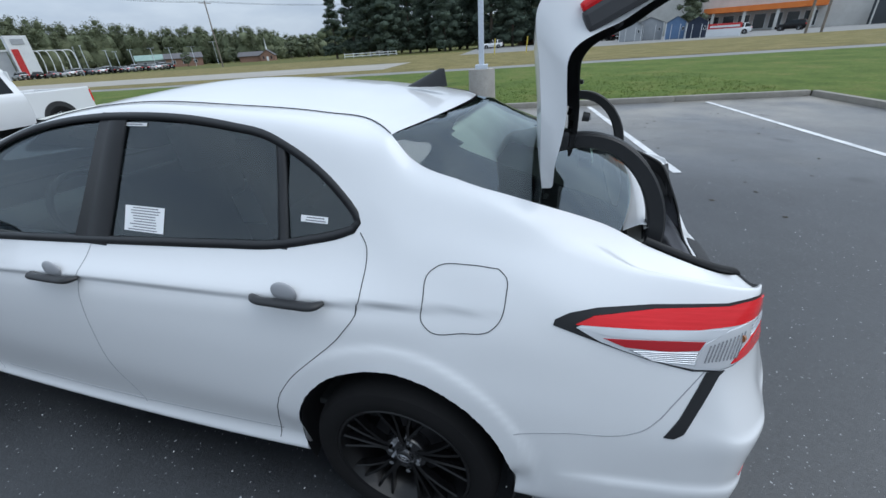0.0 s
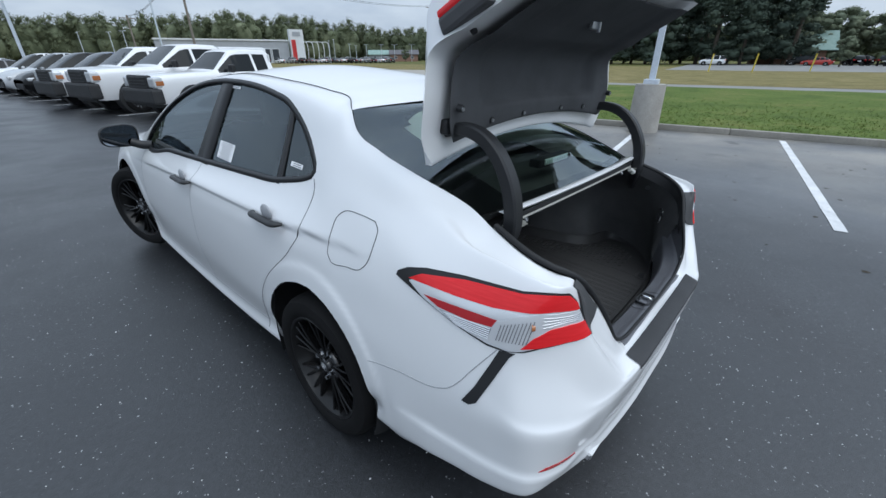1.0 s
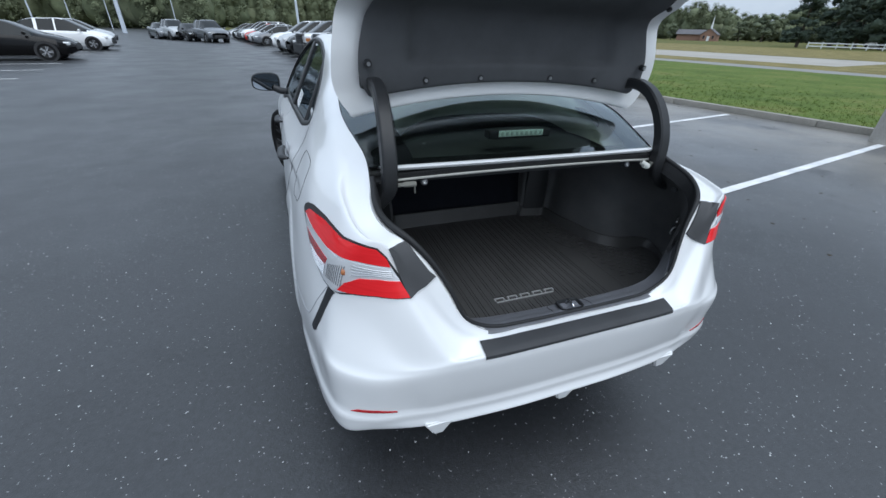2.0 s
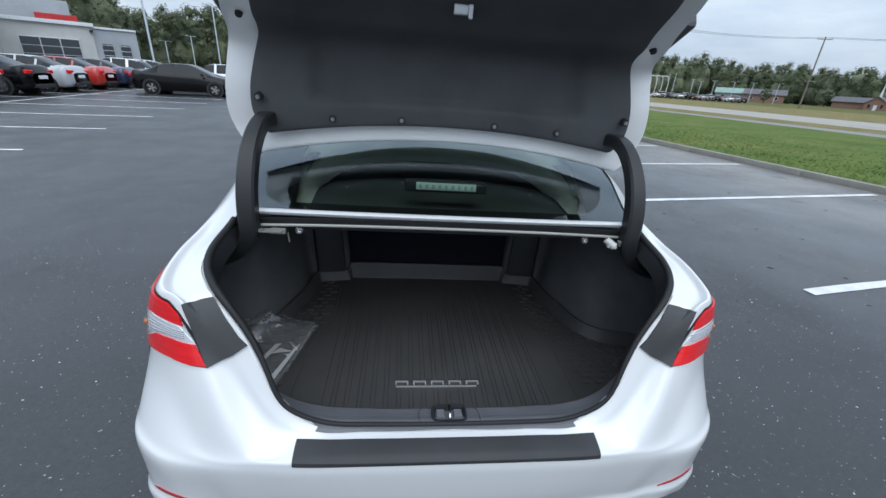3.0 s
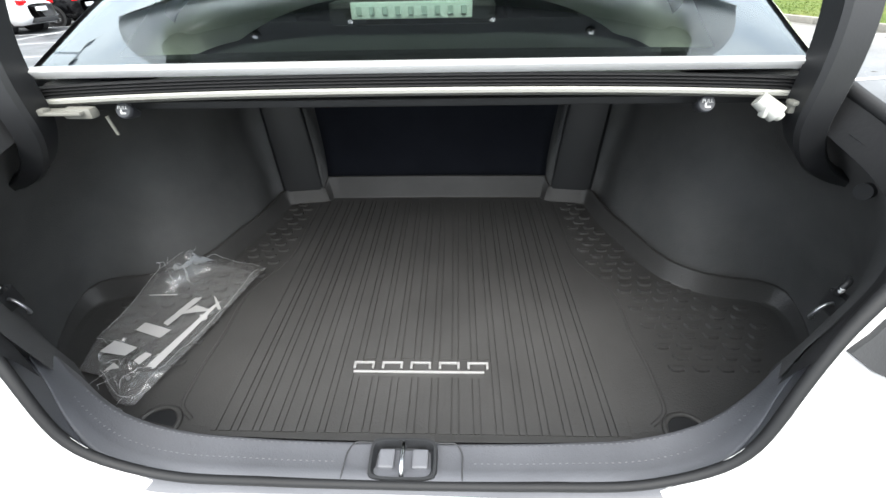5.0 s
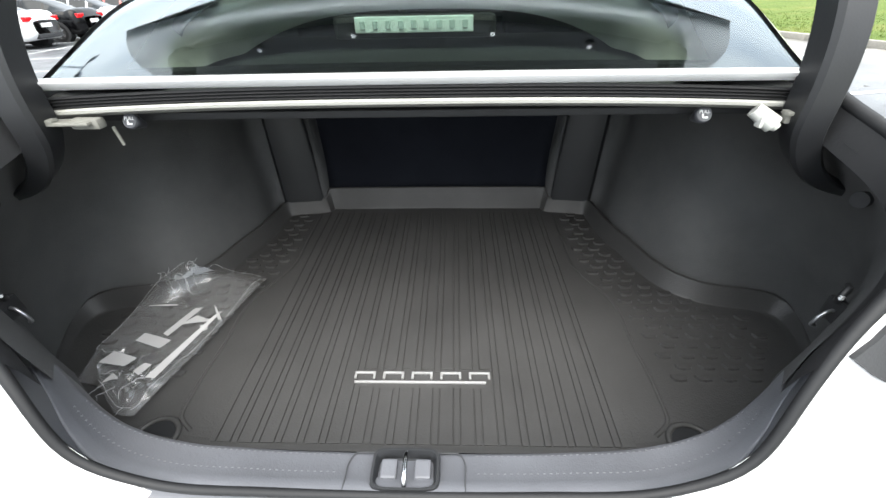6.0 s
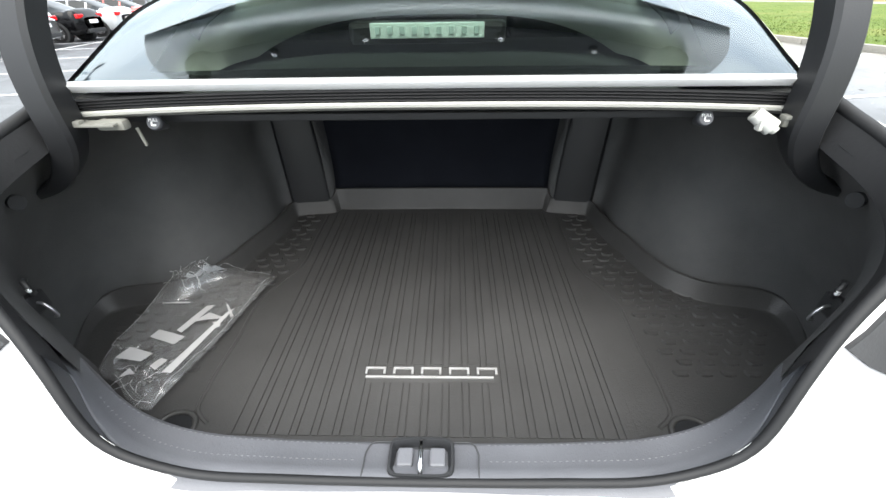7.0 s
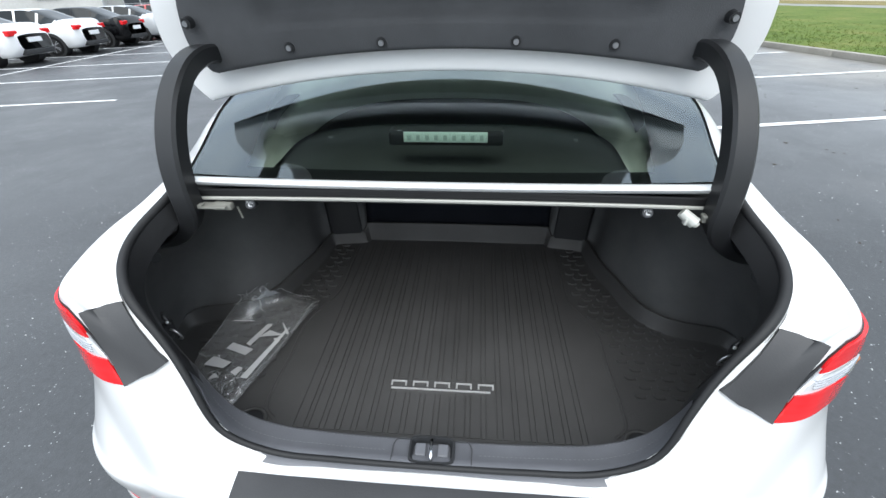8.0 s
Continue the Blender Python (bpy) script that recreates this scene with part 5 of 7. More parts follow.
# ---- things in the trunk and on the glass ----
side_run = smooth_path(np.array([(0, .200, 0), (.2, .202, 0), (.38, .210, 0), (.50, .226, 0), (.62, .262, 0), (.73, .33, 0), (.81, .42, 0), (.835, .48, 0), (.834, .545, 0), (.79, .565, 0), (.735, .575, 0), (.668, .598, 0), (.618, .640, 0), (.586, .695, 0), (.555, .805, 0), (.529, .885, 0), (.517, .96, 0), (.510, 1.036, 0)]), 84)
wing_run = np.linspace((.508, 1.037, 0), (.376, 1.060, 0), 9)
step_run = np.linspace((.368, 1.084, 0), (0, 1.088, 0), 14)
mat_half = np.concatenate([side_run, wing_run, step_run])
ringm = np.concatenate([mat_half, (mat_half[::-1] * (-1, 1, 1))[1:-1]])
cargo_mat = thing("cargo_mat", "black ribbed rubber cargo mat with raised edge on the trunk floor", "mat", CAR_POSE)
lipk = np.array([.076 if p[1] > 1.08 else float(np.interp(p[1], [.22, .45, .53, .56], [.010, .012, .036, .050])) for p in ringm])
MZ = FLOOR_Z + .006


def shrink(P, d):
    t = np.roll(P, -1, 0) - np.roll(P, 1, 0)
    t /= np.linalg.norm(t, axis=1)[:, None] + 1e-9
    n = np.stack([-t[:, 1], t[:, 0], 0 * t[:, 0]], 1)
    return P + n * d


def rim_row(out, up, whole):
    """The rim's outline moved outward, at a height given as a share of the lip's."""
    P = shrink(ringm, -out) if out else ringm.copy()
    return np.array([(p[0], p[1], MZ + up + whole * l) for p, l in zip(P, lipk)])


rings = [rim_row(-.012, 0, 0), rim_row(0, .0015, 0), rim_row(.004, 0, .12), rim_row(.014, -.004, 1), rim_row(.0165, 0, 1), rim_row(.024, .0005, 1), rim_row(.027, -.004, 1), rim_row(.0275, -.012, 1)]
part("mat_rim", grid_mesh("mat_rim", np.stack(rings), close_v=True, sharp=38), MAT_RUBBER, cargo_mat, "raised rim of the mat")
bm = bmesh.new()
f = bm.faces.new([bm.verts.new(p) for p in shrink(ringm, .011) + (0, 0, MZ + .0002)])
bmesh.ops.triangulate(bm, faces=[f])
part("mat_sheet", mesh_bm("mat_sheet", bm), MAT_RUBBER, cargo_mat)
# Grooved field: strips of three widths with gaps between, broken where the raised word stands.
xs, k = -.3845, 0
while xs < .375:
    w = (.0135, .0272)[k % 2]
    y0, y1 = .214, 1.062
    cells = [(y0, y1)]
    if -.150 < xs + w / 2 < .150:
        cells = [(y0, .333), (.380 if k % 2 else .372, y1)]
    for a, b in cells:
        bmx = bmesh.new()
        box(bmx, (xs + w / 2, (a + b) / 2, MZ + .0012), (w - .0026, b - a, .0038), .0008)
        part("mat_rib", bmx, MAT_RUBBER, cargo_mat)
    xs += w
    k += 1
chev = bmesh.new()
for s in (-1, 1):
    for j in range(24):
        y = .362 + j * .0292
        x0 = float(np.interp(y, [.36, .60, .68, .80, 1.03], [.530, .500, .456, .437, .440])) + (.025 if j % 2 else 0)
        lim = float(np.interp(y, [.36, .45, .54, .575, .61, .65, .70, .80, .90, 1.02], [.70, .77, .76, .70, .63, .59, .57, .535, .51, .495]))
        for i in range(6):
            x = x0 + i * .050
            if x > lim:
                continue
            # A scale: straight at the back, rounded towards the sill, its front edge the highest.
            top = [(-.0150, .0075), (.0150, .0075), (.0155, .0005), (.0115, -.0060), (.0, -.0078), (-.0115, -.0060), (-.0155, .0005)]
            hi = [chev.verts.new((s * (x + a), y + b, MZ + .0058 - .0018 * (b > .005))) for a, b in top]
            lo = [chev.verts.new((s * (x + a * 1.10), y + b * 1.18, MZ)) for a, b in top]
            chev.faces.new(hi if s < 0 else hi)
            for a in range(7):
                chev.faces.new((lo[a], lo[(a + 1) % 7], hi[(a + 1) % 7], hi[a]))
tagged(part("mat_tread", mesh_bm("mat_tread", chev), MAT_RUBBER, cargo_mat), kind="stuff")
for s in (-1, 1):
    lane = smooth_path([(s * .430, .236, MZ + .001), (s * .462, .262, MZ + .001), (s * .470, .32, MZ + .001), (s * .468, .45, MZ + .001), (s * .465, .60, MZ + .001), (s * .440, .66, MZ + .001), (s * .412, .72, MZ + .001), (s * .405, .90, MZ + .001), (s * .405, 1.04, MZ + .001)], 60)
    part("mat_lane", tube("mat_lane", lane, .0042, 8, squash=.45), MAT_RUBBER, cargo_mat)
    ringp = [(s * .488 + .038 * math.cos(a), .224 + .035 * math.sin(a), MZ + .002) for a in np.linspace(0, 2 * math.pi, 32, endpoint=False)]
    cup = part("mat_cup", tube("mat_cup", ringp, .0055, 8, True, squash=.8), MAT_RUBBER, cargo_mat, "round cut-out in the mat")
    part("cup_floor", cyl_bm((s * .488, .224, MZ - .001), (s * .488, .224, MZ + .0012), .034, .034, 28), SATIN_BLACK, cup)
# The maker's raised word is drawn as plain silver blocks over a line.
for k in range(5):
    x = -.1225 + k * .0600
    bmx = bmesh.new()
    box(bmx, (x, .3675, MZ + .0042), (.044, .0042, .0048), .0009)
    for sg in (-1, 1):
        box(bmx, (x + sg * .0195, .3595, MZ + .0042), (.0050, .0130, .0048), .0009)
    part("emblem_block", bmx, SILVER, cargo_mat, "silver emblem block")
part("emblem_line", boxes(((-.006, .3445, MZ + .0042), (.272, .0048, .0048), .0009)), SILVER, cargo_mat)

# Crumpled clear plastic bag lying on the mat and over its rim.
rng = np.random.RandomState(4)
NB, MB = 96, 46
BAG_LEFT = smooth_path([(-.725, .335, .592), (-.741, .42, .596), (-.735, .49, .600), (-.728, .56, .608), (-.694, .605, .640), (-.662, .644, .656), (-.641, .672, .658)], NB)
BAG_RIGHT = smooth_path([(-.545, .256, .596), (-.530, .316, .598), (-.503, .42, .598), (-.484, .516, .598), (-.468, .602, .597), (-.450, .668, .596)], NB)
BAG_FOOT = smooth_path([(-.725, .335, .592), (-.662, .318, .594), (-.615, .280, .596), (-.575, .256, .597), (-.545, .256, .596)], MB)
BAG_HEAD = smooth_path([(-.641, .672, .658), (-.613, .657, .632), (-.586, .690, .610), (-.52, .686, .598), (-.450, .668, .596)], MB)
BF, BU = np.linspace(0, 1, NB)[:, None, None], np.linspace(0, 1, MB)[None, :, None]
BAG = ((1 - BU) * BAG_LEFT[:, None] + BU * BAG_RIGHT[:, None] + (1 - BF) * BAG_FOOT[None] + BF * BAG_HEAD[None]
       - (1 - BF) * (1 - BU) * BAG_FOOT[0] - (1 - BF) * BU * BAG_FOOT[-1] - BF * (1 - BU) * BAG_HEAD[0] - BF * BU * BAG_HEAD[-1])
bf, bu = BF[:, :, 0] + 0 * BU[:, :, 0], BU[:, :, 0] + 0 * BF[:, :, 0]
rise = np.zeros((NB, MB))
for k in range(26):
    # Each fold is a straight ridge; tight ones gather at the foot and in the upper corner.
    zone = k % 3
    cf, cu = ((rng.uniform(0, .22), rng.uniform(.2, 1)), (rng.uniform(.70, 1), rng.uniform(0, .38)), (rng.uniform(.15, .95), rng.uniform(.1, .95)))[zone]
    a = rng.uniform(0, math.pi)
    along = ((bf - cf) * .40 * math.cos(a) + (bu - cu) * .20 * math.sin(a))
    across = (-(bf - cf) * .40 * math.sin(a) + (bu - cu) * .20 * math.cos(a))
    wid, lng = (.008, .05) if zone < 2 else (.014, .13)
    rise += (.013 if zone < 2 else .008) * np.maximum(0, 1 - np.abs(across) / wid) * np.exp(-(along / lng) ** 2)
crush = np.clip(1 - bf / .20, 0, 1) * (bu > .15) + np.clip((bf - .72) / .2, 0, 1) * np.clip((.42 - bu) / .12, 0, 1)
jag = rng.rand(NB // 2, MB // 2).repeat(2, 0).repeat(2, 1)
edge = np.minimum(1, np.minimum(bu, 1 - bu) * 9) * np.minimum(1, np.minimum(bf, 1 - bf) * 12)
BAG[:, :, 2] += .003 + edge * (.004 + rise + .011 * crush * jag)
bag = thing("plastic_bag", "crumpled clear plastic bag lying on the cargo mat", "bag", CAR_POSE)
part("bag_film", grid_mesh("bag_film", BAG, smooth=True, sharp=22), FILM, bag)
part("bag_film", grid_mesh("bag_film", BAG[::6, ::4] * (1, 1, 0) + BAG[::6, ::4] * (0, 0, 0) + np.stack([0 * bf, 0 * bf, BAG[:, :, 2] - .003 - edge * (rise + .011 * crush * jag)], 2)[::6, ::4], smooth=True), FILM, bag)


def on_bag(x, y, up=.0015):
    """The place on the film over a point of the plan."""
    i, j = divmod(int(np.argmin((BAG[:, :, 0] - x) ** 2 + (BAG[:, :, 1] - y) ** 2)), MB)
    i, j = min(max(i, 2), NB - 3), min(max(j, 2), MB - 3)
    return (x, y, float(BAG[i - 2:i + 3, j - 2:j + 3, 2].max()) + up)


# Paper slips, an edge strip, and white quads painted for the film's highlights.
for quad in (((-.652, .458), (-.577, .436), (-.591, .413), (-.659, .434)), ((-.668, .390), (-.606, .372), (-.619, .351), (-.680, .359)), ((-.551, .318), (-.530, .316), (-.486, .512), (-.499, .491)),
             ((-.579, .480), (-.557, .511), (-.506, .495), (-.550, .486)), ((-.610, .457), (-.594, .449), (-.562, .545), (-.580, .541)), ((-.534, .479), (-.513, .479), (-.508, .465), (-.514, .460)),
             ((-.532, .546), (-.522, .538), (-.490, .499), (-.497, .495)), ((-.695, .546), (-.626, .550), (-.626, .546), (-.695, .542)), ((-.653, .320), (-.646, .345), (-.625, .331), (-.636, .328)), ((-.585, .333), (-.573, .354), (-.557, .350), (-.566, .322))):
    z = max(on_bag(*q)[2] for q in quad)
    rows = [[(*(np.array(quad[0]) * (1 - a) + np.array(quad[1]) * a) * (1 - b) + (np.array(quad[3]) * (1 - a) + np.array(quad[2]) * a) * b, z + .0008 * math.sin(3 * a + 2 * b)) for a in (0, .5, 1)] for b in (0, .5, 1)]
    part("slip_and_glint", facing(grid_mesh("slip_and_glint", rows), (0, 0, 1)), SLIP_GLINT, bag, "white patch on the bag, among paper slips and painted highlights")
# Sharp creases of the film: along its edges and through the crushed ends.
crease_paths = [[on_bag(*BAG[i, j, :2]) for i in range(a, b, 2)] for j, a, b in ((1, 20, 92), (MB - 2, 4, 92))]
crease_paths.append([on_bag(*BAG[NB - 2, j, :2]) for j in range(2, MB - 2, 2)])
crease_paths.append([on_bag(*BAG[2, j, :2]) for j in range(14, MB - 2, 2)])
for k in range(20):
    if k % 2:
        i, j, n = rng.randint(3, 22), rng.randint(10, MB - 4), 9
    else:
        i, j, n = rng.randint(68, NB - 4), rng.randint(2, 18), 7
    p, path, a = BAG[i, j, :2].copy(), [], rng.uniform(0, 6.3)
    for _ in range(n):
        path.append(on_bag(*p))
        a += rng.normal(0, .55)
        p = p + .0065 * np.array([math.cos(a), math.sin(a)])
    crease_paths.append(path)
for path in crease_paths:
    path = smooth_path(path, 3 * len(path))
    part("film_crease", tube("film_crease", path, .00042 * (.4 + rng.rand(len(path))), 5), FILM_EDGE, bag)

# Paper stickers on the left windows, with lines of unreadable print.
for nm, y0, y1, z0, z1, lines in (("window_sticker", 2.035, 2.225, 1.043, 1.128, 9), ("window_label", 1.365, 1.465, 1.133, 1.152, 2), ("window_label", 2.14, 2.29, 1.392, 1.403, 1)):
    st = thing(nm, "white printed paper sticker on the tinted side window" if lines > 5 else "small white label on the side window", "sticker", CAR_POSE)

    def sheet(a, b, c, d, o):
        return [[(-(window_x(y, z) + o), y, z) for z in np.linspace(c, d, 3)] for y in np.linspace(a, b, 4)]

    part("sheet", grid_mesh("sheet", sheet(y0, y1, z0, z1, -.0065), flip=True), PAPER, st)
    rg = random.Random(7)
    for k in range(lines):
        zc = z1 - (k + .7) * (z1 - z0) / (lines + .4)
        ln = rg.uniform(.55, .85) * (y1 - y0)
        c = (y0 + y1) / 2 + rg.uniform(-.006, .006)
        part("print_line", grid_mesh("print_line", sheet(c - ln / 2, c + ln / 2, zc - .0016, zc + .0016, -.0058), flip=True), INK, st)

# ---- the lot and the land round it ----
# Lot frame: origin at the kerb, first axis across the kerb (away from the cars), second along it.
LOT_O, LOT_D, LOT_E = np.array([9.55, .35]), np.array([.9863, .165]), np.array([-.165, .9863])
LOT_ANGLE = math.degrees(math.atan2(.165, .9863))


def lot(d, e, z=0.0):
    p = LOT_O + d * LOT_D + e * LOT_E
    return (float(p[0]), float(p[1]), z)


def lot_pose(d, e, turn=0.0, z=0.0):
    return pose(*lot(d, e, z), 0, 0, LOT_ANGLE + turn)


def slope(x, y):
    """Height of the asphalt: a gentle ramp under the white car, level elsewhere."""
    dx, dy = max(0, abs(x) - 1.0), max(0, abs(y - 2.4) - 2.6)
    w = max(0.0, 1 - math.hypot(dx, dy) / 2.6)
    w = w * w * (3 - 2 * w)
    return w * (-.01623 * x + .0288 * (y - 1.6) - .04)


def asphalt():
    m = material("asphalt", (.055, .056, .059), .83, spec=.75)
    big = ramp(m, noise_node(m, .16, 5), [(.35, (.015, .0167, .0193)), (.62, (.032, .0342, .0382))])
    fine = ramp(m, noise_node(m, 38, 8, .8), [(.35, (.55, .55, .55)), (.62, (1.20, 1.20, 1.20))])
    col = mix(m, 1.0, big, fine, "MULTIPLY")
    chip = ramp(m, noise_node(m, 62, 3, .5), [(.685, (0, 0, 0)), (.73, (1, 1, 1))])
    col = mix(m, chip, col, (.34, .35, .36))
    worn = ramp(m, noise_node(m, .55, 7, .62), [(.50, (0, 0, 0)), (.72, (1, 1, 1))])
    t = m.node_tree
    sep = t.nodes.new("ShaderNodeSeparateXYZ")
    t.links.new(coords(m), sep.inputs[0])
    mr = t.nodes.new("ShaderNodeMapRange")
    mr.inputs[1].default_value, mr.inputs[2].default_value = 2.9, 5.1
    t.links.new(sep.outputs[0], mr.inputs[0])
    stalls = mix(m, 1.0, mr.outputs[0], ramp(m, noise_node(m, .35, 4), [(.3, (.45, .45, .45)), (.6, (1, 1, 1))]), "MULTIPLY")
    col = mix(m, mix(m, 1.0, stalls, (.60, .60, .60), "MULTIPLY"), col, mix(m, worn, (.145, .15, .157), (.215, .205, .187)))
    mk = t.nodes.new("ShaderNodeMapRange")
    mk.inputs[1].default_value, mk.inputs[2].default_value = 5.2, 8.6
    t.links.new(sep.outputs[0], mk.inputs[0])
    silt = mix(m, 1.0, mk.outputs[0], ramp(m, noise_node(m, .5, 5, .6), [(.38, (.1, .1, .1)), (.6, (.75, .75, .75))]), "MULTIPLY")
    col = mix(m, silt, col, (.29, .265, .225))
    oil = ramp(m, noise_node(m, 1.5, 3, .4), [(.67, (1, 1, 1)), (.74, (.45, .45, .46))])
    to_colour(m, mix(m, 1.0, col, oil, "MULTIPLY"))
    to_rough(m, ramp(m, noise_node(m, .8, 4), [(.35, grey(.32)), (.65, grey(.46))]))
    bump(m, noise_node(m, 90, 4, .7), .45, .005)
    return m


def grass(name, a, b, c):
    m = material(name, a, .95, spec=.15)
    col = ramp(m, noise_node(m, .5, 8, .7), [(.36, a), (.5, b), (.66, c)])
    fine = ramp(m, noise_node(m, 14, 6, .8), [(.3, (.42, .44, .36)), (.7, (1.4, 1.36, 1.25))])
    to_colour(m, mix(m, 1.0, col, fine, "MULTIPLY"))
    bump(m, noise_node(m, 22, 5, .8), .5, .02)
    return m


ASPHALT = asphalt()
GRASS = grass("lawn", (.075, .115, .028), (.105, .150, .038), (.15, .165, .055))
DRY_GRASS = grass("dry_grass", (.135, .122, .056), (.20, .175, .08), (.25, .21, .11))
FIELD = grass("field_grass", (.07, .09, .03), (.12, .125, .045), (.16, .14, .06))


def plain_noise(name, a, b, scale, rough=.85, bmp=.3):
    m = material(name, a, rough, spec=.3)
    col = ramp(m, noise_node(m, scale, 6, .65), [(.3, a), (.7, b)])
    to_colour(m, mix(m, 1.0, col, ramp(m, noise_node(m, scale * 18, 4, .7), [(.3, (.85, .85, .85)), (.7, (1.08, 1.08, 1.08))]), "MULTIPLY"))
    bump(m, noise_node(m, scale * 25, 4, .7), bmp, .01)
    return m


CONCRETE = plain_noise("concrete", (.30, .285, .26), (.44, .42, .385), 2.2)
KERB_STONE = plain_noise("kerb_concrete", (.22, .21, .185), (.33, .31, .275), 1.6)
OLD_ROAD = plain_noise("old_road", (.20, .20, .195), (.27, .27, .26), .3)
PALE_ROAD = plain_noise("pale_road", (.30, .285, .255), (.38, .36, .32), .25)
LINE_PAINT = plain_noise("line_paint", (.52, .53, .54), (.78, .78, .78), 3.5, .7)

# One ground sheet out to the horizon.
rows = []
for r in (0, 9, 13, 40, 90, 180, 400, 900, 2200):
    rows.append([(r * math.cos(a), r * math.sin(a) + 2, -.3 if r < 12 else -.035) for a in np.linspace(0, 2 * math.pi, 48, endpoint=False)])
tagged(part("ground", facing(grid_mesh("ground", rows, close_v=True), (0, 0, 1)), FIELD), "rough grassland round the lot", "ground", kind="structure")


def sheet_lot(name, d0, d1, e0, e1, z, mat, label, cat, step=None, wob=0.0, seed=0):
    rg = random.Random(seed)
    nd = max(2, int((d1 - d0) / step) + 1) if step else 2
    ne = max(2, int((e1 - e0) / (step or 12)) + 1)
    rows = []
    for e in np.linspace(e0, e1, ne):
        j0, j1 = rg.uniform(-wob, wob), rg.uniform(-wob, wob)
        row = []
        for d in np.linspace(d0 + j0, d1 + j1, nd):
            x, y, _ = lot(d, e)
            row.append((x, y, z + slope(x, y)))
        rows.append(row)
    me = facing(grid_mesh(name, rows, flip=True), (0, 0, 1))
    return tagged(part(name, me, mat), label, cat, kind="structure")


# Asphalt in a fine sheet near the car and coarse ones round it.
sheet_lot("parking_lot", -20, 0, -5.2, 15, 0, ASPHALT, "dark worn asphalt of the car park", "pavement", .25)
sheet_lot("parking_lot_far", -20, 0, 15, 140, 0, ASPHALT, "dark asphalt further along the car park", "pavement")
sheet_lot("parking_lot_side", -60, -20, -40, 140, 0, ASPHALT, "dark asphalt of the next parking row", "pavement")
sheet_lot("parking_lot_rear", -20, -5, -40, -5.2, 0, ASPHALT, "dark asphalt behind the cars", "pavement")
sheet_lot("lawn", .16, 15.5, -40, 140, .10, GRASS, "mown green lawn strip beyond the kerb", "lawn", 1.4, .12, 3)
sheet_lot("lawn_end", -5, .17, -40, -5.36, .098, GRASS, "mown green lawn at the end of the row", "lawn")
sheet_lot("service_road", 15.4, 20.2, -140, 140, -.02, OLD_ROAD, "narrow grey service road", "road", None, .1, 5)
sheet_lot("verge", 20.1, 25.4, -140, 140, -.015, DRY_GRASS, "dry yellowish grass verge", "grass", None, .5, 6)
sheet_lot("verge_side", 25.2, 56, -140, 12.4, -.016, DRY_GRASS, "dry yellowish grass field before the store", "grass", None, .3, 16)
sheet_lot("highway", 25.2, 38, 12, 240, -.01, PALE_ROAD, "wide pale concrete highway", "road", None, .15, 7)
sheet_lot("dry_field", 38, 78, -20, 240, -.02, DRY_GRASS, "dry grass field past the highway", "grass", None, 1.5, 8)
sheet_lot("store_car_park", 55, 110, -140, 8, -.012, OLD_ROAD, "grey car park of the store", "pavement", None, .2, 9)


rt = np.random.RandomState(12)
vs, fs = [], []
for _ in range(9000):
    d, e = .2 + abs(rt.normal()) * 3.2, rt.uniform(-5, 30)
    x, y, _z = lot(min(d, 14), e)
    hh = rt.uniform(.02, .055)
    for _k in range(3):
        a, b = rt.uniform(0, 6.28), len(vs)
        ox, oy = rt.normal(0, .02, 2)
        c, s = math.cos(a) * .006, math.sin(a) * .006
        vs += [(x + ox - c, y + oy - s, .10), (x + ox + c, y + oy + s, .10), (x + ox + rt.normal(0, .025), y + oy + rt.normal(0, .025), .10 + hh)]
        fs.append((b, b + 1, b + 2))
tagged(part("grass_tufts", mesh_of("grass_tufts", vs, fs, False), GRASS), "short green grass blades along the kerb", "grass", kind="stuff")


def kerb_run(name, pts, label):
    """A kerb: rounded concrete bars end to end, each a piece of its own."""
    k = thing(name, label, "kerb", kind="structure")
    for (a, b) in zip(pts, pts[1:]):
        a, b = Vector(a), Vector(b)
        n = max(1, round((b - a).length / 3.0))
        for i in range(n):
            p, q = a.lerp(b, i / n), a.lerp(b, (i + 1) / n)
            mid, ln = (p + q) / 2, (q - p).length
            bm = bmesh.new()
            box(bm, (0, 0, .04), (ln - .006, .15, .17), .02)
            part("kerb_stone", mesh_bm("kerb_stone", bm, True, 40), KERB_STONE, k, m=Matrix.Translation(mid) @ pose(0, 0, 0, 0, 0, math.degrees(math.atan2(q.y - p.y, q.x - p.x))))
    return k


kerb_run("kerb_long", [lot(.08, -5.2), lot(.08, 70)], "pale concrete kerb along the lawn")
kerb_run("kerb_end", [lot(.0, -5.28), lot(-5, -5.28)], "pale concrete kerb at the end of the parking row")


def line(d0, d1, e, w=.11):
    n = 24
    rows = []
    for f in np.linspace(0, 1, n):
        d = d0 + (d1 - d0) * f
        row = []
        for s in (-1, 1):
            x, y, _ = lot(d, e + s * w / 2 * random.uniform(.9, 1.04))
            row.append((x, y, slope(x, y) + .005))
        rows.append(row)
    return tagged(part("parking_line", grid_mesh("parking_line", rows, flip=True), LINE_PAINT), "worn white painted parking line on asphalt", "line", "parking lines", "structure")


for k in range(-1, 18):
    line(-5.85, -.25, -.10 + 2.72 * k)
for k in range(0, 12):
    line(-20.3, -14.85, 3.35 + 2.82 * k)
    line(-26.0, -20.3, 3.35 + 2.82 * k)
rows = [[lot(-20.36, e, .0055), lot(-20.25, e, .0055)] for e in np.linspace(2, 36, 20)]
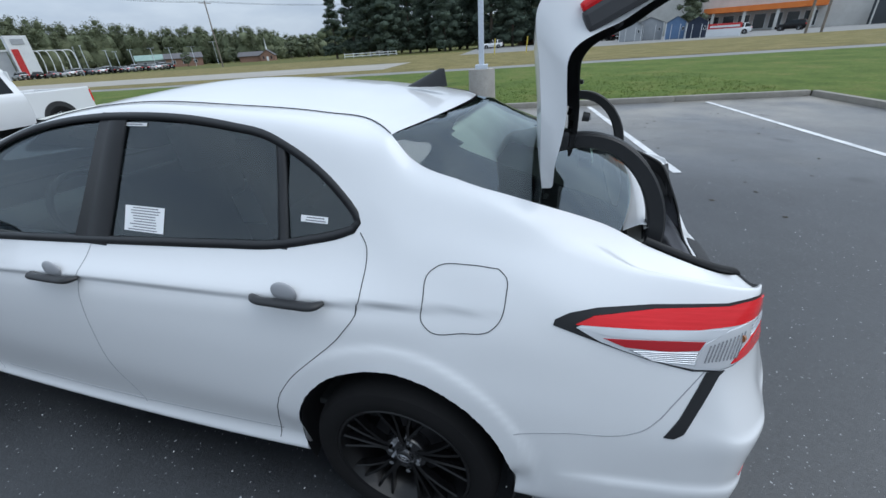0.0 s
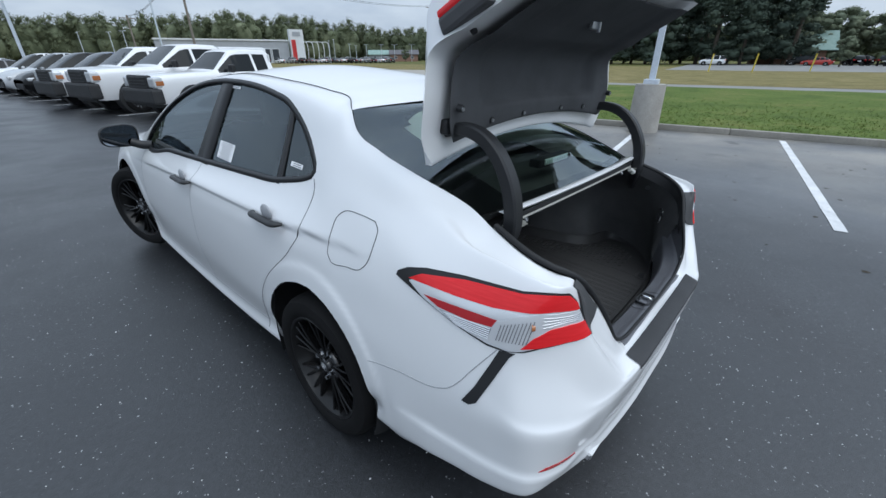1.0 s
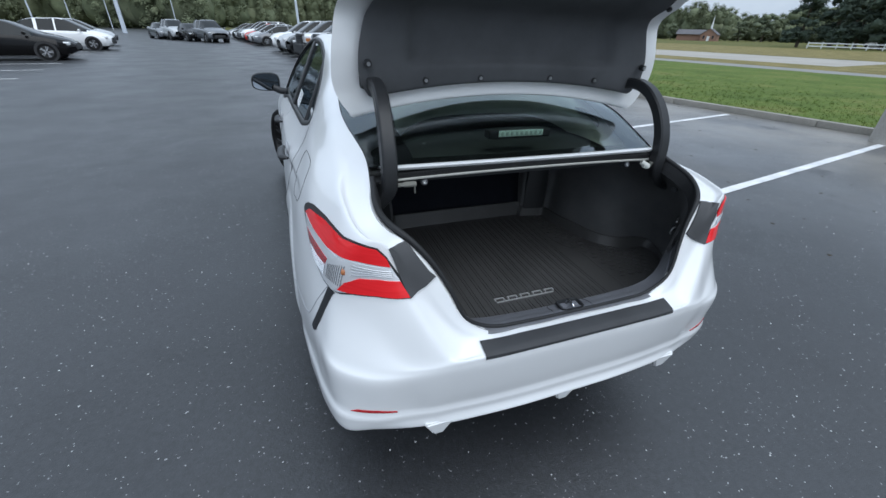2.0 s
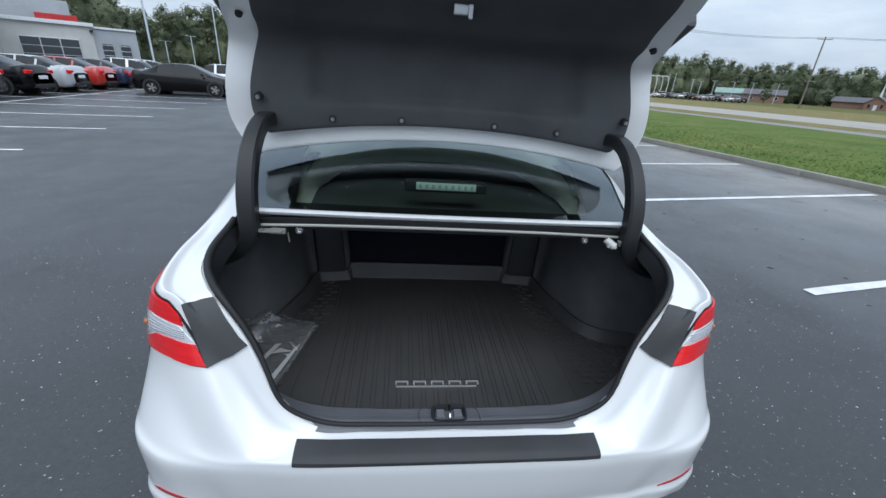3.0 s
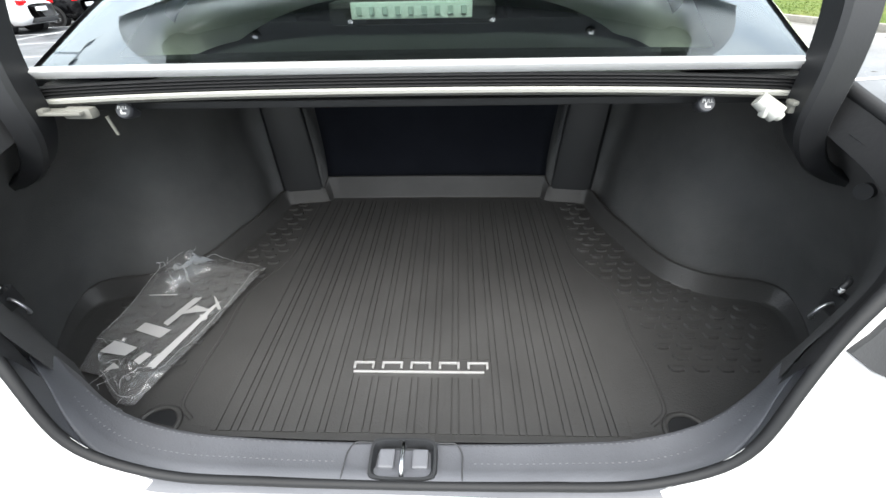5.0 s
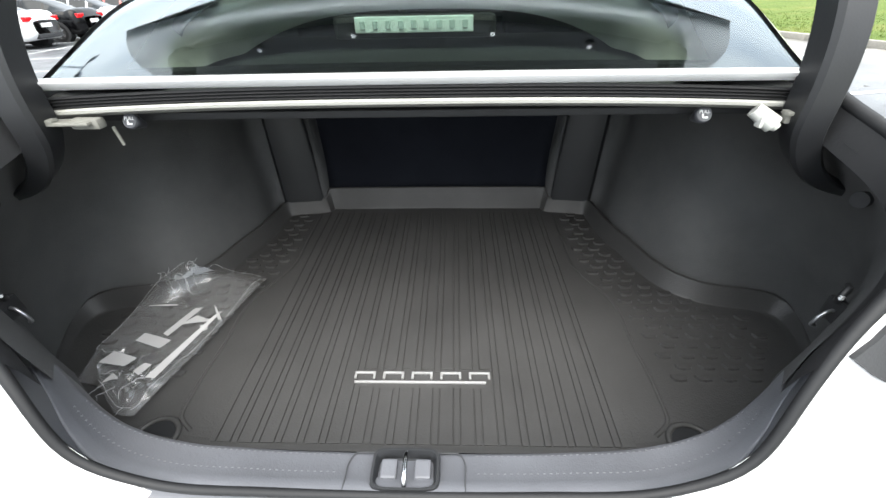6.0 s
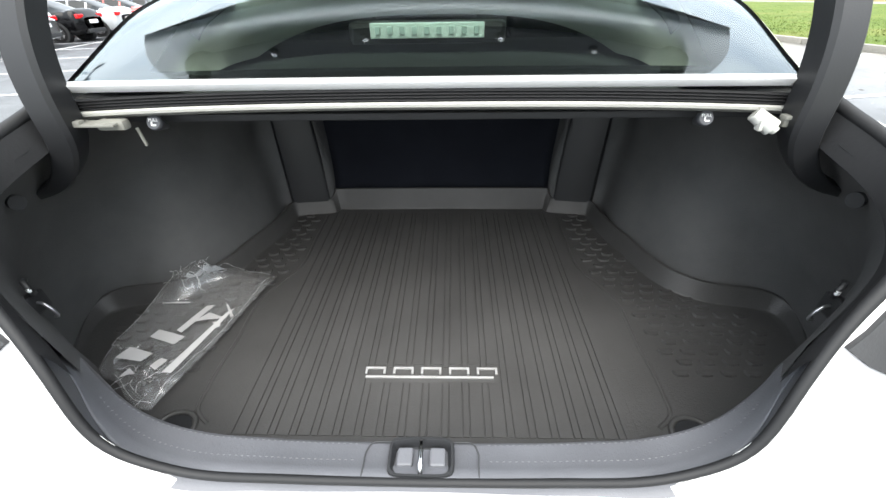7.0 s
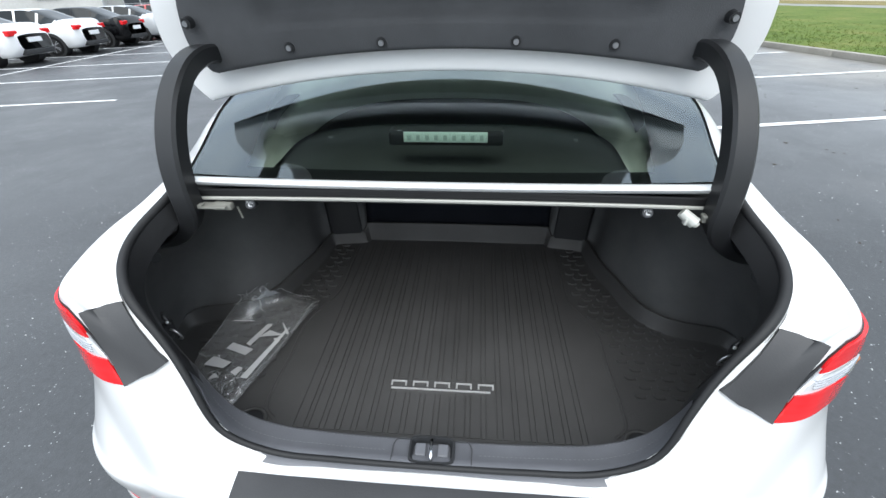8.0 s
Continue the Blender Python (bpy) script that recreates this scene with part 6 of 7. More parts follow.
tagged(part("parking_line", grid_mesh("parking_line", rows), LINE_PAINT), "long white line between two parking rows", "line", "parking lines", "structure")

# Pale stone chips and dark scraps of leaf lying loose on the asphalt.
rg = random.Random(21)
for nm, n, mat, lab, lo, hi, flat in (("stone_chips", 5500, material("pale_chip", (.55, .56, .56), .7), "pale stone chips scattered on the asphalt", .0025, .009, .5), ("leaf_scraps", 170, material("dry_scrap", (.045, .038, .028), .9), "dark scraps of leaf litter on the asphalt", .012, .05, .12)):
    vs, fs = [], []
    for _ in range(n):
        x, y, s = rg.uniform(-6.5, 8.6), rg.uniform(-3.6, 8.5), rg.uniform(lo, hi) * rg.uniform(.5, 1)
        if nm == "leaf_scraps":
            x, y = rg.uniform(2.4, 8.6), rg.uniform(-3, 9)
        a, h, b = rg.uniform(0, 6.3), slope(x, y), len(vs)
        for k in range(5):
            r = s * rg.uniform(.55, 1.1) * (1 if k % 2 else .7)
            vs.append((x + r * math.cos(a + k * 1.257), y + r * math.sin(a + k * 1.257), h + .0005))
        vs.append((x, y, h + s * flat + .002))
        fs += [(b + k, b + (k + 1) % 5, b + 5) for k in range(5)]
    tagged(part(nm, mesh_of(nm, vs, fs, False), mat), lab, "debris", kind="stuff")

# ---- lamp posts, power poles, posts ----
POLE_PAINT = plain_noise("pole_paint", (.52, .57, .64), (.62, .67, .74), 1.5, .45, .05)
WOOD_POLE = plain_noise("weathered_pole", (.16, .14, .12), (.26, .23, .20), 3, .9)
YELLOW = plain_noise("yellow_paint", (.55, .43, .05), (.70, .58, .12), 4, .6)


def lamp_post(m, h=7.5, block=True):
    t = thing("lamp_post", "pale grey steel lamp post on a round concrete base" if block else "tall pale lamp post of the car park", "lamp post", m, "lamp posts")
    zb = 0
    if block:
        zb = 1.02
        part("concrete_base", mesh_bm("concrete_base", cyl_bm((0, 0, -.05), (0, 0, zb), .335, .315, 32), True, 40), CONCRETE, t, "stained round concrete base")
        part("base_cover", boxes(((0, 0, zb + .05), (.30, .30, .10), .012)), POLE_PAINT, t)
    bm = bmesh.new()
    box(bm, (0, 0, zb + (h - zb) / 2), (.125, .125, h - zb), .012)
    part("post", bm, POLE_PAINT, t)
    part("arm", boxes(((0, 0, h - .05), (1.6, .07, .07), .01)), POLE_PAINT, t)
    for s in (-1, 1):
        part("lamp_head", boxes(((s * .95, 0, h), (.55, .32, .12), .03)), POLE_PAINT, t)
    return t




def polar(az, r):
    """A place at a compass angle from the car (0 ahead, clockwise) and a distance."""
    return (r * math.sin(radians(az)) - .5, r * math.cos(radians(az)))


def at_polar(az, r, turn=0.0, tall=1.0):
    return pose(*polar(az, r), -.03, 0, 0, -az + turn) @ Matrix.Diagonal((1, 1, tall, 1))


lamp_post(lot_pose(-.42, 2.55))
lamp_post(lot_pose(-20.7, 12.5, 90), 8.5, True)
lamp_post(at_polar(2.4, 34.7, 60), 8.5, True)
far_post = lamp_post(at_polar(-21.9, 69, 20), 9.0, False)
for az, r, tall in ((-28.4, 44, 1.0), (14.5, 60, 1.15), (-18.96, 100, .80), (-15.86, 110, .72), (-10.1, 110, .80), (-27.0, 109, .63), (-24.5, 109, .78), (8.2, 150, .85), (10.7, 150, .88), (11.9, 150, .92), (33.0, 140, .70), (33.6, 142, .74), (35.5, 150, .62), (36.3, 160, .60), (37.6, 160, .64), (39.5, 165, .66), (41.2, 170, .66), (43.4, 175, .68), (45.7, 175, .80)):
    copy_thing(far_post, at_polar(az, r, 40 + 7 * az, tall))
white_mast = thing("white_mast", "short thick white mast at the end of the car park", "mast", at_polar(-15.05, 79))
part("pole", mesh_bm("pole", cyl_bm((0, 0, -.2), (0, 0, 4.9), .28, .24, 16), True), POLE_PAINT, white_mast)
part("cap", mesh_bm("cap", cyl_bm((0, 0, 4.9), (0, 0, 5.05), .26, .1, 16), True), POLE_PAINT, white_mast)

bollard = thing("yellow_post", "leaning yellow marker post in the grass", "post", at_polar(79.1, 59), "yellow posts")
part("post", mesh_bm("post", cyl_bm((0, 0, 0), (.12, 0, 1.9), .07, .07, 12), True), YELLOW, bollard)
for az, r in ((83.2, 59), (88, 66)):
    copy_thing(bollard, at_polar(az, r))


def power_pole(m, h=10.0, cross=True):
    t = thing("power_pole", "weathered wooden power pole with a crossarm", "pole", m, "power poles")
    part("pole", mesh_bm("pole", cyl_bm((0, 0, -.2), (0, 0, h), .16, .11, 14), True), WOOD_POLE, t)
    if cross:
        part("crossarm", boxes(((0, 0, h - .45), (2.6, .1, .12), .01)), WOOD_POLE, t)
        for x in (-1.2, -.6, .6, 1.2):
            part("insulator", cyl_bm((x, 0, h - .40), (x, 0, h - .2), .04, .03, 8), STEEL, t)
    return t


POLES = [(75.0, 122, 12.8), (45.8, 110, 12.8), (17.7, 62, 11.5), (12.4, 90, 7.9), (112.0, 74, 11.0), (113.2, 76, 10.5)]
for k, (az, r, h) in enumerate(POLES):
    power_pole(at_polar(az, r, 30 if k < 4 else 0), h)
for i, j in ((0, 1), (1, 2), (2, 3), (0, 4)):
    for off in (-.9, .9):
        a, b = (np.array([*polar(POLES[q][0], POLES[q][1] + off), POLES[q][2] - .2]) for q in (i, j))
        pts = [a + (b - a) * q - np.array([0, 0, 1.2 * 4 * q * (1 - q)]) for q in np.linspace(0, 1, 20)]
        tagged(part("power_line", tube("power_line", pts, .022, 5), RUBBER), "thin black overhead power line between poles", "cable", "power lines")

# ---- trees ----
def leafage(name, a, b, c):
    m = material(name, a, .9, spec=.15)
    t = m.node_tree
    geo = t.nodes.new("ShaderNodeNewGeometry")
    col = ramp(m, geo.outputs["Random Per Island"], [(.0, a), (.55, b), (1.0, c)])
    to_colour(m, mix(m, 1.0, col, ramp(m, noise_node(m, .35, 3), [(.3, (.6, .6, .6)), (.7, (1.15, 1.15, 1.15))]), "MULTIPLY"))
    return m


LEAVES = leafage("leaves", (.118, .142, .098), (.148, .174, .114), (.185, .212, .138))
NEEDLES = leafage("needles", (.058, .080, .064), (.074, .100, .076), (.095, .122, .09))
BARK = plain_noise("bark", (.06, .05, .04), (.12, .10, .08), 4, .95)


def leaf_cloud(rg, clumps, per, size, verts, faces, flat=.7):
    """Small leaf blades in clumps; every blade is a quad of its own."""
    rs = np.random.RandomState(rg.randrange(1 << 30))
    c = np.repeat(np.array(clumps, float), per, 0)
    n = len(c)
    v = rs.normal(size=(n, 3))
    v /= np.linalg.norm(v, axis=1)[:, None] + 1e-9
    p = c[:, :3] + v * (c[:, 3] * rs.rand(n) ** .33 * rs.uniform(.8, 1.15, n))[:, None] * np.array([1, 1, flat])
    a = rs.normal(size=(n, 3)) * (1, 1, .6)
    a /= np.linalg.norm(a, axis=1)[:, None] + 1e-9
    b = np.cross(a, v + .3)
    b /= np.linalg.norm(b, axis=1)[:, None] + 1e-9
    s = (size * rs.uniform(.5, 1.3, n))[:, None]
    q = np.stack([p - a * s, p + b * s * .6, p + a * s, p - b * s * .6], 1).reshape(-1, 3)
    k = len(verts)
    verts += q.tolist()
    faces += (np.arange(4 * n).reshape(-1, 4) + k).tolist()


ICO = bmesh.new()
bmesh.ops.create_icosphere(ICO, subdivisions=2, radius=1.0)
ICO_V = np.array([tuple(v.co) for v in ICO.verts])
ICO_F = np.array([tuple(v.index for v in f.verts) for f in ICO.faces])
ICO.free()


def cores(rg, clumps, verts, faces, k=.70, flat=.75, rough=(.55, 1.2)):
    """Ragged inner masses that close the gaps between the blades."""
    rs = np.random.RandomState(rg.randrange(1 << 30))
    for cx, cy, cz, cr in clumps:
        n = len(verts)
        jit = rs.uniform(*rough, len(ICO_V))[:, None]
        verts += (np.array([cx, cy, cz]) + ICO_V * cr * k * jit * (1, 1, flat)).tolist()
        faces += (ICO_F + n).tolist()


def broadleaf(seed, h, w, per=130):
    rg = random.Random(seed)
    clumps = []
    for _ in range(46):
        a, r, z = rg.uniform(0, 6.28), w * rg.uniform(.05, .42), h * rg.uniform(.28, .95)
        r *= math.sin(math.pi * min(1, max(.12, (z / h - .12)))) ** .6
        clumps.append((r * math.cos(a), r * math.sin(a), z, w * rg.uniform(.10, .19)))
    v, f = [], []
    cores(rg, clumps, v, f)
    leaf_cloud(rg, clumps, per, .011 * h + .05, v, f)
    bm = bmesh.new()
    cyl(bm, (0, 0, -.3), (.05 * w, 0, h * .45), .035 * h, .018 * h, 8)
    for k in range(5):
        a = k * 1.3
        cyl(bm, (.03 * w, 0, h * (.25 + .05 * k)), (w * .3 * math.cos(a), w * .3 * math.sin(a), h * (.55 + .06 * k)), .012 * h, .005 * h, 6)
    return mesh_of("crown", v, f, True), mesh_bm("trunk", bm, True)


def pine(seed, h, w, per=110):
    rg = random.Random(seed)
    clumps = []
    for k in range(74):
        f = rg.random() ** .85
        z = h * (.07 + .9 * f)
        r = w * .5 * (1 - f) ** .62 * rg.uniform(.25, 1.0)
        a = rg.uniform(0, 6.28)
        clumps.append((r * math.cos(a), r * math.sin(a), z, w * (.13 + .08 * (1 - f)) * rg.uniform(.8, 1.3)))
    clumps.append((0, 0, h * .96, w * .07))
    v, f = [], []
    cores(rg, clumps, v, f, .62, .6)
    leaf_cloud(rg, clumps, per, .010 * h + .04, v, f, .6)
    bm = cyl_bm((0, 0, -.3), (0, 0, h * .97), .022 * h, .004 * h, 8)
    return mesh_of("crown", v, f, True), mesh_bm("trunk", bm, True)


def tree(meshes, mat, m, label, group):
    t = thing("tree", label, "tree", m, group)
    part("trunk", meshes[1], BARK, t)
    part("crown", meshes[0], mat, t)
    return t


pines = [pine(k, 11 + k % 3 * 1.5, 6 + k % 2) for k in range(3)]
leafy = [broadleaf(10 + k, 8 + 1.2 * k, 7 + k) for k in range(3)]
rg = random.Random(5)
first = {}


def plant(kind, x, y, s=1.0):
    k = rg.randrange(3)
    m = pose(x, y, -.05, 0, 0, rg.uniform(0, 360)) @ Matrix.Diagonal((s, s, s * rg.uniform(.9, 1.12), 1))
    if (kind, k) not in first:
        first[kind, k] = tree((pines if kind == "pine" else leafy)[k], NEEDLES if kind == "pine" else LEAVES, pose(x, y, -.05), "dark green pine tree with dense drooping branches" if kind == "pine" else "broad green leafy tree", "pine trees" if kind == "pine" else "leafy trees")
        first[kind, k].matrix_world = m
    else:
        t = copy_thing(first[kind, k], Matrix())
        t.matrix_world = m



# Pines across the lawn, then leafy trees towards the store, and a few near ones.
plant("pine", *polar(59.2, 108), .98)
for k in range(24):
    plant("pine", *polar(61.5 + k * 1.05 + rg.uniform(-.4, .4), rg.uniform(108, 138)), rg.uniform(1.15, 1.6))
for k in range(18):
    plant("leafy", *polar(84 + k * 1.5 + rg.uniform(-.6, .6), rg.uniform(120, 145)), rg.uniform(.9, 1.25))
for az, r, s in ((90, 96, .45), (54, 190, .8), (56, 195, .9), (97, 150, 1.2), (104, 170, 1.3), (42.6, 165, .42), (47.5, 180, .5)):
    plant("leafy", *polar(az, r), s)

# Far woods: one mass of foliage along the horizon.
v, f = [], []
rw = random.Random(8)
for az in np.arange(-62, 60, .36):
    r = 235 + 25 * math.sin(az * .21) + rw.uniform(-10, 10)
    h = float(np.interp(az, [-62, -8, 4, 12, 17, 26, 34, 39, 43, 48, 52, 56, 60], [17, 17, 19.5, 19.5, 18, 20, 20, 18, 16.5, 13.8, 12, 10, 9])) + .9 * math.sin(az * .9) + .6 * math.sin(az * 2.3 + 1) + rw.uniform(-.9, .9)
    if az < -8:
        r, h = r * .62, h * 1.0 + 2.5 * math.sin(az * .5)
    x, y = polar(az, r)
    bx, by = polar(az, r + 5)
    cores(rw, [(bx, by, h * .28, h * .26), (bx, by, h * .54, h * .22)], v, f, 1.0, 1.1, (.88, 1.08))
    cl = [(x + rw.uniform(-3, 3), y + rw.uniform(-3, 3), h * q * rw.uniform(.92, 1.02), h * rw.uniform(.085, .125)) for q in (.10, .22, .34, .45, .55, .64, .73, .81, .89)]
    cores(rw, cl, v, f, .42, 1.0, (.6, 1.2))
    leaf_cloud(rw, cl, 150, h * .015, v, f, 1.0)
WOODS = leafage("woods_leaves", (.135, .160, .098), (.165, .190, .115), (.200, .222, .138))
tagged(part("far_woods", mesh_of("far_woods", v, f, True), WOODS), "dark green belt of woods along the horizon", "woods", kind="stuff")
v, f = [], []
for az in np.arange(58, 125, .4):
    r = 215 + rw.uniform(-10, 10)
    h = 14 + 2 * math.sin(az * .4) + rw.uniform(-1.5, 1.5)
    x, y = polar(az, r)
    cl = [(x, y, h * q, h * .22) for q in (.15, .4, .7)]
    cores(rw, cl, v, f, .8, 1.0)
    leaf_cloud(rw, cl, 60, h * .028, v, f, .9)
tagged(part("far_woods", mesh_of("far_woods", v, f, True), WOODS), "lower belt of woods behind the store", "woods", kind="stuff")

# ---- buildings ----
STUCCO = plain_noise("pale_stucco", (.50, .50, .48), (.60, .60, .58), .6, .85, .1)
GREY_PANEL = plain_noise("grey_panel", (.34, .36, .39), (.42, .44, .47), .5, .6, .05)
WHITE_PANEL = plain_noise("white_panel", (.66, .68, .70), (.76, .78, .80), .5, .5, .05)
RED_PAINT = plain_noise("red_paint", (.45, .03, .03), (.55, .05, .05), 1, .5, .05)
ORANGE = plain_noise("orange_paint", (.62, .16, .03), (.72, .22, .05), 1, .6, .05)
BLUE_WOOD = plain_noise("blue_boards", (.10, .17, .30), (.14, .22, .37), 1, .8)
NAVY_WOOD = plain_noise("navy_boards", (.025, .035, .06), (.04, .05, .08), 1, .8)
GREY_WOOD = plain_noise("grey_boards", (.28, .30, .32), (.36, .38, .40), 1, .8)
ROOF_DARK = plain_noise("shingle", (.10, .10, .11), (.17, .165, .17), 2, .95)
ROOF_GREEN = plain_noise("green_roof", (.20, .30, .27), (.28, .38, .34), 1, .7)
BRICK = plain_noise("brick_wall", (.22, .13, .10), (.32, .20, .15), 3, .9)
DARK_PANE = material("dark_window_pane", (.03, .037, .045), .12, 0, .3)


def at(az, r, turn=0.0):
    x, y = polar(az, r)
    return pose(x, y, -.03, 0, 0, -az + turn)


def gable(w, l, z0, h, over=.25, thick=.12):
    """A pitched roof with its ridge along y: two slabs."""
    bm = bmesh.new()
    for s in (-1, 1):
        a = [(s * (w / 2 + over), -l / 2 - over, z0 - over * 2 * h / w), (0, -l / 2 - over, z0 + h), (0, l / 2 + over, z0 + h), (s * (w / 2 + over), l / 2 + over, z0 - over * 2 * h / w)]
        lo = [bm.verts.new(p) for p in a]
        hi = [bm.verts.new((x, y, z + thick)) for x, y, z in a]
        bm.faces.new(lo)
        bm.faces.new(hi[::-1])
        for k in range(4):
            bm.faces.new((lo[k], lo[(k + 1) % 4], hi[(k + 1) % 4], hi[k]))
    return bm


def gable_walls(w, l, h, rise):
    bm = bmesh.new()
    prof = [(-w / 2, 0), (w / 2, 0), (w / 2, h), (0, h + rise), (-w / 2, h)]
    a = [bm.verts.new((x, -l / 2, z)) for x, z in prof]
    b = [bm.verts.new((x, l / 2, z)) for x, z in prof]
    bm.faces.new(a)
    bm.faces.new(b[::-1])
    for k in range(5):
        bm.faces.new((a[k], a[(k + 1) % 5], b[(k + 1) % 5], b[k]))
    return bm


def shed(m, w, l, h, rise, wall, label, trim=WHITE_PANEL):
    t = thing("garden_shed", label, "shed", m, "garden sheds")
    part("wall", gable_walls(w, l, h, rise), wall, t)
    part("roof", gable(w, l, h, rise, .15, .06), ROOF_DARK, t)
    part("door", boxes(((0, -l / 2 - .02, h * .45), (w * .42, .05, h * .86), .01)), wall, t)
    for s in (-1, 1):
        part("door_frame", boxes(((s * w * .22, -l / 2 - .05, h * .45), (.08, .04, h * .88), 0)), trim, t)
        part("corner_board", boxes(((s * (w / 2 - .03), -l / 2 - .03, h * .5), (.10, .05, h), 0)), trim, t)
    win = part("window", boxes(((w * .36, -l / 2 - .03, h * .62), (.35, .05, .55), 0)), trim, t)
    part("pane", boxes(((w * .36, -l / 2 - .06, h * .62), (.27, .02, .46), 0)), DARK_PANE, win)
    return t


shed(at(95.6, 88), 3.6, 5, 2.5, .9, GREY_WOOD, "grey wooden garden shed with white trim")
shed(at(97.6, 90), 4.4, 5, 2.7, .9, GREY_WOOD, "large grey wooden garden shed with white trim")
shed(at(100.3, 87), 3.0, 4, 2.5, .9, BLUE_WOOD, "blue wooden garden shed with white trim")
shed(at(102.4, 86), 3.0, 4, 2.3, .8, NAVY_WOOD, "navy blue wooden garden shed")
t = thing("display_trailer", "low red and white display stand beside the sheds", "stand", at(105, 85))
part("body", boxes(((0, 0, .55), (4.6, 2, 1.1), .03)), WHITE_PANEL, t)
part("red_top", boxes(((0, 0, 1.5), (4.6, 2, .75), .03)), RED_PAINT, t)
part("sign_band", boxes(((0, -1.03, 1.45), (4.0, .04, .28), 0)), WHITE_PANEL, t)

store = thing("store_building", "big pale store building with an orange entrance canopy", "building", at(112, 128, 4))
part("wall", boxes(((6, 14, 5.5), (86, 30, 11), .05)), STUCCO, store)
part("parapet", boxes(((6, -1.1, 10.8), (86.6, .5, .7), .03)), WHITE_PANEL, store)
part("canopy", boxes(((-9, -3.2, 4.6), (22, 4.8, 1.1), .05)), ORANGE, store)
for x in (-18, -12, -6, 0):
    part("column", boxes(((x, -5, 2), (.6, .6, 4.1), .02)), STUCCO, store)
for k in range(7):
    w = part("window", boxes(((-18 + k * 3, -1.05, 1.9), (2.4, .15, 3.2), .02)), WHITE_PANEL, store)
    part("pane", boxes(((-18 + k * 3, -1.16, 1.9), (2.1, .08, 2.9), 0)), DARK_PANE, w)
part("garden_fence", boxes(((24, -4, 2.4), (30, .3, 4.8), .02)), DARK_PANE, store)
for k in range(9):
    part("fence_post", boxes(((9.5 + k * 3.6, -4.2, 2.5), (.25, .25, 5), 0)), STUCCO, store)
tank = thing("white_tank_building", "low white block building behind the sheds", "building", at(96.2, 140))
part("wall", boxes(((0, 0, 3.6), (13, 8, 7.2), .05)), STUCCO, tank)
part("roof", boxes(((0, 0, 7.35), (13.4, 8.4, .3), .03)), WHITE_PANEL, tank)

park_house = thing("park_house", "low brick building with a pale green roof among the trees", "building", at(85.5, 128, 8))
part("wall", boxes(((0, 0, 1.6), (13, 8, 3.2), .03)), BRICK, park_house)
bm = gable(9.5, 15, 3.2, 3.4, .6, .15)
part("roof", bm, ROOF_GREEN, park_house, m=pose(0, 0, 0, 0, 0, 90))
for k in range(4):
    w = part("window", boxes(((-4.5 + 3 * k, -4.02, 1.7), (1.3, .1, 1.2), .01)), WHITE_PANEL, park_house)
    part("pane", boxes(((-4.5 + 3 * k, -4.08, 1.7), (1.1, .06, 1.0), 0)), DARK_PANE, w)

church = thing("brick_church", "low brick church with a grey roof and a white steeple", "building", at(51.3, 178, -8) @ Matrix.Diagonal((.54, .54, .66, 1)))
part("wall", gable_walls(9, 12, 3, 2.6), BRICK, church)
part("roof", gable(9, 12, 3, 2.6, .5, .15), ROOF_DARK, church)
part("wing_wall", boxes(((-11, 1, 1.5), (15, 8, 3), .03)), BRICK, church)
part("wing_roof", gable(9, 16, 3, 2.0, .4, .15), ROOF_DARK, church, m=pose(-11, 1, 0, 0, 0, 90))
part("steeple", mesh_bm("steeple", cyl_bm((0, -3, 5.4), (0, -3, 11.5), .6, .03, 8)), WHITE_PANEL, church)
for s in (-2.5, 2.5):
    part("window", boxes(((s, -6.04, 1.7), (1, .1, 1.5), .01)), DARK_PANE, church)
part("door", boxes(((0, -6.04, 1.1), (1.4, .1, 2.2), .01)), WHITE_PANEL, church)

fence = thing("white_rail_fence", "long low white rail fence in front of the pines", "fence", at(63.4, 104, 0))
for k in range(7):
    part("fence_post", boxes(((-6 + 2 * k, 0, .5), (.14, .14, 1.1), 0)), WHITE_PANEL, fence)
for z in (.35, .85):
    part("fence_rail", boxes(((0, 0, z), (12.3, .08, .16), 0)), WHITE_PANEL, fence)

# Dealership across the highway: long grey hall, glazed entry, red and white tower, white hoops.
hall = thing("dealer_hall", "long grey dealership with a white and red tower and white hoops", "building", at(25.9, 150, 6))
part("wall", boxes(((-12, 6, 3.2), (36, 14, 6.4), .05)), GREY_PANEL, hall)
part("roof_edge", boxes(((-12, -1.1, 6.5), (36.5, .4, .4), .02)), WHITE_PANEL, hall)
for k in range(4):
    w = part("window", boxes(((-6 + 2.6 * k, -1.05, 2.2), (2.2, .15, 4.0), .02)), WHITE_PANEL, hall)
    part("pane", boxes(((-6 + 2.6 * k, -1.16, 2.2), (1.9, .08, 3.7), 0)), DARK_PANE, w)
part("tower", boxes(((8.5, -1, 4.8), (4.2, 3, 9.6), .05)), WHITE_PANEL, hall)
part("tower_stripe", boxes(((7.4, -2.55, 3.4), (1.3, .1, 6.6), .02)), RED_PAINT, hall)
part("tower_sign", boxes(((8.5, -2.56, 8.3), (2.4, .1, 1.2), .02)), GREY_PANEL, hall)
for k in range(5):
    x = 11.5 + 1.7 * k
    part("hoop", tube("hoop", smooth_path([(x, -1.5, 0), (x + .3, -1.5, 4.5), (x, -1.5, 6.0), (x - 1.8, -1.5, 6.2)], 14), .12, 6), WHITE_PANEL, hall)

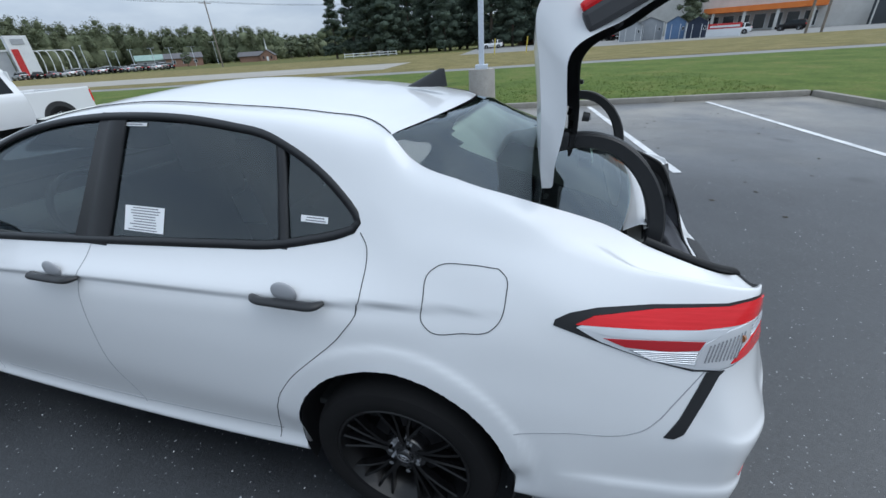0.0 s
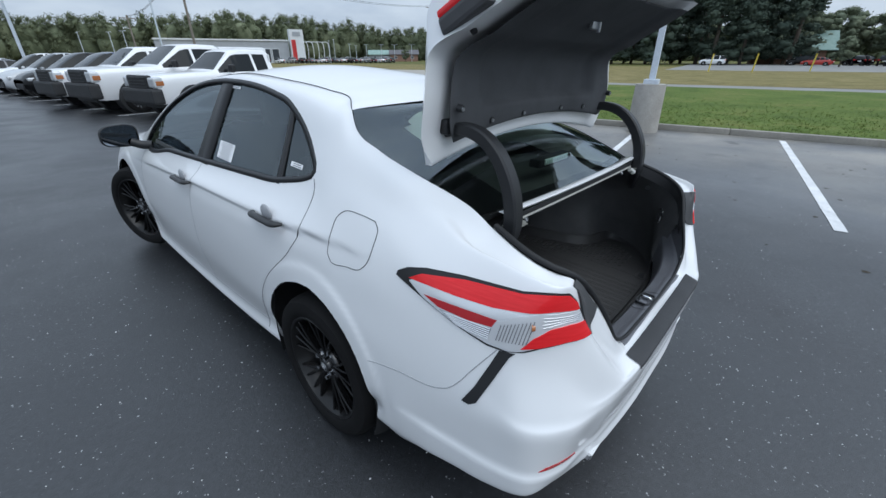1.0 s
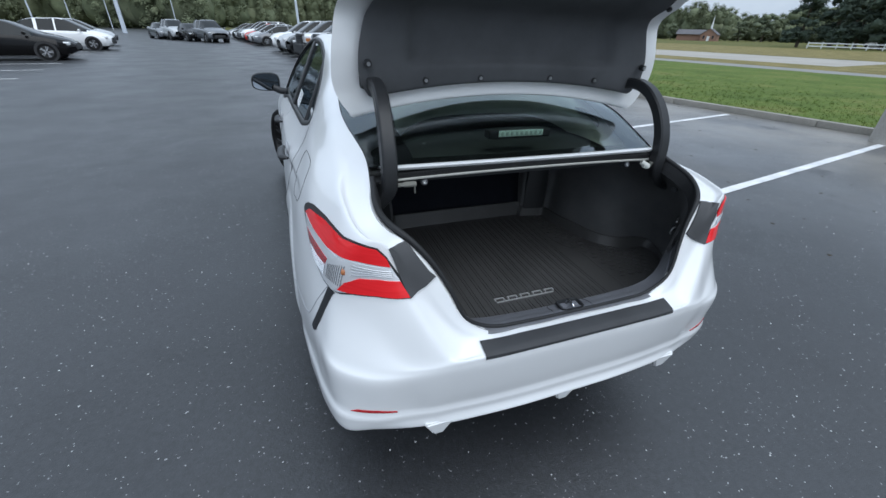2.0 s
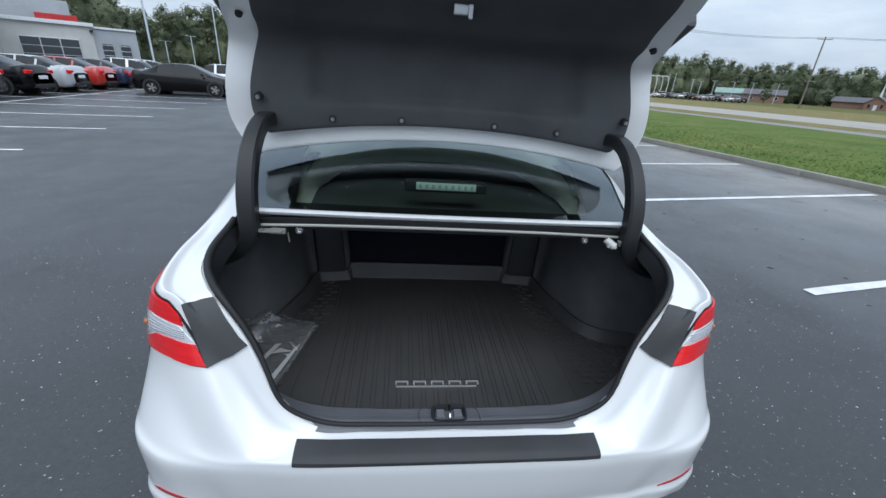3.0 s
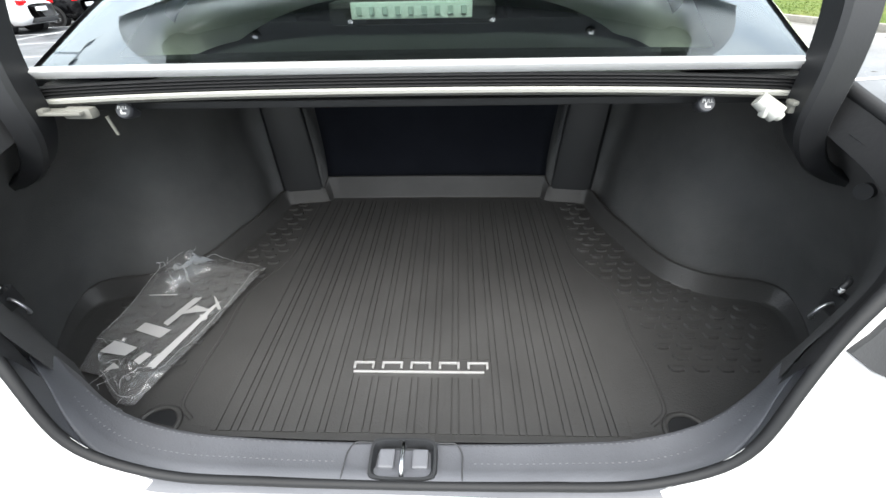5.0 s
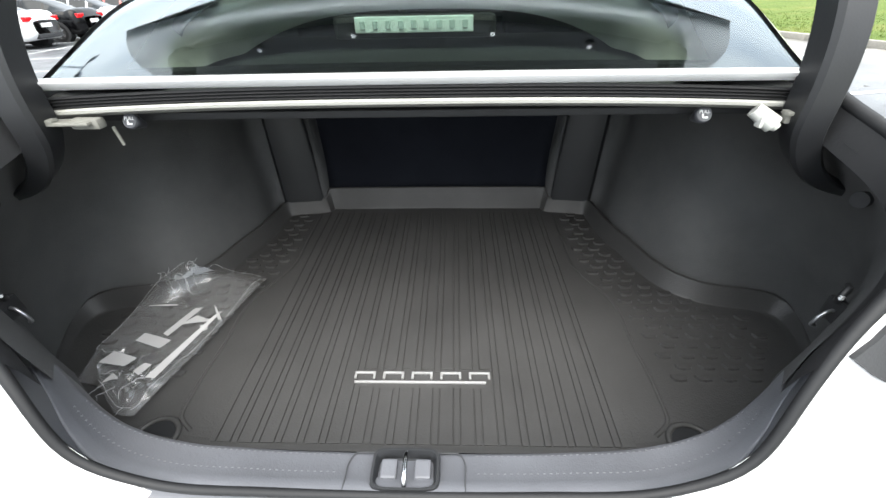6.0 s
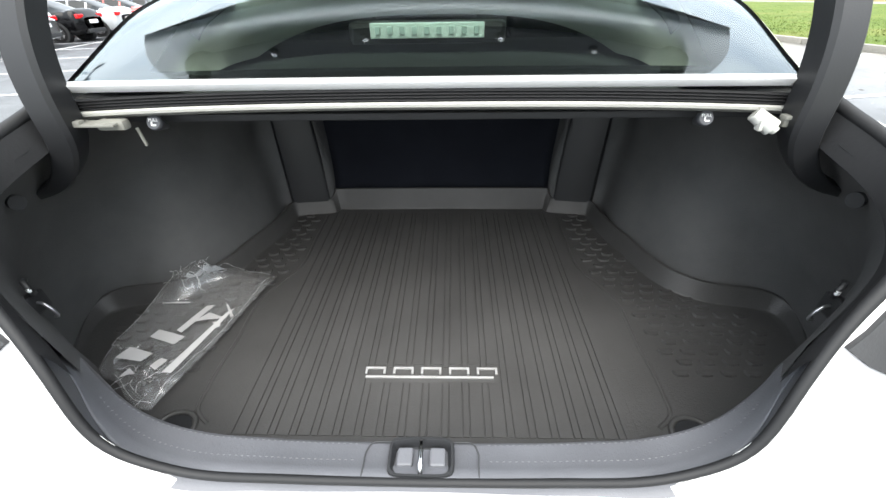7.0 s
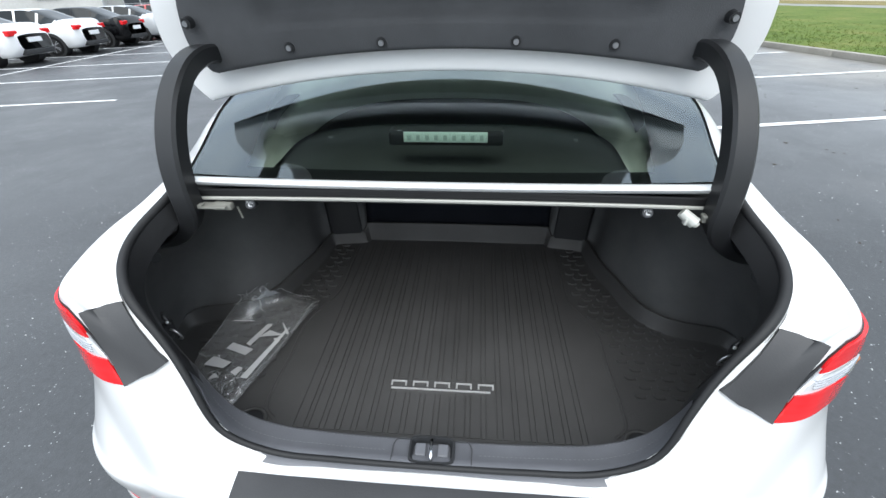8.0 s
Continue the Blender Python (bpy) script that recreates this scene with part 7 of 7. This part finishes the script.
# Own dealership beside the next parking row: pale hall with glazed garage doors, grey wing.
garage = thing("garage_hall", "pale workshop hall with a glazed overhead door and a grey wing", "building", at(-36, 61.5))
part("wall", boxes(((-.6, 5, 2.35), (7.4, 10, 4.9), .04)), STUCCO, garage)
part("roof_edge", boxes(((-.6, -.05, 4.8), (7.8, .5, .35), .02)), WHITE_PANEL, garage)
part("upper_wall", boxes(((-12.5, 19, 3.9), (29, 12, 8.0), .04)), GREY_PANEL, garage)
part("sign_stripe", boxes(((.6, 12.95, 6.0), (4, .1, .7), .02)), RED_PAINT, garage)
part("front_block", boxes(((-17, -1, 3.6), (25.4, 10, 7.4), .04)), STUCCO, garage)
for k in range(3):
    w = part("window", boxes(((-8.9 + k * .62, -6.03, 2.55), (.56, .08, .75), .01)), WHITE_PANEL, garage)
    part("pane", boxes(((-8.9 + k * .62, -6.08, 2.55), (.48, .05, .66), 0)), DARK_PANE, w)
part("drain_pipe", tube("drain_pipe", smooth_path([(-4.25, -6.1, 0), (-4.25, -6.1, 4.2), (-4.25, -6.1, 4.6), (-4.6, -6.1, 4.9)], 14), .05, 8), GREY_PANEL, garage)
d = part("garage_door", boxes(((-.55, -.06, 1.7), (4.7, .12, 3.2), .02)), WHITE_PANEL, garage)
for i in range(3):
    for j in range(4):
        part("pane", boxes(((-.55 + (i - 1) * 1.55, -.14, .1 + (j + .5) * .79), (1.46, .06, .71), 0)), DARK_PANE, d)
part("wing_wall", boxes(((5.05, 4.6, 2.2), (3.9, 9, 4.7), .04)), GREY_PANEL, garage)
part("wing_roof_edge", boxes(((5.05, .05, 4.6), (4.0, .2, .2), .02)), WHITE_PANEL, garage)
for x, w0 in ((4.15, .95), (5.75, .9)):
    d = part("window", boxes(((x, .06, 1.9), (w0, .1, 2.3), .02)), DARK_PANE, garage)
    for j in range(5):
        part("glazing_bar", boxes(((x, -.01, .85 + j * .52), (w0, .05, .05), 0)), WHITE_PANEL, d)
part("outer_light", boxes(((3.0, -.25, 4.2), (.3, .4, .25), .03)), SATIN_BLACK, garage)

# Low houses between the far lot and the church.
for az, r, w, l, roof, lab in ((39.7, 200, 7, 12, ROOF_GREEN, "low far house with a pale green roof"), (42.4, 195, 8, 12, ROOF_DARK, "low far brick house with a grey roof")):
    house = thing("low_house", lab, "house", at(az, r, 90))
    part("wall", gable_walls(w, l, 2.9, 1.5), BRICK if roof is ROOF_DARK else GREY_WOOD, house)
    part("roof", gable(w, l, 2.9, 1.6, .5, .12), roof, house)
    for k in range(3):
        wi = part("window", boxes(((-w / 2 - .03, -l * .3 + k * l * .3, 1.6), (.1, 1.3, 1.1), .01)), WHITE_PANEL, house)
        part("pane", boxes(((-w / 2 - .09, -l * .3 + k * l * .3, 1.6), (.06, 1.1, .95), 0)), DARK_PANE, wi)

# ---- parked vehicles ----
CAR_PAINTS = {
    "white": WHITE_PAINT, "black": material("black_paint", (.003, .003, .0035), .16, 0, .12, .2), "silver": paint("silver_paint", (.42, .44, .46), .3),
    "red": paint("red_car_paint", (.42, .025, .015), .28), "blue": paint("blue_car_paint", (.018, .03, .075), .28), "grey": paint("grey_car_paint", (.12, .13, .145), .3),
}
CAR_GLASS = material("car_window", (.012, .015, .017), .06, 0, 0, .22)
HEADLAMP = material("headlamp", (.62, .64, .66), .12, .3, 1.0)
RIM_SILVER = material("alloy_rim", (.55, .56, .58), .3, .85)
HEIGHTS = {
    # y, low z, half-width, belt z, belt half-width, roof z, roof half-width
    "sedan": [(0, .42, .62, .78, .58, .80, .54), (.12, .30, .80, .98, .70, 1.01, .58), (.55, .24, .88, 1.02, .80, 1.06, .66), (.95, .2, .90, 1.0, .82, 1.20, .60), (1.45, .2, .91, .98, .83, 1.41, .56), (2.1, .2, .91, .96, .83, 1.45, .56), (2.7, .2, .91, .94, .83, 1.42, .55), (3.25, .2, .91, .92, .82, 1.18, .62), (3.62, .2, .91, .90, .80, 1.0, .68), (4.2, .22, .88, .80, .74, .86, .60), (4.62, .26, .80, .68, .66, .72, .50), (4.78, .34, .60, .58, .52, .60, .44)],
    "hatch": [(0, .42, .66, .86, .64, .90, .56), (.10, .30, .82, 1.0, .76, 1.08, .60), (.32, .24, .87, 1.0, .80, 1.34, .58), (.7, .2, .89, .99, .82, 1.50, .57), (1.5, .2, .90, .98, .83, 1.56, .57), (2.3, .2, .90, .96, .83, 1.53, .56), (2.9, .2, .90, .94, .82, 1.24, .62), (3.3, .2, .90, .92, .80, 1.03, .66), (3.8, .22, .87, .82, .74, .90, .60), (4.15, .26, .79, .70, .66, .76, .50), (4.3, .34, .60, .6, .52, .62, .44)],
    "suv": [(0, .5, .70, 1.0, .68, 1.05, .60), (.10, .36, .86, 1.12, .80, 1.25, .64), (.30, .3, .91, 1.12, .84, 1.55, .62), (.7, .28, .93, 1.11, .85, 1.70, .62), (1.6, .28, .94, 1.10, .86, 1.74, .62), (2.5, .28, .94, 1.08, .86, 1.70, .60), (3.1, .28, .94, 1.06, .85, 1.36, .66), (3.45, .28, .94, 1.04, .84, 1.14, .72), (4.1, .3, .91, .98, .80, 1.04, .66), (4.5, .34, .84, .82, .72, .88, .56), (4.65, .42, .66, .7, .6, .74, .5)],
}


def road_wheel(parent, x, y, r, rim, side):
    w = part("wheel", lathe("tyre", [(.66 * r, .10), (.72 * r, .11), (.93 * r, .105), (r, .07), (r, -.07), (.93 * r, -.105), (.72 * r, -.11), (.66 * r, -.10)], 28), TYRE, parent, m=Matrix.Translation((x, y, r)))
    part("rim", lathe("rim", [(.68 * r, -side * -.09), (.62 * r, side * .085), (.58 * r, side * .05), (.2 * r, side * .055), (.0, side * .07)], 28), material_dark, w)
    bm = bmesh.new()
    for k in range(5):
        a = 2 * math.pi * k / 5
        for lean in (-9, 9):
            box(bm, (side * .088, .36 * r, 0), (.03, .58 * r, .075 * r), .006, pose(0, 0, 0, math.degrees(a) + lean))
    part("spokes", mesh_bm("spokes", bm), rim, w)
    return w


material_dark = material("wheel_shadow", (.02, .02, .021), .5)


def vehicle(kind, colour, label, m, group="parked cars", rim=None, length=1.0):
    """A parked car: lofted shell, glazing, lamps, bumpers, mirrors and wheels; rear at y = 0."""
    t = thing("parked_car", label, "car", m, group)
    S = HEIGHTS[kind]
    T = np.array([s[0] for s in S], float)
    q = np.unique(np.r_[np.linspace(0, T[-1], 60), T])
    V = hermite(np.array(S, float), T, q)
    secs = []
    for y, zl, w, zb, wb, zr, wr in V:
        y *= length
        secs.append([(.0, y, zl), (w * .9, y, zl), (w * .985, y, zl + .10), (w, y, .5 * (zl + .12) + .5 * zb * .8), (w * .99, y, zb * .86 + .02), (wb + .015, y, zb), (wb, y, zb + .015), ((wb + wr) / 2, y, (zb + zr) / 2 + .01), (wr, y, zr), (wr * .93, y, zr + .018), (wr * .5, y, zr + .035), (0, y, zr + .04)])
    P = np.array(secs)
    roof = np.array([v[5] for v in V])
    gl = {"side_window": [], "windscreen": [], "rear_window": [], "body": []}
    top = roof.max()
    for i in range(len(P) - 1):
        y = (V[i][0] + V[i + 1][0]) / 2
        rise = roof[i + 1] - roof[i]
        tall = min(roof[i], roof[i + 1]) - max(V[i][3], V[i + 1][3])
        for j in range(11):
            key = "body"
            if j in (6, 7) and tall > .10:
                pill = any(abs(y - c) < .045 for c in ((1.95 if kind != "suv" else 2.15), (1.1 if kind != "sedan" else 1.25)))
                if not pill:
                    key = "side_window"
            steep = abs(rise) / (V[i + 1][0] - V[i][0]) > .28
            if j >= 8 and steep and roof[i] > max(V[i][3] + .05, .98 if kind != "suv" else 1.15):
                key = "windscreen" if rise < 0 else "rear_window"
            gl[key].append((i, j))
    for key, cells in gl.items():
        for s in ((-1, 1) if key == "side_window" else (0,)):
            verts, faces, idx = [], [], {}
            for sg in ((-1, 1) if s == 0 else (s,)):
                for i, j in cells:
                    quad = []
                    for a, b in ((i, j), (i + 1, j), (i + 1, j + 1), (i, j + 1)):
                        k = (sg if P[a, b, 0] > 1e-6 else 0, a, b)
                        if k not in idx:
                            idx[k] = len(verts)
                            verts.append((sg * P[a, b, 0], P[a, b, 1], P[a, b, 2]))
                        quad.append(idx[k])
                    quad = list(dict.fromkeys(quad))
                    if len(quad) > 2:
                        faces.append(tuple(quad if sg < 0 else quad[::-1]))
            if faces:
                part(key if key != "body" else "body", mesh_of(key, verts, faces, True, 50), CAR_PAINTS[colour] if key == "body" else CAR_GLASS, t)
    Lh = S[-1][0] * length
    r = .33 if kind != "suv" else .37
    fa, ra = Lh * .80, Lh * .20
    for s in (-1, 1):
        for y in (ra, fa):
            bm = cyl_bm((s * .62, y, r + .01), (s * (S[4][2] + .002), y, r + .01), r + .065, None, 28)
            part("wheel_arch", mesh_bm("wheel_arch", bm, True), material_dark, t)
            road_wheel(t, s * (S[4][2] - .10), y, r, rim or RIM_SILVER, s)
        zb = S[1][3]
        part("tail_lamp", boxes(((s * (S[1][2] - .16), .10, zb - .10), (.36, .14, .15), .03)), RED_LENS, t)
        part("head_lamp", boxes(((s * (S[-2][2] - .12), Lh - .25, S[-2][3] - .04), (.34, .26, .13), .04)), HEADLAMP, t)
        part("wing_mirror", boxes(((s * (S[4][2] + .06), Lh * .70, S[5][3] + .06), (.20, .10, .13), .035)), CAR_PAINTS[colour], t)
    part("rear_bumper_trim", boxes(((0, .05, .36), (1.2, .16, .14), .03)), DARK_PLASTIC, t)
    part("plate_panel", boxes(((0, .0, S[1][3] - .30), (.52, .05, .13), .01)), PAPER, t)
    part("grille", boxes(((0, Lh - .05, .50), (.95, .12, .22), .04)), DARK_PLASTIC, t)
    return t


def pickup(colour, label, m, canopy=False, long_cab=False, big=1.0, group="parked pickups", arch_black=True):
    """A pickup: bonnet and cab as one lofted shell, open bed, black grille and bumper, big wheels; its nose at y = length."""
    t = thing("parked_pickup", label, "pickup truck", m, group)
    Lh, w = 5.45 * big, .93 * (1 + (big - 1) * .5)
    h = 1.80 * big
    pnt = CAR_PAINTS[colour]
    cab0 = 1.75 * big
    cabL = 2.05 * big
    hood0 = cab0 + cabL
    zb = 1.16 * big
    prof = [(cab0, zb, h - .07), (cab0 + .08, zb, h - .02), (cab0 + .7, zb, h), (cab0 + 1.15, zb, h - .015), (cab0 + 1.32, zb, h - .06), (hood0 - .12, zb - .02, zb + .085), (hood0, zb - .02, zb + .035), (hood0 + .5, zb - .03, zb + .02), (Lh - .40, zb - .05, zb - .015), (Lh - .16, zb - .08, zb - .05), (Lh - .06, zb - .15, zb - .13)]
    T = np.array([p[0] for p in prof])
    q = np.unique(np.r_[np.linspace(cab0, T[-1], 44), T])
    V = np.stack([q, np.interp(q, T, [p[1] for p in prof]), np.interp(q, T, [p[2] for p in prof])], 1)
    secs = []
    for y, b, r in V:
        wr = w - .06 - .22 * max(0, min(1, (r - b) / .6))
        f = 1 - .10 * max(0, (y - Lh + .6) / .6) ** 2
        xb, zt = (w - .05) * f, max(r - .03, b + .012)
        xm, zm = xb + (wr * f - xb) * .84, (b + .02) + (zt - b - .02) * .84
        secs.append([(0, y, .42), (w * .93 * f, y, .42), (w * f, y, .60), (w * 1.012 * f, y, .80 * b + .05), (w * f, y, b - .07), ((w - .03) * f, y, b), (xb, y, b + .02), (xm, y, zm), (wr * f, y, zt), ((wr - .035) * f, y, r - .004), ((wr - .11) * f, y, r + .010), ((wr - .11) * f * .5, y, r + .026), (0, y, r + .03)])
    P = np.array(secs)
    cells = {"body": [], "side_window": [], "windscreen": []}
    for i in range(len(P) - 1):
        y = (V[i, 0] + V[i + 1, 0]) / 2
        for j in range(12):
            key = "body"
            tall = min(V[i, 2], V[i + 1, 2]) - V[i, 1]
            if j == 6 and tall > .13 and y > cab0 + .14 and not abs(y - (cab0 + (.95 if long_cab else .62))) < .05:
                key = "side_window"
            if j >= 10 and cab0 + 1.34 < y < hood0 - .10:
                key = "windscreen"
            cells[key].append((i, j))
    for key, cc in cells.items():
        for s in ((-1, 1) if key == "side_window" else (0,)):
            verts, faces, idx = [], [], {}
            for sg in ((-1, 1) if s == 0 else (s,)):
                for i, j in cc:
                    quad = []
                    for a, b in ((i, j), (i + 1, j), (i + 1, j + 1), (i, j + 1)):
                        k = (sg if P[a, b, 0] > 1e-6 else 0, a, b)
                        if k not in idx:
                            idx[k] = len(verts)
                            verts.append((sg * P[a, b, 0], P[a, b, 1], P[a, b, 2]))
                        quad.append(idx[k])
                    quad = list(dict.fromkeys(quad))
                    if len(quad) > 2:
                        faces.append(tuple(quad if sg < 0 else quad[::-1]))
            part(key, mesh_of(key, verts, faces, True, 38), pnt if key == "body" else CAR_GLASS, t)
    bm = bmesh.new()
    bm.faces.new([bm.verts.new(p) for p in [tuple(q) for q in P[-1]] + [(-q[0], q[1], q[2]) for q in P[-1][-2:0:-1]]])
    part("nose_panel", bm, pnt, t)
    part("cab_back", boxes(((0, cab0 + .02, (.45 + h) / 2 - .05), (1.56, .04, h - .62), .02)), pnt, t)
    for s in (-1, 1):
        part("bed_side", boxes(((s * (w - .06), cab0 / 2 + .0, .85 * big), (.12, cab0, .62 * big), .03)), pnt, t)
    part("tailgate", boxes(((0, .05, .85 * big), (2 * w - .2, .08, .60 * big), .02)), pnt, t)
    part("bed_floor", boxes(((0, cab0 / 2, .58 * big), (2 * w - .24, cab0 - .1, .06), .01)), DARK_PLASTIC, t)
    if canopy:
        part("bed_canopy", boxes(((0, cab0 / 2, 1.45 * big), (2 * w - .3, cab0, .60 * big), .10)), pnt, t)
    part("front_bumper", boxes(((0, Lh - .01, .62 * big), (2 * w - .02, .30, .40 * big), .07)), DARK_PLASTIC, t)
    part("lower_valance", boxes(((0, Lh - .10, .40 * big), (1.5, .16, .14), .03)), DARK_PLASTIC, t)
    g = part("grille", boxes(((0, Lh - .03, .97 * big), (1.20, .14, .36 * big), .05)), DARK_PLASTIC, t)
    for k in range(4):
        part("grille_bar", boxes(((0, Lh + .05, (.85 + .08 * k) * big), (1.04, .03, .022), .005)), SATIN_BLACK, g)
    r = .39 * big
    for s in (-1, 1):
        hl = part("head_lamp", boxes(((s * (w - .22), Lh - .10, .97 * big), (.38, .24, .27 * big), .05)), HEADLAMP, t)
        part("indicator", boxes(((s * (w - .055), Lh - .13, .95 * big), (.07, .20, .12 * big), .02)), AMBER, hl)
        part("wing_mirror", boxes(((s * (w + .12), hood0 - .50, zb + .12), (.22, .12, .22), .04)), SATIN_BLACK, t)
        part("door_handle", boxes(((s * (w + .01), cab0 + .72, zb - .14), (.04, .16, .035), .01)), SATIN_BLACK, t)
        part("tail_lamp", boxes(((s * (w - .08), .02, .92 * big), (.16, .08, .34), .02)), RED_LENS, t)
        for y in (Lh - .95 * big, 1.08 * big):
            bm = cyl_bm((s * .62, y, r + .02), (s * (w + .025), y, r + .02), r + .10, r + .09, 28)
            part("wheel_arch", mesh_bm("wheel_arch", bm, True), DARK_PLASTIC, t)
            road_wheel(t, s * (w - .055), y, r, RIM_SILVER, s)
    return t


# Pickups and cars in the kerb-side row, noses to the aisle (first axis negative).
ROW = -5.6
NOSE = (-5.65, -6.1, -6.15)
for k, (col, lab, kw) in enumerate((
    ("white", "white pickup truck with black bumper and fender flares", dict(big=1.0)),
    ("white", "tall white pickup truck with black grille and bed canopy", dict(big=1.10, long_cab=True, canopy=True)),
    ("white", "white full-size pickup truck with a black front bumper", dict(big=1.07, long_cab=True)),
)):
    Lh = 5.45 * kw["big"]
    p = pickup(col, lab, lot_pose(NOSE[k] + Lh, 14.7 + 2.75 * k, 90), **kw)
for k, (col, kind) in enumerate((("blue", "suv"), ("black", "suv"), ("silver", "suv"), ("white", "suv"), ("grey", "sedan"), ("silver", "hatch"), ("red", "hatch"), ("white", "suv"), ("grey", "suv"), ("silver", "sedan"), ("black", "hatch"), ("white", "sedan"), ("grey", "hatch"))):
    vehicle(kind, col, f"{col} {'SUV' if kind == 'suv' else 'sedan' if kind == 'sedan' else 'hatchback'} parked nose-out in the kerb-side row", lot_pose(ROW + HEIGHTS[kind][-1][0], 23.1 + 2.75 * k + (0 if k < 4 else 6), 90), "cars in the kerb-side row")
# Next row: tails towards the aisle.
for e, kind, col in ((15.9, "sedan", "white"), (18.75, "sedan", "white"), (21.6, "sedan", "black"), (24.4, "sedan", "silver"), (27.2, "sedan", "red"), (30.0, "sedan", "blue"), (32.9, "hatch", "white"), (35.6, "hatch", "silver")):
    vehicle(kind, col, f"{col} {'sedan' if kind == 'sedan' else 'hatchback'} parked tail-out in the next row", lot_pose(-21.0, e, 90), "cars in the next row")
# Cars at the head of the rows.
vehicle("sedan", "black", "black sedan with bright alloy wheels parked side-on to the aisle", pose(-13.75, 22.6, 0, 0, 0, -82), "cars across the aisle")
vehicle("sedan", "grey", "dark grey sedan behind the black one", pose(-15.2, 26.0, 0, 0, 0, -84), "cars across the aisle")
vehicle("hatch", "white", "white hatchback parked across the end of the row", pose(-14.2, 31.0, 0, 0, 0, -86), "cars across the aisle")
vehicle("hatch", "silver", "silver hatchback at the end of the row", pose(-15.6, 36.5, 0, 0, 0, -84), "cars across the aisle")
for k, (x, y, kind, col) in enumerate(((-12.8, 52.0, "sedan", "grey"), (-11.2, 49.6, "suv", "silver"), (-9.4, 47.0, "sedan", "black"), (-7.4, 44.2, "suv", "grey"))):
    vehicle(kind, col, f"{col} car parked at the far end of the aisle", pose(x, y + 4, 0, 0, 0, 205), "cars at the aisle's end")
# Cars far off.
far_cars = [vehicle(k, c, l, at(a, r, tn), "far vehicles") for k, c, l, a, r, tn in (
    ("suv", "white", "white SUV far off beside the park", 80.5, 104, 85), ("sedan", "red", "red sedan far off in the store's car park", 89.5, 108, 80), ("suv", "black", "black SUV far off in the store's car park", 91.3, 110, 5))]
for a, r, k, tn in ((93, 108, 2, 0), (94.2, 106, 2, 20), (107.5, 96, 0, 85), (112, 104, 2, 80), (92.2, 112, 2, 60), (66, 128, 0, 60), (88.2, 110, 2, 80)):
    copy_thing(far_cars[k], at(a, r, tn))
far_b = [vehicle(k, c, f"{c} car standing in the dealership's far lot", at(a, r, 20), "far dealership cars") for k, c, a, r in (("sedan", "white", 27.2, 138), ("suv", "silver", 28.6, 138), ("hatch", "black", 29.8, 138), ("sedan", "grey", 31, 138))]
for i in range(15):
    copy_thing(far_b[i % 4], at(32.2 + i * .62, 140 + (i % 3), 25))
for i in range(6):
    copy_thing(far_b[(i + 1) % 4], at(20.0 + i * 1.1, 133, 20))
